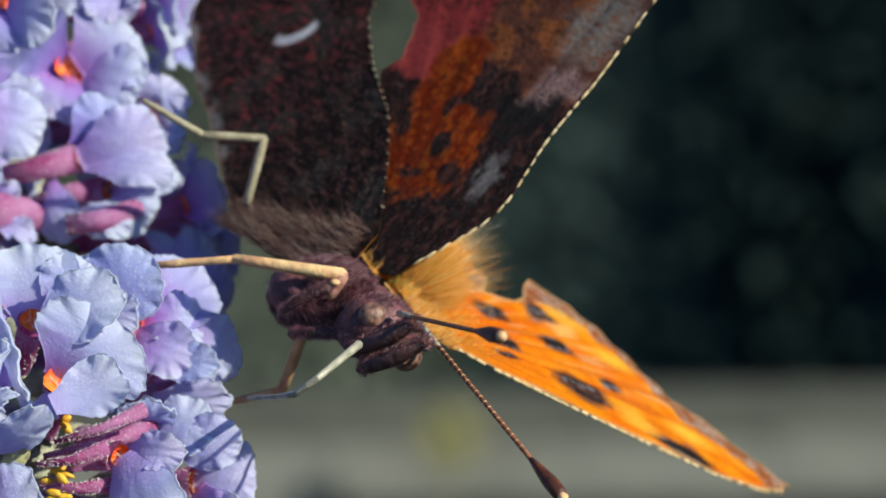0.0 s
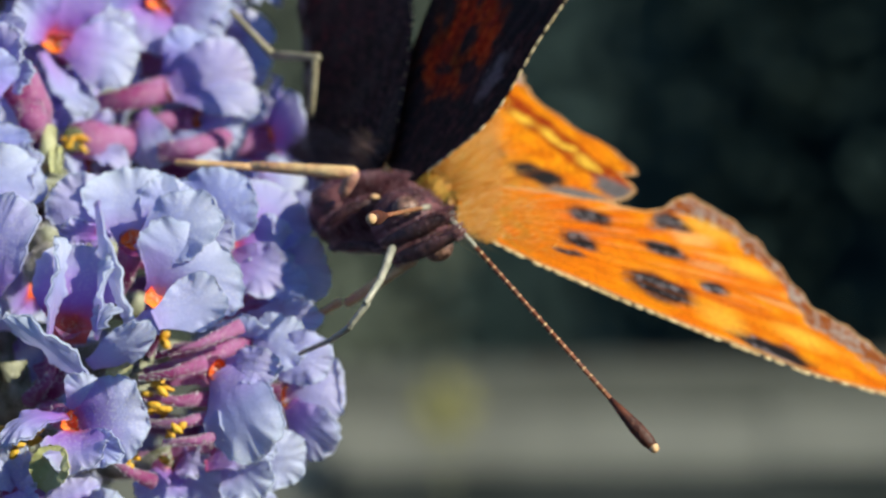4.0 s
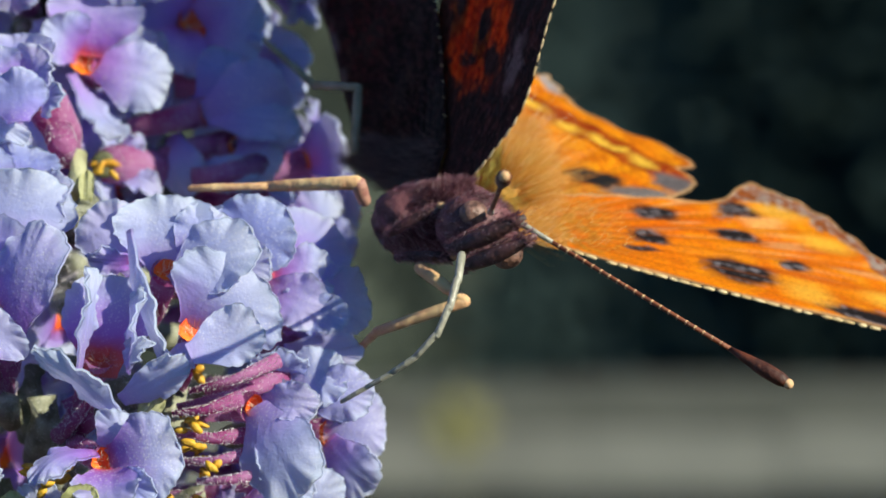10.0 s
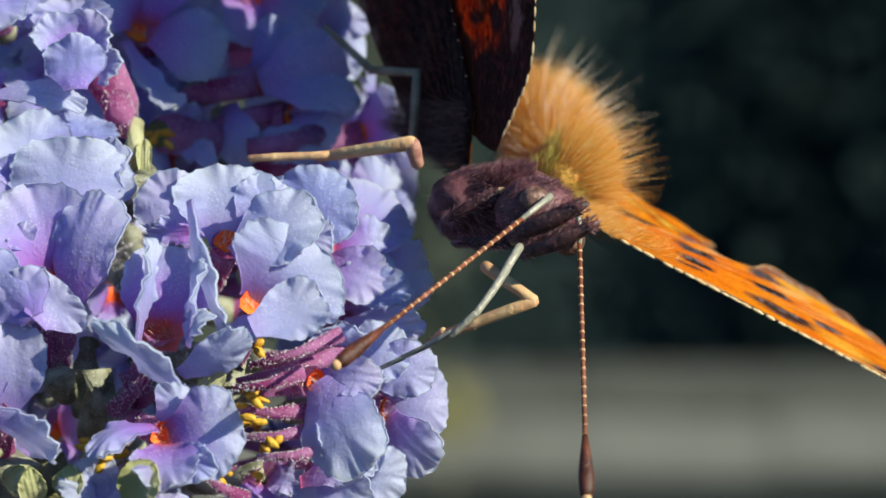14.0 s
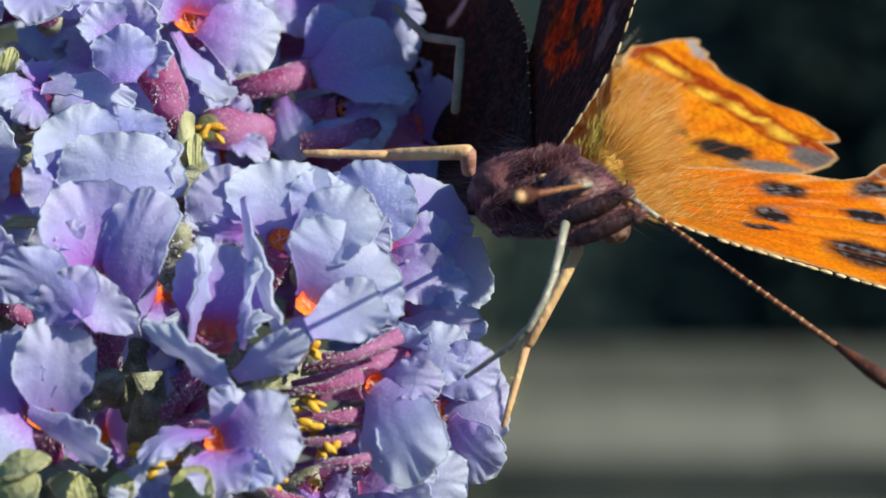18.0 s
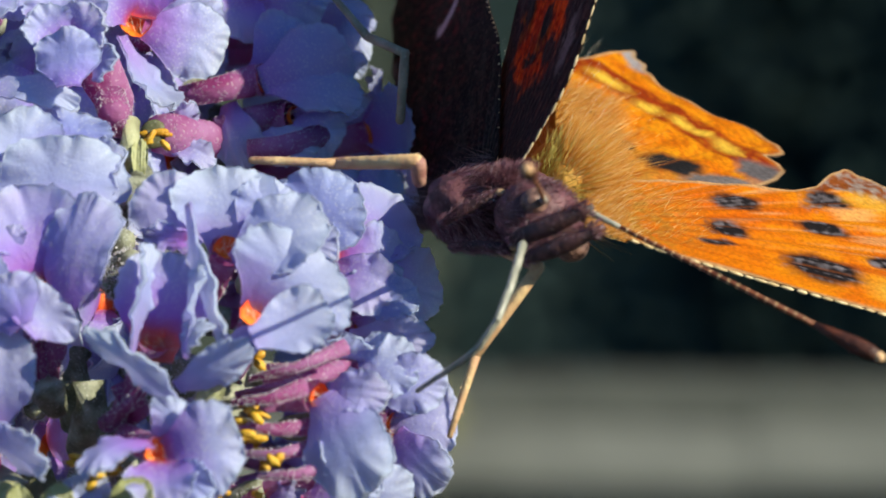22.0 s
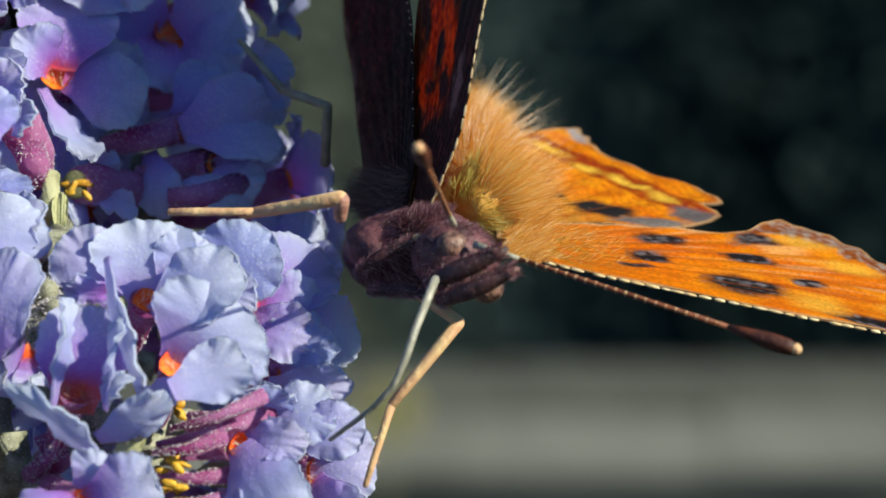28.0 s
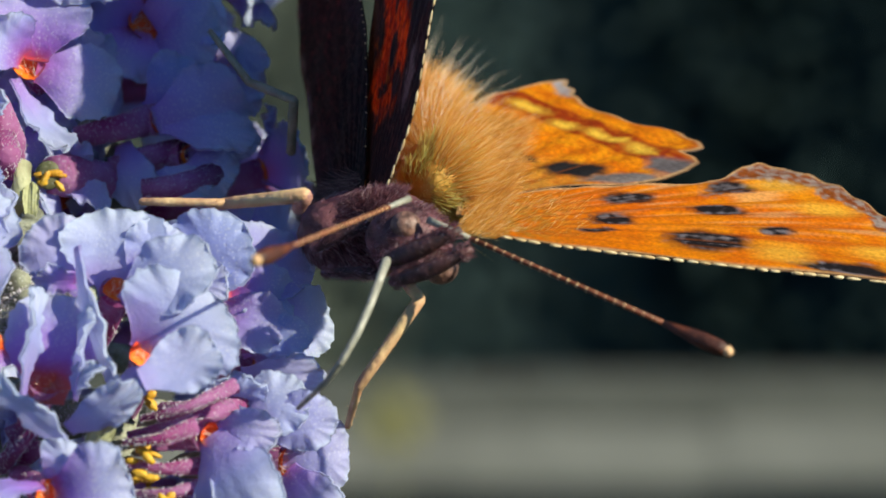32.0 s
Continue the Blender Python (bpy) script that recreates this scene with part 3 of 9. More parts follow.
floret((-8.93, -13.00, -2.77), (-0.05, -0.8, 0.55), (-2.17, 5.00, -4.27), [
    ((0.04, 0.20, -1.07), (0.54, 0.80, 3.40), 4.0, 0, 0.50, 0.40, -0.26, 0.00),
    ((-0.91, -0.40, -1.01), (-0.06, -0.60, 3.67), 1.6, 76, 0.10, 0.20, 0.28, -0.13),
    ((1.23, -0.40, -0.92), (1.79, -0.60, 2.98), 1.4, -74, 0.10, 0.20, 0.28, 0.10),
    ((1.23, -0.50, -0.69), (2.19, -1.40, 0.58), 1.1, -40, 0.60, 0.30, 0.48, 0.00),
    ((1.18, -1.40, -3.32), (-2.67, -3.20, 0.14), 1.8, -52, -0.40, 0.50, 0.36, 0.20),
    ((0.96, -0.60, -2.12), (3.93, -2.40, -0.37), 1.8, 20, -0.30, 0.30, 0.44, 0.00)])
floret((-4.71, -12.50, -1.84), (0.2, -0.85, 0.5), (-1.56, 6.50, -3.21), [
    ((-0.02, 0.60, -0.24), (2.52, 0.20, 2.61), 5.7, 0, 0.45, 0.70, 0.22, 0.00),
    ((-0.15, -2.80, -1.00), (2.96, -2.20, 0.35), 2.7, -8, 0.40, -0.30, 0.50, 0.00),
    ((-0.50, -0.30, -0.46), (-0.75, -1.40, -1.84), 2.1, 30, -0.30, 0.30, 0.32, 0.00)])
floret((-6.05, -11.00, 0.85), (0.1, -0.75, 0.65), (-1.59, 6.00, -2.77), [
    ((0.00, 0.60, -0.23), (-0.20, 1.00, 3.39), 4.5, 0, 0.40, 0.50, 0.34, 0.00),
    ((-1.35, 0.30, 0.00), (-3.36, 0.40, 2.86), 3.1, 15, -0.40, 0.40, 0.40, 0.00),
    ((-1.72, -1.00, 1.75), (0.11, -2.60, -4.35), 1.5, 58, -0.50, 0.60, 0.44, -0.06),
    ((0.32, -0.40, -0.78), (3.95, -1.60, 1.51), 3.3, -14, 0.35, 0.50, 0.34, 0.00),
    ((-1.35, 0.20, 0.47), (-3.44, -0.40, 0.58), 1.4, -40, 0.30, 0.20, -0.05, 0.00),
    ((0.77, 0.30, 0.12), (2.29, 0.80, 2.67), 2.8, -10, 0.30, 0.40, 0.32, 0.00)])
floret((-3.57, -8.00, 1.10), (0.5, -0.8, 0.3), (-2.04, 8.00, -1.83), [
    ((0.02, 0.00, -0.17), (2.61, -0.80, 2.50), 3.9, -10, 0.30, 0.50, 0.24, 0.00),
    ((0.12, -0.20, -0.24), (2.09, -1.40, -0.08), 2.1, -25, 0.30, 0.30, 0.36, 0.00),
    ((-0.37, 0.40, 0.12), (-1.10, 1.00, 2.53), 2.9, 0, 0.30, 0.30, 0.28, 0.00)])
floret((-1.67, -6.00, 0.51), (0.75, -0.6, 0.2), (-2.88, 4.00, -2.46), [
    ((-0.25, 0.40, -0.24), (3.09, 2.20, 2.21), 3.9, -15, 0.40, 0.50, 0.00, 0.00),
    ((0.12, 0.00, -0.12), (2.91, 0.60, 0.00), 2.9, -20, 0.40, 0.40, 0.04, 0.00),
    ((-0.36, -0.20, -0.48), (2.54, -1.00, -1.69), 2.7, -10, 0.30, 0.40, 0.20, 0.00)])
floret((-0.58, -6.00, -1.19), (0.8, -0.5, 0.3), (-3.97, 4.00, -1.76), [
    ((0.24, 0.30, 0.48), (3.46, 1.40, 0.48), 3.2, -10, 0.30, 0.40, 0.10, 0.00),
    ((-0.19, 0.00, -0.24), (2.46, -1.20, -0.04), 2.1, -20, 0.50, 0.40, 0.40, 0.00),
    ((-0.61, 0.10, -0.73), (0.97, -0.40, 0.97), 2.2, 0, 0.40, 0.30, 0.08, 0.00),
    ((-0.48, -0.50, -1.69), (3.03, -1.60, -1.67), 2.0, 10, -0.30, 0.40, 0.50, 0.00)])
floret((-0.93, -9.00, -4.26), (0.85, -0.4, 0.2), (-4.55, 5.00, -0.24), [
    ((-0.12, 0.00, -0.48), (2.73, -0.40, 0.67), 2.9, -15, 0.30, 0.40, 0.28, 0.00),
    ((0.60, -0.20, -0.47), (3.96, -0.80, -0.45), 2.6, -5, -0.20, 0.40, 0.40, 0.00),
    ((-0.24, 0.00, 0.48), (-0.11, -1.00, 1.44), 2.6, 0, 0.30, 0.30, 0.36, 0.00),
    ((-1.07, -0.20, -0.71), (0.60, -1.40, -0.91), 1.7, -30, 0.40, 0.30, 0.32, 0.00)])
floret((-2.21, -11.50, -5.26), (0.7, -0.65, -0.1), (-3.63, 3.50, -0.46), [
    ((0.05, -0.20, 0.08), (2.16, -2.00, -3.72), 3.8, 12, -0.40, 0.70, 0.32, 0.00),
    ((-0.00, 0.20, -0.59), (1.18, -1.00, -3.82), 2.1, -40, 0.30, 0.40, 0.12, 0.00),
    ((0.35, 0.00, 0.23), (2.86, -1.20, 0.06), 1.9, -20, 0.30, 0.40, 0.32, 0.00)])
floret((0.87, -7.00, -6.59), (0.85, -0.4, -0.1), (-4.35, 1.00, -0.16), [
    ((-0.12, 0.00, 0.36), (2.75, 0.20, 0.21), 3.4, -5, -0.20, 0.40, 0.46, 0.00),
    ((0.05, -0.20, -0.31), (2.10, -1.00, -2.52), 2.7, 20, -0.30, 0.50, 0.18, 0.00),
    ((-0.24, 0.10, 0.60), (0.96, -0.20, 1.81), 2.2, -20, 0.30, 0.30, 0.40, 0.00)])
floret((-1.52, -9.00, -9.02), (0.7, -0.5, -0.45), (-4.35, 2.00, -0.82), [
    ((0.00, 0.00, -0.24), (3.29, 0.20, -0.44), 2.9, 0, -0.20, 0.40, 0.40, 0.00),
    ((-0.48, 0.00, -0.24), (1.43, -1.00, -1.96), 2.8, 10, 0.30, 0.40, 0.28, 0.00),
    ((-1.42, -0.20, -0.70), (1.90, -1.00, 0.24), 1.7, -30, 0.30, 0.30, 0.04, 0.00)])
floret((-4.40, -8.00, -9.79), (0.5, -0.8, -0.3), (-3.20, 2.00, -0.11), [
    ((0.00, 0.00, 0.00), (2.17, -1.00, -1.25), 2.9, 10, -0.20, 0.40, 0.28, 0.00),
    ((-0.36, 0.00, 0.00), (-0.93, -1.00, -1.85), 2.6, 0, -0.20, 0.40, 0.08, 0.00),
    ((0.00, 0.00, 0.12), (1.45, -1.00, 0.05), 1.7, -30, 0.30, 0.30, 0.08, 0.00)])
floret((-8.53, -15.50, -7.43), (0.1, -0.95, 0.1), (-2.34, 7.50, 0.75), [
    ((0.18, 0.00, 0.00), (3.32, -0.60, 0.41), 4.0, 0, 0.40, 0.50, 0.05, 0.00),
    ((0.07, 0.00, -0.34), (0.22, -1.60, -2.13), 3.0, 0, 0.50, 0.50, -0.02, 0.00),
    ((-0.38, -0.20, 0.47), (-3.10, -1.60, -0.77), 1.6, 50, -0.50, 0.40, 0.12, 0.10),
    ((-0.06, 0.20, 0.45), (1.33, 0.00, 1.72), 3.0, 10, 0.30, 0.40, 0.28, 0.00),
    ((0.65, -0.20, -0.56), (2.07, -1.40, -1.53), 1.8, 10, 0.50, 0.40, 0.32, 0.00)])
floret((-11.36, -15.00, -10.09), (0.1, -0.9, 0.3), (-1.42, 7.00, -3.28), [
    ((0.05, 0.00, -0.23), (-1.49, -1.00, 1.02), 1.6, 20, -0.30, 0.30, 0.48, 0.00),
    ((-0.13, 0.20, -0.13), (0.04, -0.60, 1.73), 2.2, 0, 0.30, 0.30, 0.48, 0.00),
    ((0.14, 0.00, -0.23), (1.09, -1.00, 0.74), 1.6, -10, 0.30, 0.30, 0.48, 0.00),
    ((0.00, 0.00, -0.46), (0.52, -1.00, -1.77), 2.1, 0, 0.30, 0.30, 0.32, 0.00)], throat=False)
floret((-9.70, 3.00, 6.00), (-0.5, -0.85, 0.1), (3.38, 4.00, -0.31), [
    ((0.31, 0.40, 0.65), (1.72, 0.20, 1.20), 1.4, 30, 0.60, 0.30, 0.08, 0.00),
    ((0.46, 0.00, -0.69), (2.51, -0.60, -1.46), 1.5, -40, 0.60, 0.40, 0.28, 0.00)], throat=False)
floret((-5.03, 5.00, 8.55), (0.75, -0.5, 0.2), (-3.85, 1.00, -0.57), [
    ((-0.19, -0.40, -0.12), (3.85, -0.20, 1.27), 3.8, 0, -0.30, 0.50, 0.32, 0.00),
    ((0.06, -0.40, -0.27), (4.37, -1.00, -0.81), 2.2, -25, -0.30, 0.40, 0.32, 0.00),
    ((-0.34, 0.30, 0.35), (1.71, 0.80, 2.56), 3.3, 0, 0.30, 0.40, 0.24, 0.00)])
floret((-3.70, 5.00, 6.91), (0.8, -0.4, 0.1), (-3.67, 2.00, -0.55), [
    ((0.00, 0.00, 0.00), (3.23, 0.40, 0.84), 1.8, -15, 0.30, 0.40, 0.24, 0.00),
    ((0.00, -0.20, -0.16), (1.86, -0.80, -1.56), 2.8, -10, -0.30, 0.40, 0.28, 0.00),
    ((-2.04, -0.60, -1.12), (1.05, -1.40, -1.68), 2.0, -20, -0.50, 0.50, 0.36, 0.00),
    ((-3.07, -0.20, 0.56), (-2.02, -1.20, -2.34), 2.3, 20, -0.60, 0.50, 0.16, 0.00)])
floret((-1.84, 12.00, 6.01), (0.85, -0.2, 0.1), (-4.18, 2.00, -0.07), [
    ((-0.67, 0.00, -0.40), (1.89, 0.00, 0.27), 4.0, 0, -0.20, 0.40, 0.24, 0.00),
    ((-0.40, 0.00, -0.40), (1.20, -0.60, -2.01), 3.5, 0, -0.20, 0.40, 0.20, 0.00),
    ((-0.67, 0.00, -0.67), (0.40, -0.80, -3.07), 3.7, 0, -0.20, 0.40, 0.16, 0.00)])
floret((-1.81, 9.00, 10.77), (0.85, -0.35, 0.2), (-4.21, 5.00, 0.54), [
    ((-0.08, 0.00, -0.26), (1.44, 0.00, 0.26), 2.6, 0, -0.20, 0.40, 0.44, 0.00),
    ((0.13, 0.00, -0.79), (0.79, -0.60, -1.97), 1.9, 0, -0.20, 0.40, 0.44, 0.00),
    ((-0.26, 0.00, 0.26), (0.79, 0.00, 1.83), 3.1, 0, 0.20, 0.40, 0.40, 0.00)])
floret((-1.01, 6.00, 2.86), (0.85, -0.3, 0.1), (-3.79, 2.00, -0.23), [
    ((0.00, 0.00, 0.00), (2.33, 0.40, 0.78), 3.9, 0, -0.20, 0.40, 0.16, 0.00),
    ((0.13, 0.00, -0.39), (2.71, 0.00, -1.81), 3.9, 0, -0.20, 0.40, 0.12, 0.00),
    ((-0.26, 0.20, 0.52), (0.39, 0.60, 1.69), 3.1, 0, 0.20, 0.40, 0.16, 0.00)])
floret((-5.81, 7.00, 13.00), (0.6, -0.7, 0.4), (-3.08, 5.00, -1.53), [
    ((0.39, 0.00, 0.00), (3.11, 0.40, 1.85), 4.9, 0, 0.30, 0.40, 0.20, 0.00),
    ((0.65, 0.00, -0.26), (3.38, -0.40, -1.06), 3.9, 0, -0.20, 0.40, 0.20, 0.00),
    ((-0.26, 0.00, -0.26), (-1.00, -1.20, -2.40), 3.6, 0, 0.20, 0.40, 0.04, 0.00),
    ((-0.39, 0.00, 0.26), (-2.33, 0.00, 1.56), 4.4, 0, 0.30, 0.40, 0.16, 0.00)])
floret((-16.98, -4.00, 12.50), (-0.2, -0.7, 0.6), (-0.14, 7.00, -1.81), [
    ((0.29, 0.00, -0.11), (2.61, -0.44, -0.94), 2.9, -0.182597, -0.01, 0.50, 0.30, 0.00),
    ((0.00, 0.00, -0.31), (0.19, -1.99, -2.10), 3.3, -2.68932, 0.34, 0.50, 0.20, 0.00),
    ((-0.29, 0.00, 0.09), (-2.04, -1.94, 0.51), 3.4, 16.0571, -0.47, 0.50, 0.23, 0.00),
    ((0.13, 0.00, 0.28), (1.14, -1.47, 1.92), 2.9, -3.11534, -0.47, 0.50, 0.20, 0.00)])
floret((-13.80, 1.00, 15.23), (-0.1, -0.8, 0.6), (0.01, 7.00, -1.78), [
    ((-0.03, 0.00, -0.32), (-0.17, -0.39, -2.08), 2.8, 13.42, 0.31, 0.50, 0.17, 0.00),
    ((-0.32, 0.00, -0.03), (-2.62, -1.06, -0.29), 3.2, -13.6647, -0.03, 0.50, 0.28, 0.00),
    ((0.03, 0.00, 0.31), (0.47, -1.91, 2.50), 3.2, -2.20583, -0.20, 0.50, 0.09, 0.00),
    ((0.31, 0.00, 0.05), (2.51, -0.65, 0.29), 3.1, 15.6716, 0.08, 0.50, 0.15, 0.00)])
floret((-8.74, 3.00, 16.03), (0.2, -0.8, 0.5), (0.20, 7.00, -1.78), [
    ((0.31, 0.00, -0.12), (2.56, -1.97, -1.05), 3.4, 5.02881, -0.43, 0.50, 0.31, 0.00),
    ((-0.08, 0.00, -0.33), (-0.56, -0.86, -2.31), 3.8, -1.18946, 0.42, 0.50, 0.26, 0.00),
    ((-0.33, 0.00, 0.06), (-2.84, -0.39, 0.44), 3.7, 0.927248, 0.32, 0.50, 0.10, 0.00),
    ((0.16, 0.00, 0.30), (1.37, -0.87, 2.20), 3.2, -18.7595, 0.45, 0.50, 0.28, 0.00)])
floret((-18.16, -2.00, 15.86), (-0.2, -0.8, 0.5), (-0.18, 7.00, -1.71), [
    ((0.32, 0.00, -0.05), (2.59, 0.20, -0.35), 3.0, -17.3394, -0.06, 0.50, 0.30, 0.00),
    ((-0.15, 0.00, -0.29), (-0.98, -1.75, -2.12), 3.3, -8.93269, -0.31, 0.50, 0.14, 0.00),
    ((-0.28, 0.00, 0.18), (-2.38, -1.26, 1.33), 3.5, 12.0179, -0.29, 0.50, 0.26, 0.00),
    ((0.15, 0.00, 0.29), (1.40, -0.39, 2.38), 3.6, -16.5313, 0.17, 0.50, 0.22, 0.00)])
floret((-11.53, 3.00, 18.06), (0.1, -0.8, 0.5), (0.10, 7.00, -1.70), [
    ((0.17, 0.00, -0.29), (1.60, -1.93, -2.54), 3.7, 9.59594, 0.51, 0.50, 0.21, 0.00),
    ((-0.31, 0.00, -0.14), (-2.57, -1.41, -1.19), 3.7, -15.4718, 0.02, 0.50, 0.23, 0.00),
    ((-0.19, 0.00, 0.28), (-1.34, -0.16, 1.76), 3.1, -8.82071, 0.51, 0.50, 0.12, 0.00),
    ((0.30, 0.00, 0.16), (2.20, 0.09, 1.06), 3.5, -14.932, -0.50, 0.50, 0.14, 0.00)])
floret((-4.28, 8.00, 17.50), (0.5, -0.7, 0.5), (0.39, 7.00, -1.80), [
    ((0.07, 0.00, -0.31), (0.58, -0.87, -2.35), 2.9, -19.9819, 0.23, 0.50, 0.29, 0.00),
    ((-0.28, 0.00, -0.13), (-2.51, -1.01, -1.18), 2.9, 12.0766, 0.30, 0.50, 0.23, 0.00),
    ((-0.09, 0.00, 0.30), (-0.67, -0.07, 2.03), 3.2, 12.205, -0.21, 0.50, 0.27, 0.00),
    ((0.31, 0.00, 0.06), (2.43, -0.93, 0.38), 2.8, 12.0113, 0.39, 0.50, 0.11, 0.00)])
floret((-20.89, -4.00, 11.77), (-0.2, -0.8, 0.5), (-0.29, 7.00, -1.84), [
    ((0.28, 0.00, -0.09), (2.62, -1.86, -0.82), 2.6, 1.43528, -0.10, 0.50, 0.22, 0.00),
    ((-0.07, 0.00, -0.28), (-0.60, -0.02, -2.09), 2.6, -16.3715, -0.03, 0.50, 0.11, 0.00),
    ((-0.28, 0.00, 0.10), (-2.43, 0.34, 0.80), 3.3, 3.08412, -0.06, 0.50, 0.09, 0.00),
    ((0.18, 0.00, 0.23), (1.42, -0.04, 1.62), 2.7, -15.2883, -0.16, 0.50, 0.13, 0.00)])
floret((-20.54, -5.00, 7.81), (-0.3, -0.8, 0.3), (-0.29, 7.00, -1.97), [
    ((0.22, 0.00, -0.14), (1.59, 0.40, -0.93), 2.8, -16.5926, -0.23, 0.50, 0.14, 0.00),
    ((-0.10, 0.00, -0.24), (-0.86, -0.01, -1.78), 2.6, -0.200692, -0.29, 0.50, 0.11, 0.00),
    ((-0.26, 0.00, 0.05), (-1.70, -1.09, 0.30), 2.5, -3.69345, 0.49, 0.50, 0.11, 0.00),
    ((0.06, 0.00, 0.26), (0.59, -0.41, 2.18), 2.3, 4.80672, -0.09, 0.50, 0.17, 0.00)])
floret((-15.18, 1.00, 19.38), (-0.1, -0.8, 0.5), (-0.05, 7.00, -1.62), [
    ((0.27, 0.00, -0.20), (1.98, 0.16, -1.29), 3.6, -19.7426, 0.05, 0.50, 0.10, 0.00),
    ((-0.22, 0.00, -0.25), (-1.81, -0.92, -2.02), 2.9, -4.83922, 0.27, 0.50, 0.28, 0.00),
    ((-0.29, 0.00, 0.17), (-2.15, -0.58, 1.08), 3.0, 0.250762, 0.52, 0.50, 0.30, 0.00),
    ((0.20, 0.00, 0.27), (1.78, -0.26, 2.12), 3.0, -8.35288, 0.24, 0.50, 0.20, 0.00)])
floret((-19.83, -7.00, 4.12), (-0.4, -0.8, 0.3), (-0.27, 7.00, -2.09), [
    ((0.19, 0.00, -0.20), (1.64, -0.43, -1.55), 2.5, 12.5329, 0.41, 0.50, 0.12, 0.00),
    ((-0.21, 0.00, -0.18), (-1.43, -1.89, -1.29), 2.6, 18.1127, 0.60, 0.50, 0.32, 0.00),
    ((-0.17, 0.00, 0.22), (-1.31, -0.35, 1.55), 2.6, 6.99859, 0.00, 0.50, 0.27, 0.00),
    ((0.17, 0.00, 0.21), (1.73, -1.89, 1.68), 3.1, 18.7755, 0.17, 0.50, 0.08, 0.00)])
floret((-18.21, -11.00, -0.33), (-0.3, -0.9, 0.2), (-0.24, 7.00, -2.22), [
    ((0.15, 0.00, -0.13), (1.56, -1.56, -1.07), 2.0, 0.313651, 0.15, 0.50, 0.22, 0.00),
    ((-0.19, 0.00, -0.06), (-1.70, -0.06, -0.48), 1.8, -7.86395, -0.40, 0.50, 0.27, 0.00),
    ((-0.01, 0.00, 0.20), (0.03, -1.62, 1.68), 2.2, 6.1569, 0.18, 0.50, 0.08, 0.00)])
floret((-20.80, -9.00, 0.26), (-0.3, -0.9, 0.2), (-0.33, 7.00, -2.22), [
    ((0.19, 0.00, -0.19), (1.81, -1.34, -1.51), 2.5, -19.5656, -0.09, 0.50, 0.31, 0.00),
    ((-0.20, 0.00, -0.19), (-1.56, -0.94, -1.44), 2.7, 6.45284, -0.34, 0.50, 0.13, 0.00),
    ((-0.17, 0.00, 0.21), (-1.05, -1.19, 1.39), 2.9, -17.0156, 0.26, 0.50, 0.19, 0.00),
    ((0.21, 0.00, 0.17), (1.69, -1.78, 1.09), 2.4, 16.6013, 0.06, 0.50, 0.36, 0.00)])
floret((-20.45, -12.00, -4.66), (-0.3, -0.9, 0.2), (-0.33, 7.00, -2.38), [
    ((0.24, 0.00, -0.12), (2.25, -1.65, -0.92), 2.9, -12.571, -0.25, 0.50, 0.14, 0.00),
    ((-0.13, 0.00, -0.23), (-0.84, -0.96, -1.52), 2.7, -11.4437, -0.18, 0.50, 0.31, 0.00),
    ((-0.24, 0.00, 0.11), (-1.71, -0.06, 0.73), 2.5, -14.1316, 0.46, 0.50, 0.31, 0.00),
    ((0.14, 0.00, 0.23), (1.25, 0.04, 1.83), 3.0, 11.7508, -0.22, 0.50, 0.22, 0.00)])
floret((-17.54, -13.00, -11.37), (-0.1, -0.9, 0.2), (-0.22, 7.00, -2.64), [
    ((0.22, 0.00, -0.06), (1.90, -0.24, -0.44), 2.5, -9.15539, -0.22, 0.50, 0.26, 0.00),
    ((-0.01, 0.00, -0.22), (0.03, -1.46, -1.65), 2.2, 11.1007, -0.37, 0.50, 0.33, 0.00),
    ((-0.22, 0.00, 0.02), (-1.65, -0.68, 0.18), 2.4, 5.26656, -0.34, 0.50, 0.27, 0.00),
    ((-0.00, 0.00, 0.22), (0.14, -1.51, 1.83), 2.0, -6.51735, -0.41, 0.50, 0.35, 0.00)])
floret((-8.47, -13.00, -12.07), (0, -0.9, 0), (0.14, 7.00, -2.66), [
    ((0.09, 0.00, -0.23), (0.80, 0.11, -1.89), 2.3, 19.4536, -0.48, 0.50, 0.27, 0.00),
    ((-0.25, 0.00, 0.01), (-2.32, -1.33, 0.21), 2.3, -6.47689, 0.28, 0.50, 0.15, 0.00),
    ((-0.06, 0.00, 0.24), (-0.60, 0.22, 2.00), 2.7, 11.9046, -0.25, 0.50, 0.22, 0.00),
    ((0.24, 0.00, 0.06), (2.04, -1.14, 0.55), 2.5, -16.8416, 0.12, 0.50, 0.24, 0.00)])
floret((-4.35, -10.00, -12.99), (0.3, -0.9, -0.2), (0.32, 7.00, -2.73), [
    ((0.22, 0.00, -0.13), (1.81, -1.38, -0.84), 2.5, -3.61937, 0.22, 0.50, 0.26, 0.00),
    ((-0.07, 0.00, -0.24), (-0.55, -1.26, -1.62), 2.4, -14.322, 0.32, 0.50, 0.30, 0.00),
    ((-0.18, 0.00, 0.18), (-1.35, -1.93, 1.36), 2.8, 12.3055, 0.23, 0.50, 0.21, 0.00),
    ((0.15, 0.00, 0.21), (1.14, -0.11, 1.49), 2.4, -7.60839, -0.22, 0.50, 0.18, 0.00)])
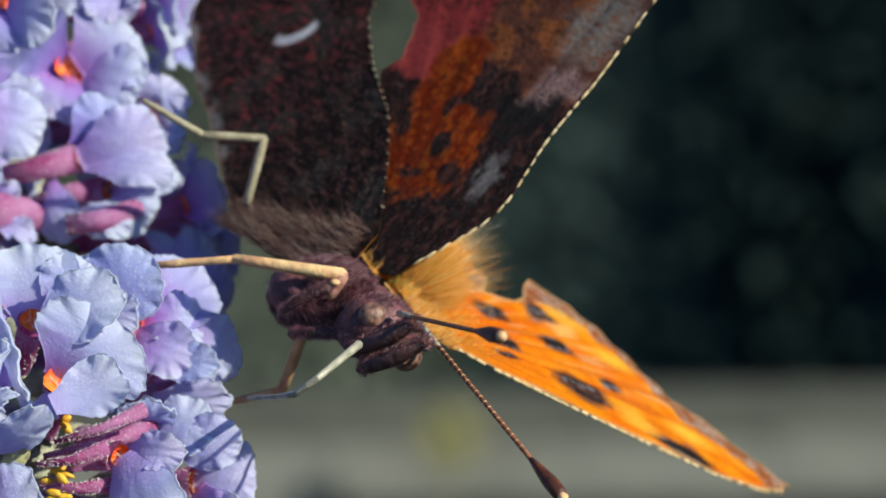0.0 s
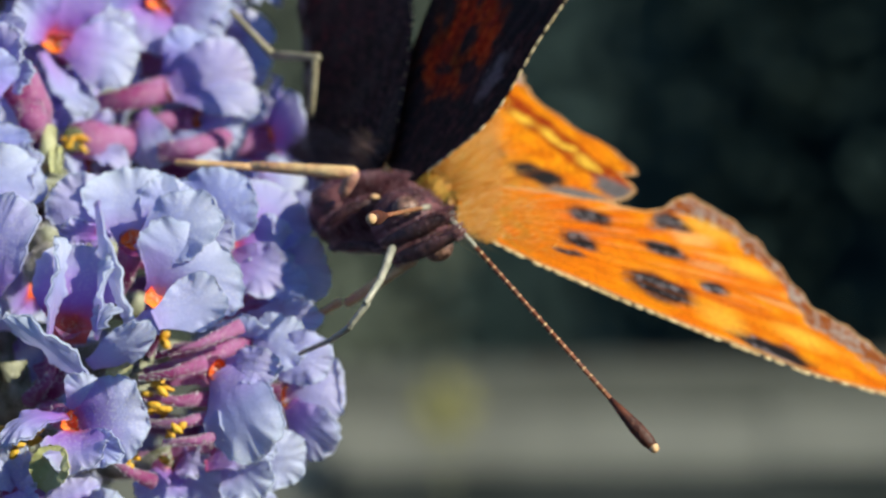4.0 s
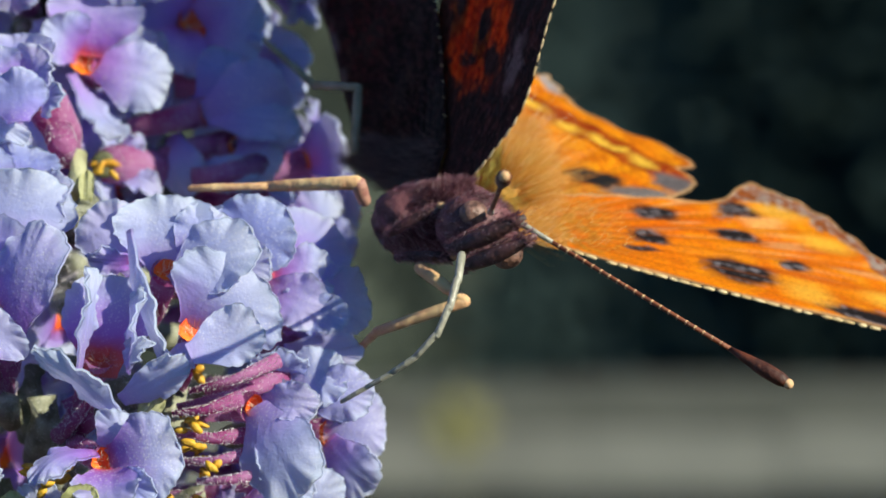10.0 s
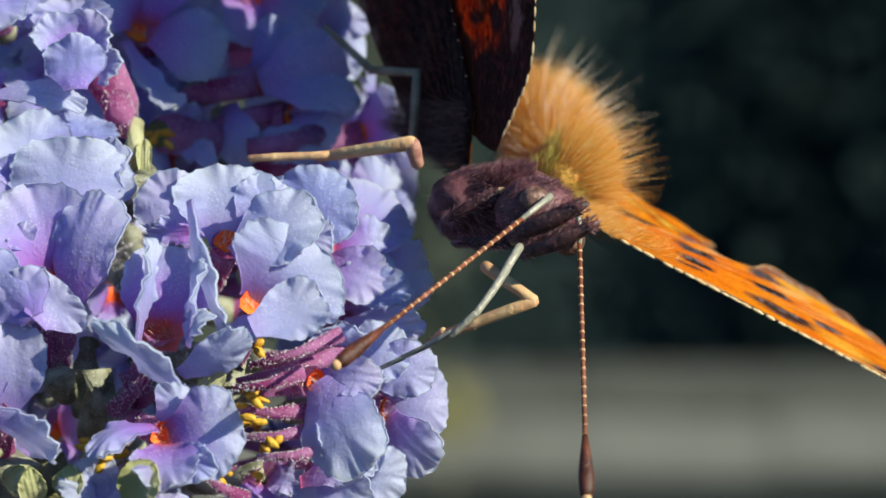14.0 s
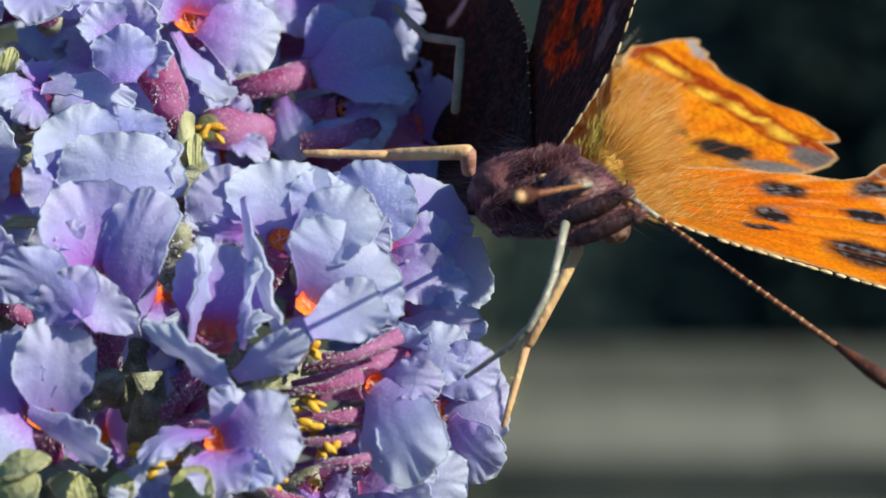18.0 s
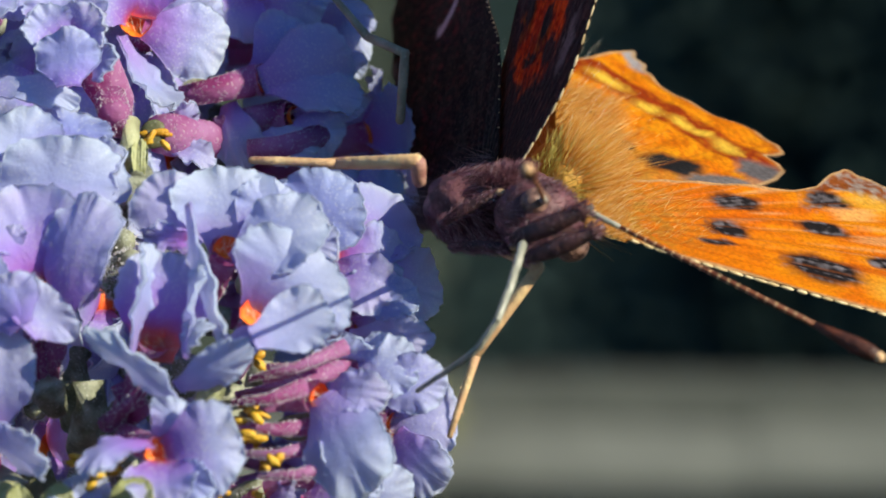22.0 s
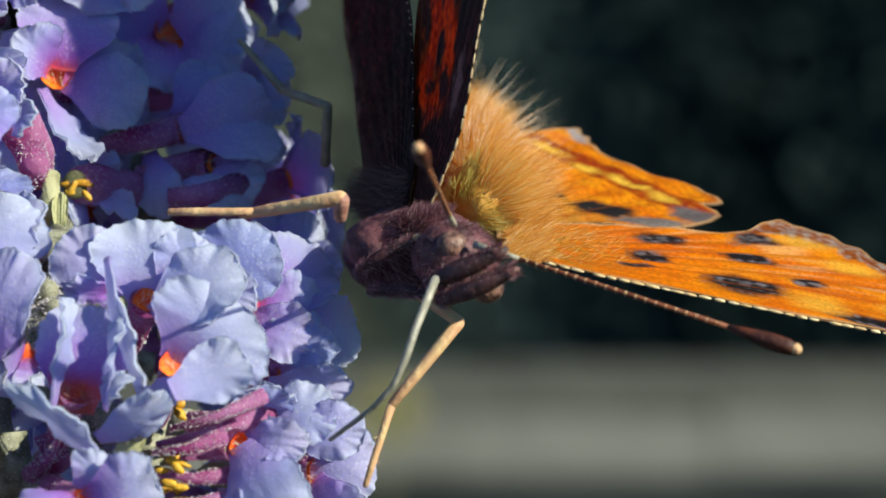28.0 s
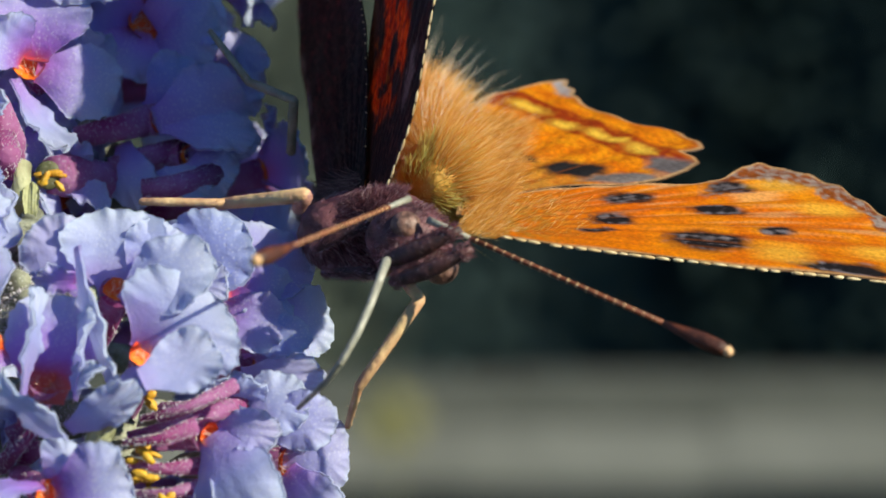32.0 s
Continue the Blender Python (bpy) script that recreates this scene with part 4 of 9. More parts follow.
floret((-14.60, -12.00, -13.31), (0, -0.9, 0), (-0.10, 7.00, -2.72), [
    ((0.15, 0.00, -0.20), (1.45, -0.41, -1.70), 2.4, 10.6443, 0.27, 0.50, 0.11, 0.00),
    ((-0.13, 0.00, -0.22), (-0.94, -1.24, -1.46), 2.7, -9.90465, 0.05, 0.50, 0.32, 0.00),
    ((-0.14, 0.00, 0.21), (-1.10, 0.10, 1.55), 2.8, -17.5123, 0.39, 0.50, 0.12, 0.00),
    ((0.20, 0.00, 0.16), (1.65, 0.12, 1.21), 2.8, -11.5996, 0.09, 0.50, 0.26, 0.00)])
floret((-1.54, -7.00, -12.49), (0.6, -0.7, -0.2), (0.44, 7.00, -2.74), [
    ((0.24, 0.00, -0.09), (1.93, -0.85, -0.58), 2.4, -0.419386, 0.04, 0.50, 0.21, 0.00),
    ((-0.04, 0.00, -0.26), (-0.31, -0.11, -1.78), 2.7, -7.02247, 0.24, 0.50, 0.32, 0.00),
    ((-0.23, 0.00, 0.12), (-1.73, -1.52, 0.95), 2.4, 9.39303, 0.13, 0.50, 0.27, 0.00),
    ((0.12, 0.00, 0.23), (1.05, 0.34, 1.90), 2.4, -8.04202, -0.49, 0.50, 0.14, 0.00)])
# calyces, stalks, bare anthers and bracts in the gaps
stalk([(-12.44, -6.00, -3.61), (-12.73, -7.00, -5.03), (-12.63, -6.00, -6.75)], [0.5, 0.9, 0.6], CALYX, "stalk", "")
stalk([(-13.26, -8.00, -5.96), (-13.54, -9.00, -5.21), (-13.98, -8.00, -4.76)], [0.5, 0.8, 0.5], CALYX, "stalk", "")
stalk([(-11.94, -8.00, -4.76), (-11.82, -8.00, -6.20), (-12.44, -6.00, -7.72)], [0.7, 0.8, 0.6], CALYX, "stalk", "")
stalk([(-6.76, -9.00, -5.21), (-6.15, -9.50, -5.91), (-6.44, -8.00, -6.68)], [0.6, 0.8, 0.5], CALYX, "stalk", "")
stalk([(-5.69, -9.00, -4.74), (-6.26, -9.50, -5.32), (-6.80, -8.00, -6.20)], [0.4, 0.6, 0.4], CALYX, "stalk", "")
stalk([(-10.56, -7.00, 2.31), (-10.17, -7.50, 3.14), (-9.90, -6.00, 4.02)], [0.5, 0.8, 0.5], CALYX, "stalk", "")
stalk([(-11.17, -7.00, 2.67), (-10.51, -8.00, 3.25), (-9.48, -7.00, 3.39)], [0.5, 0.7, 0.5], CALYX, "stalk", "")
stalk([(-10.27, -5.00, 3.67), (-10.50, -6.00, 4.98), (-10.44, -5.00, 6.23)], [0.3, 0.55, 0.4], BUD, "stalk", "")
stalk([(-11.05, -5.00, 5.86), (-11.14, -5.50, 6.58), (-11.41, -5.00, 7.32)], [0.5, 0.7, 0.7], TUBE, "tube", "pink floret tube")
stalk([(-15.95, -10.00, -8.73), (-15.27, -11.00, -9.15), (-15.47, -10.00, -10.86)], [0.8, 1.2, 1.0], CALYX, "stalk", "")
stalk([(-14.21, -8.00, -8.59), (-13.98, -8.00, -9.79), (-14.29, -7.00, -11.05)], [0.8, 1.0, 1.0], STEM, "stalk", "")
anther((-4.55, -11.50, -8.61))
anther((-6.36, -12.00, -8.87))
anther((-4.71, -10.00, -3.71))
anther((-5.05, -10.50, -6.35))
anther((-4.81, -10.50, -7.29))
anther((-10.78, -14.00, -8.26))
anther((-11.87, -12.50, -7.79))
bract((-18.11, -12.00, -9.10), (2.31, -1.00, 0.94), 1.3, (0, -0.8, 0.6))
bract((-17.41, -12.00, -10.27), (1.03, -1.00, 1.34), 1.8, (0, -1, 0.2))
bract((-15.44, -13.00, -9.75), (0.78, -1.00, 0.87), 1.4, (0, -1, 0.2))
bract((-10.56, -13.00, -10.21), (1.10, -1.00, 1.56), 1.9, (0, -1, 0.2))
bract((-9.96, -7.00, 3.39), (-0.01, 1.00, 2.08), 1.0, (0, -1, 0))
bract((-17.91, -2.00, 8.19), (-0.49, 0.00, 1.11), 1.0, (0, -1, 0))
bract((-18.69, -4.00, 1.37), (1.93, -1.00, 0.24), 1.0, (0, -0.8, 0.6))
stalk([(-14.13, -9.00, -2.47), (-14.02, -9.00, -3.78), (-13.86, -8.00, -5.00)], [0.5, 0.5, 0.5], TUBE, "tube", "red-pink floret tube")
stalk([(-13.06, -9.00, -2.12), (-13.30, -9.00, -3.55), (-13.62, -8.00, -4.76)], [0.45, 0.5, 0.5], TUBE, "tube", "pink floret tube")
stalk([(-10.39, -10.00, -4.71), (-9.80, -10.00, -5.89), (-10.80, -9.00, -6.64)], [0.6, 0.6, 0.5], TUBE, "tube", "pink floret tube")
stalk([(-18.97, -6.00, -1.43), (-17.52, -6.00, -2.40), (-16.40, -5.00, -3.14)], [0.4, 0.4, 0.4], TUBE, "tube", "pink floret tube")
stalk([(-5.10, -12.00, -4.52), (-3.12, -12.00, -4.02), (-1.15, -11.00, -3.18)], [0.13, 0.20, 0.36], TUBE, "tube", "frosted pink floret tube")
stalk([(-5.71, -10.50, -5.26), (-3.28, -10.25, -4.77), (-0.86, -9.00, -3.93)], [0.17, 0.27, 0.46], TUBE, "tube", "frosted pink floret tube")
stalk([(-5.79, -12.50, -5.48), (-4.29, -12.75, -5.33), (-2.81, -12.00, -4.84)], [0.13, 0.21, 0.38], TUBE, "tube", "frosted pink floret tube")
stalk([(-5.80, -12.00, -6.39), (-4.00, -12.00, -6.60), (-2.21, -11.00, -6.47)], [0.16, 0.25, 0.42], TUBE, "tube", "frosted pink floret tube")
stalk([(-5.47, -12.00, -7.60), (-3.83, -12.25, -7.59), (-2.21, -11.50, -7.25)], [0.13, 0.21, 0.38], TUBE, "tube", "frosted pink floret tube")
stalk([(-4.70, -13.00, -8.44), (-3.14, -13.00, -8.40), (-1.59, -12.00, -8.02)], [0.13, 0.20, 0.36], TUBE, "tube", "frosted pink floret tube")
stalk([(-9.17, -12.00, -4.42), (-10.06, -11.50, -5.63), (-11.03, -10.00, -6.51)], [0.16, 0.25, 0.42], TUBE, "tube", "frosted pink floret tube")
stalk([(-13.23, -10.00, -1.51), (-13.38, -9.50, -2.95), (-13.62, -8.00, -4.04)], [0.32000000000000006, 0.4, 0.5], TUBE, "tube", "frosted pink floret tube")
stalk([(-13.94, -10.00, -1.87), (-14.04, -9.50, -3.13), (-14.21, -8.00, -4.04)], [0.13, 0.21, 0.38], TUBE, "tube", "frosted pink floret tube")
stalk([(-7.30, -13.00, -8.96), (-6.26, -13.00, -9.77), (-5.24, -12.00, -10.27)], [0.13, 0.21, 0.38], TUBE, "tube", "frosted pink floret tube")
stalk([(-8.79, 4.00, 7.69), (-6.75, 4.20, 8.16), (-4.50, 6.20, 8.86)], [0.5, 0.6, 0.85], TUBE, "tube", "frosted purple floret tube")
stalk([(-7.28, 4.60, 6.43), (-5.49, 4.80, 6.90), (-3.21, 6.40, 7.27)], [0.4, 0.5, 0.7], TUBE, "tube", "frosted purple floret tube")
stalk([(-11.14, -1.00, 5.99), (-11.30, -2.50, 7.18), (-12.06, -3.60, 8.70)], [0.45, 0.85, 1.05], TUBE, "tube", "frosted purple floret tube")
stalk([(-13.60, -6.00, -0.70), (-13.34, -8.20, 0.98), (-13.19, -9.50, 2.16)], [0.5, 0.62, 0.95], TUBE, "tube", "frosted purple floret tube")
stalk([(-5.71, 3.60, 5.33), (-4.18, 3.40, 5.47), (-2.41, 4.60, 6.05)], [0.5, 0.55, 0.6], TUBE, "tube", "frosted purple floret tube")
stalk([(-5.80, 6.50, 5.56), (-7.53, 4.60, 5.82), (-9.12, 3.00, 5.97), (-9.77, 2.30, 5.97)], [0.5, 0.85, 1.0, 0.85], TUBE, "tube", "frosted tube of a spent floret")
# solid dark blob in place of the shade inside the tube's mouth
hang("mouth_shade", blob_mesh("mouth_shade", (0.62, 0.22, 0.66), STEM, 14, 8), spike, "dark blob standing for the shade in a spent floret's mouth", at=Matrix.Translation(Vector((-9.86, 2.00, 5.96)) * MM))
anther((-9.98, 1.50, 5.87))
anther((-9.63, 1.50, 5.72))
anther((-6.23, -14.50, -8.05))
anther((-4.14, -13.20, -7.88))
anther((-5.24, -12.00, -5.92))
anther((-4.53, -12.20, -5.87))
anther((-4.89, -12.00, -6.88))
anther((-10.71, -15.00, -7.70))
anther((-11.22, -15.00, -8.25))
bract((-17.81, -16.00, -9.07), (2.38, -1.00, 1.03), 1.8, (0, -0.8, 0.6))
bract((-17.58, -16.00, -10.26), (1.69, -1.00, 1.47), 2.4, (0, -1, 0.2))
bract((-14.00, -15.00, -10.32), (-0.26, -1.00, 1.43), 1.7, (0, -1, 0.2))
bract((-12.85, -15.00, -10.09), (0.53, -1.00, 1.32), 1.8, (0, -1, 0.2))
bract((-10.03, -16.00, -10.38), (0.97, -1.00, 1.88), 2.6, (0, -1, 0.2))
bract((-6.95, -13.00, -4.86), (1.08, -1.00, 0.95), 1.7, (0.2, -1, 0.2))
bract((-7.30, -13.00, -5.79), (1.18, -0.50, 1.18), 1.4, (0.2, -1, 0.2))
bract((-18.25, -6.00, 7.77), (0.41, -0.50, 1.38), 1.2, (0, -1, 0.1))


def filler():
    """The rest of the spike: axis, flower stalks, buds, and the florets turned away on its far side."""
    axis = [(-17, 2, -40), (-16, 4, -20), (-15, 7, 0), (-13, 11, 14), (-11, 15, 34), (-10, 17, 60)]
    hang("stem", tube_mesh("stem", axis, [2.4, 2.3, 2.1, 1.8, 1.2, 0.5], STEM, n=14), spike, "dark downy stem")
    r = random.Random(11)
    ax = np.array(axis, float)
    shapes = []
    for k in range(10):
        shapes.append(petal_mesh((0.4, 0, 0), (3.0, 0.2, 0.9), r.uniform(3.2, 4.2), 0, -0.4, 0.4, view=(0, 0, 1)))
    tube_me = tube_mesh("floret", [(0, 0, -7.5), (0.2, 0, -5), (0, 0, -2.5), (0, 0, 0)], [0.45, 0.52, 0.58, 0.72], TUBE, n=10, cap=False)
    calyx_me = tube_mesh("calyx", [(0, 0, -8.4), (0, 0, -7.8), (0, 0, -6.8), (0, 0, -5.8)], [0.3, 0.62, 0.76, 0.68], CALYX, n=9)
    throat_me = blob_mesh("throat", (0.75, 0.75, 0.25), THROAT, 12, 6)
    made = inner = 0
    for i in range(700):
        z = r.uniform(-36, 46)
        c = np.array([np.interp(z, ax[:, 2], ax[:, 0]), np.interp(z, ax[:, 2], ax[:, 1]), z])
        w = r.uniform(0, 2 * math.pi)
        rad = 15.5 - 0.10 * max(z, 0) - 0.15 * max(z - 20, 0)
        way = np.array([math.cos(w), math.sin(w), r.uniform(-0.25, 0.35)])
        way = way / np.linalg.norm(way)
        p = c + way * rad * r.uniform(0.80, 0.98)
        front = -18 < p[2] < 19 and p[1] < 9 and p[0] > -26
        if front:
            p = c + way * rad * r.uniform(0.26, 0.42)
            inner += 1
            if inner > 75:
                continue
        if p[0] < -34 or (p[0] > 5):
            continue
        m = Vector(way).to_track_quat("Z", "Y").to_matrix().to_4x4()
        tube = hang("floret", tube_me, spike, "lilac trumpet floret with a pink tube", at=Matrix.Translation(Vector(p) * MM) @ m @ pose(0, 0, 0, 0, 0, r.uniform(0, 90)))
        hang("calyx", calyx_me, tube)
        hang("throat", throat_me, tube)
        for k in range(4):
            hang("petal", r.choice(shapes), tube, at=pose(0, 0, 0, 0, 0, 90 * k + r.uniform(-12, 12)) @ pose(0, 0, 0, 0, r.uniform(-28, 22), 0))
        made += 1
        if made > 185:
            break
    # stubby stalks with calyces and small buds in the gaps
    cup = tube_mesh("calyx", [(0, 0, 0), (0, 0, 0.7), (0, 0, 2.0), (0, 0, 2.9), (0.1, 0, 3.3)], [0.3, 0.52, 0.62, 0.56, 0.25], CALYX, n=9)
    roots, ways = [], []
    for k in range(420):
        w = rng.uniform(0, 6.28)
        roots.append(np.array((0.56 * math.cos(w), 0.56 * math.sin(w), rng.uniform(0.3, 3.0))))
        ways.append(np.array((math.cos(w), math.sin(w), 0.6)))
    down = fur_mesh("down", roots, ways, 0.26, 0.035, WHITEDOWN)
    bud = blob_mesh("bud", (0.42, 0.42, 0.9), CALYX, 12, 8, rough=0.2)
    for i in range(150):
        z = r.uniform(-17, 18)
        c = np.array([np.interp(z, ax[:, 2], ax[:, 0]), np.interp(z, ax[:, 2], ax[:, 1]), z])
        w = r.uniform(math.radians(200), math.radians(345))
        way = np.array([math.cos(w), math.sin(w), r.uniform(-0.3, 0.3)])
        p = c + way * r.uniform(3.0, 8.5) * (1.0 if z < 3 else 0.45)
        m = Matrix.Translation(Vector(p) * MM) @ Vector(way).to_track_quat("Z", "Y").to_matrix().to_4x4()
        if r.random() < 0.72:
            hang("down", down, hang("calyx", cup, spike, "downy grey-green calyx", at=m), "short white down")
        else:
            hang("bud", bud, spike, "grey-green downy bud", at=m)


filler()


# ---- the butterfly ----
butterfly = thing("butterfly", "orange butterfly with ragged wing edges feeding on a lilac flower", "butterfly", (10.89, -8, 1.81))


def smooth_noise(u, v, scale, seed):
    return np.array([noise.noise(Vector((a * scale, b * scale, seed))) for a, b in zip(u, v)])


def spot(u, v, cu, cv, ru, rv, turn=0.0, soft=0.25):
    a = radians(turn)
    x, y = (u - cu) * math.cos(a) + (v - cv) * math.sin(a), -(u - cu) * math.sin(a) + (v - cv) * math.cos(a)
    d = np.sqrt((x / ru) ** 2 + (y / rv) ** 2)
    return np.clip((1 + soft - d) / (2 * soft), 0, 1)


def blend(c, k, tone):
    return c * (1 - k[:, None]) + np.array(tone) * k[:, None]


def wing(name, verts2, nu, nv, edge, upper, under, thin_up, thin_low, flip, bulge, label):
    """A wing as two scaled skins on one membrane. flip: the underside is on +z."""
    u, v = verts2[:, 0], verts2[:, 1]
    z = bulge(u, v)
    s = -1.0 if flip else 1.0
    top = np.stack([u, v, s * (z + 0.03)], 1)
    low = np.stack([u, v, s * (z - 0.03)], 1)
    n = nu * nv
    faces = []
    for i in range(nu - 1):
        for j in range(nv - 1):
            a, b, c, d = i * nv + j, i * nv + j + 1, (i + 1) * nv + j + 1, (i + 1) * nv + j
            faces += [(a, d, c, b), (a + n, b + n, c + n, d + n)] if flip else [(a, b, c, d)[::-1], (a + n, d + n, c + n, b + n)[::-1]]
    ids = [i * nv for i in range(nu)] + [(nu - 1) * nv + j for j in range(1, nv)] + [i * nv + nv - 1 for i in range(nu - 2, -1, -1)] + list(range(nv - 2, 0, -1))
    for a, b in zip(ids, ids[1:] + ids[:1]):
        faces.append((a, b, b + n, a + n))
    col = np.vstack([upper, under])
    col = np.hstack([np.clip(col, 0.004, 0.9), np.ones((len(col), 1))])
    me = grid_mesh(name, np.vstack([top, low]), faces, WING, attrs=(("tint", "FLOAT_COLOR", col), ("thin", "FLOAT", np.concatenate([thin_up, thin_low]))))
    return hang(name, me, butterfly, label)


COSTA = ((-1.2, -1, 1, 3, 7, 12, 17, 21, 23.6, 24.6), (2.0, 0.6, -0.2, -0.6, -0.9, -0.9, -0.4, 0.8, 2.4, 3.85))
MARGIN = ((-1.2, 1.0, 2.4, 5.7, 8.5, 9.6, 10.4, 11.1, 12.0, 13.4, 14.8, 15.7, 16.5, 17.6, 19.7, 21.8, 23.4, 24.6),
          (5.2, 6.6, 7.4, 8.8, 9.8, 10.9, 12.6, 13.4, 13.3, 12.7, 11.7, 10.4, 9.2, 7.4, 6.8, 5.7, 5.0, 3.95))
LEFT_MARGIN = ((-1.2, 1.5, 4.4, 7.2, 8.2, 9.2, 11.5, 13.0, 14.4, 16, 17.6, 19.7, 21.8, 23.4, 24.6),
               (5.2, 7.0, 8.5, 10.0, 10.9, 10.3, 11.4, 13.8, 14.2, 12.4, 9.0, 6.7, 5.6, 5.0, 3.95))
HLEAD = ((3.0, 6.4, 7.7, 8.5, 9.1, 10.4, 11.6, 12.9, 13.6, 14.0, 14.4, 14.9, 15.7, 16.6, 17.2, 18.2, 19.3, 20.8, 22.3), (-1.0, 1.0, 2.4, 4.2, 5.6, 7.1, 8.0, 8.5, 8.3, 7.6, 8.2, 8.6, 8.3, 7.4, 5.3, 3.6, 2.5, 2.1, 1.6))
HREAR = ((3.0, 7, 12, 17, 19.0, 19.7, 21.3, 22.3), (-1.6, -1.8, -1.9, -2.0, -1.6, -0.7, 0.5, 1.5))


def veins(u, v, cu, cv, angles):
    a = np.arctan2(v - cv, u - cu)
    r = np.hypot(u - cu, v - cv)
    k = np.zeros_like(u)
    for g in angles:
        k = np.maximum(k, np.clip(1 - np.abs(a - radians(g)) * r / 0.11, 0, 1))
    return k


def forewing(name, flip, label, lead=0.0, bead=1.0, swell=0.0, margin=MARGIN):
    nu, nv = 230, 110
    us = np.linspace(-1.2, 24.6, nu)
    lo, hi = np.interp(us, *COSTA) + lead - swell * np.exp(-((us - 4.2) / 2.8) ** 2), np.interp(us, *margin)
    hi = hi + 0.10 * np.sin(us * 5.2) * np.clip((us - 9) / 3, 0, 1)
    w = np.linspace(0, 1, nv)
    u = np.repeat(us, nv)
    v = (lo[:, None] + (hi - lo)[:, None] * w[None, :]).ravel()
    edge = np.minimum(v - np.repeat(lo, nv), np.repeat(hi, nv) - v)
    rear = np.repeat(hi, nv) - v
    out = np.minimum(rear, (24.6 - u) * 0.8)
    n1, n2, n3 = smooth_noise(u, v, 0.9, 1.3), smooth_noise(u, v, 3.1, 4.7), smooth_noise(u * 0.35, v, 4.2, 9.1)
    ve = veins(u, v, -2.0, 1.5, (0.5, 5, 10, 15, 21, 27, 33, 39, 45))
    ray, far_out = np.arctan2(v - 1.5, u + 2.0), np.hypot(u + 2.0, v - 1.5)
    streak = smooth_noise(ray * 16, far_out * 0.16, 1.0, 71.0)
    fine = smooth_noise(ray * 46, far_out * 0.30, 1.0, 83.0)
    c = np.tile(np.array((0.74, 0.175, 0.003)), (len(u), 1))
    c = blend(c, np.clip((u - 4) / 6, 0, 1) * np.clip(0.45 + n1 + 0.5 * streak, 0, 1) * 0.85, (0.86, 0.31, 0.008))
    c = blend(c, np.clip(-streak * 1.5, 0, 0.55), (0.60, 0.105, 0.003))
    # pinkish sheen of the scales, painted along the fine rays
    c = blend(c, np.clip(fine * 1.3 - 0.1, 0, 0.45) * np.clip((v - 3) / 3, 0, 1), (0.86, 0.50, 0.22))
    for su, sv, ru, rv in ((5.3, 5.4, 1.6, 2.4), (9.6, 4.4, 1.8, 3.4), (14.5, 3.0, 2.6, 1.6)):
        c = blend(c, spot(u + 0.5 * n2, v + 0.5 * n1, su, sv, ru, rv, 12, 0.6) * 0.30, (0.56, 0.085, 0.003))
    root = np.clip(1 - (np.hypot(u + 1, v - 3) - 1.5) / 4.5, 0, 1)
    c = blend(c, root * np.clip(0.7 + n2, 0, 1), (0.36, 0.21, 0.03))
    band = np.clip((2.3 + 0.9 * n1 + 0.4 * n2 - out) / 0.5, 0, 1) * np.clip((u - 8.5) / 1.0, 0, 1)
    c = blend(c, band * 0.9, (0.20, 0.045, 0.012))
    c = blend(c, band * np.clip(n2 * 2.2 + 0.3, 0, 0.9), (0.36, 0.29, 0.26))
    for su, sv, ru, rv, g in ((5.05, 3.95, 0.95, 0.85, 8), (5.6, 7.0, 1.25, 0.80, 20), (9.3, 2.5, 1.8, 1.25, 5), (9.6, 6.5, 1.25, 0.55, 12), (10.1, 9.6, 1.1, 0.65, 20), (12.2, 4.7, 0.75, 0.5, 10), (15.2, 1.1, 2.2, 0.75, 4), (4.6, 2.4, 0.9, 0.28, 4)):
        k = spot(u + 0.25 * n2, v + 0.3 * n1, su, sv, ru, rv, g)
        c = blend(c, k, (0.016, 0.012, 0.013))
        # whitish sheen painted over the black spot
        c = blend(c, k * np.clip(0.9 * fine + 0.7 * n2, 0, 0.6), (0.34, 0.29, 0.33))
    for su, sv, ru, rv in ((12.2, 10.6, 1.3, 0.7), (14.3, 8.2, 1.3, 0.8), (17.0, 3.6, 1.4, 0.8), (12.6, 2.0, 1.2, 1.0)):
        c = blend(c, spot(u, v, su, sv, ru, rv, 10, 0.5) * 0.8, (0.88, 0.46, 0.05))
    c = blend(c, ve * 0.35, (0.40, 0.10, 0.01))
    rim = np.clip((0.28 - edge) / 0.12, 0, 1)
    upper = blend(c, rim * (0.0 if flip else 0.85), (0.55, 0.33, 0.16))
    if flip:
        upper = blend(upper, np.clip((0.16 - edge) / 0.08, 0, 1), (0.05, 0.03, 0.025))
    # underside: dark bark-like mottling, a rusty field in the middle, ash grey beyond
    n4, n5 = smooth_noise(u, v, 6.5, 31.0), smooth_noise(u + n1, v + n2, 0.55, 44.0)
    n6, bark = smooth_noise(u * 2.6, v * 0.8, 2.2, 57.0), smooth_noise(u * 0.5 + 0.4 * n1, v * 1.7 + 0.4 * n2, 2.4, 91.0)
    pu, pv = u + 0.9 * n1 + 0.35 * n2 + 0.12 * n4, v + 0.9 * n5 + 0.35 * n3 + 0.12 * n4
    d = np.tile(np.array((0.011, 0.007, 0.007)), (len(u), 1))
    d = blend(d, np.clip(bark * 2.0, 0, 0.85), (0.070, 0.028, 0.024))
    d = blend(d, np.clip(-bark * 2.0 - 0.3, 0, 0.6), (0.026, 0.026, 0.026))
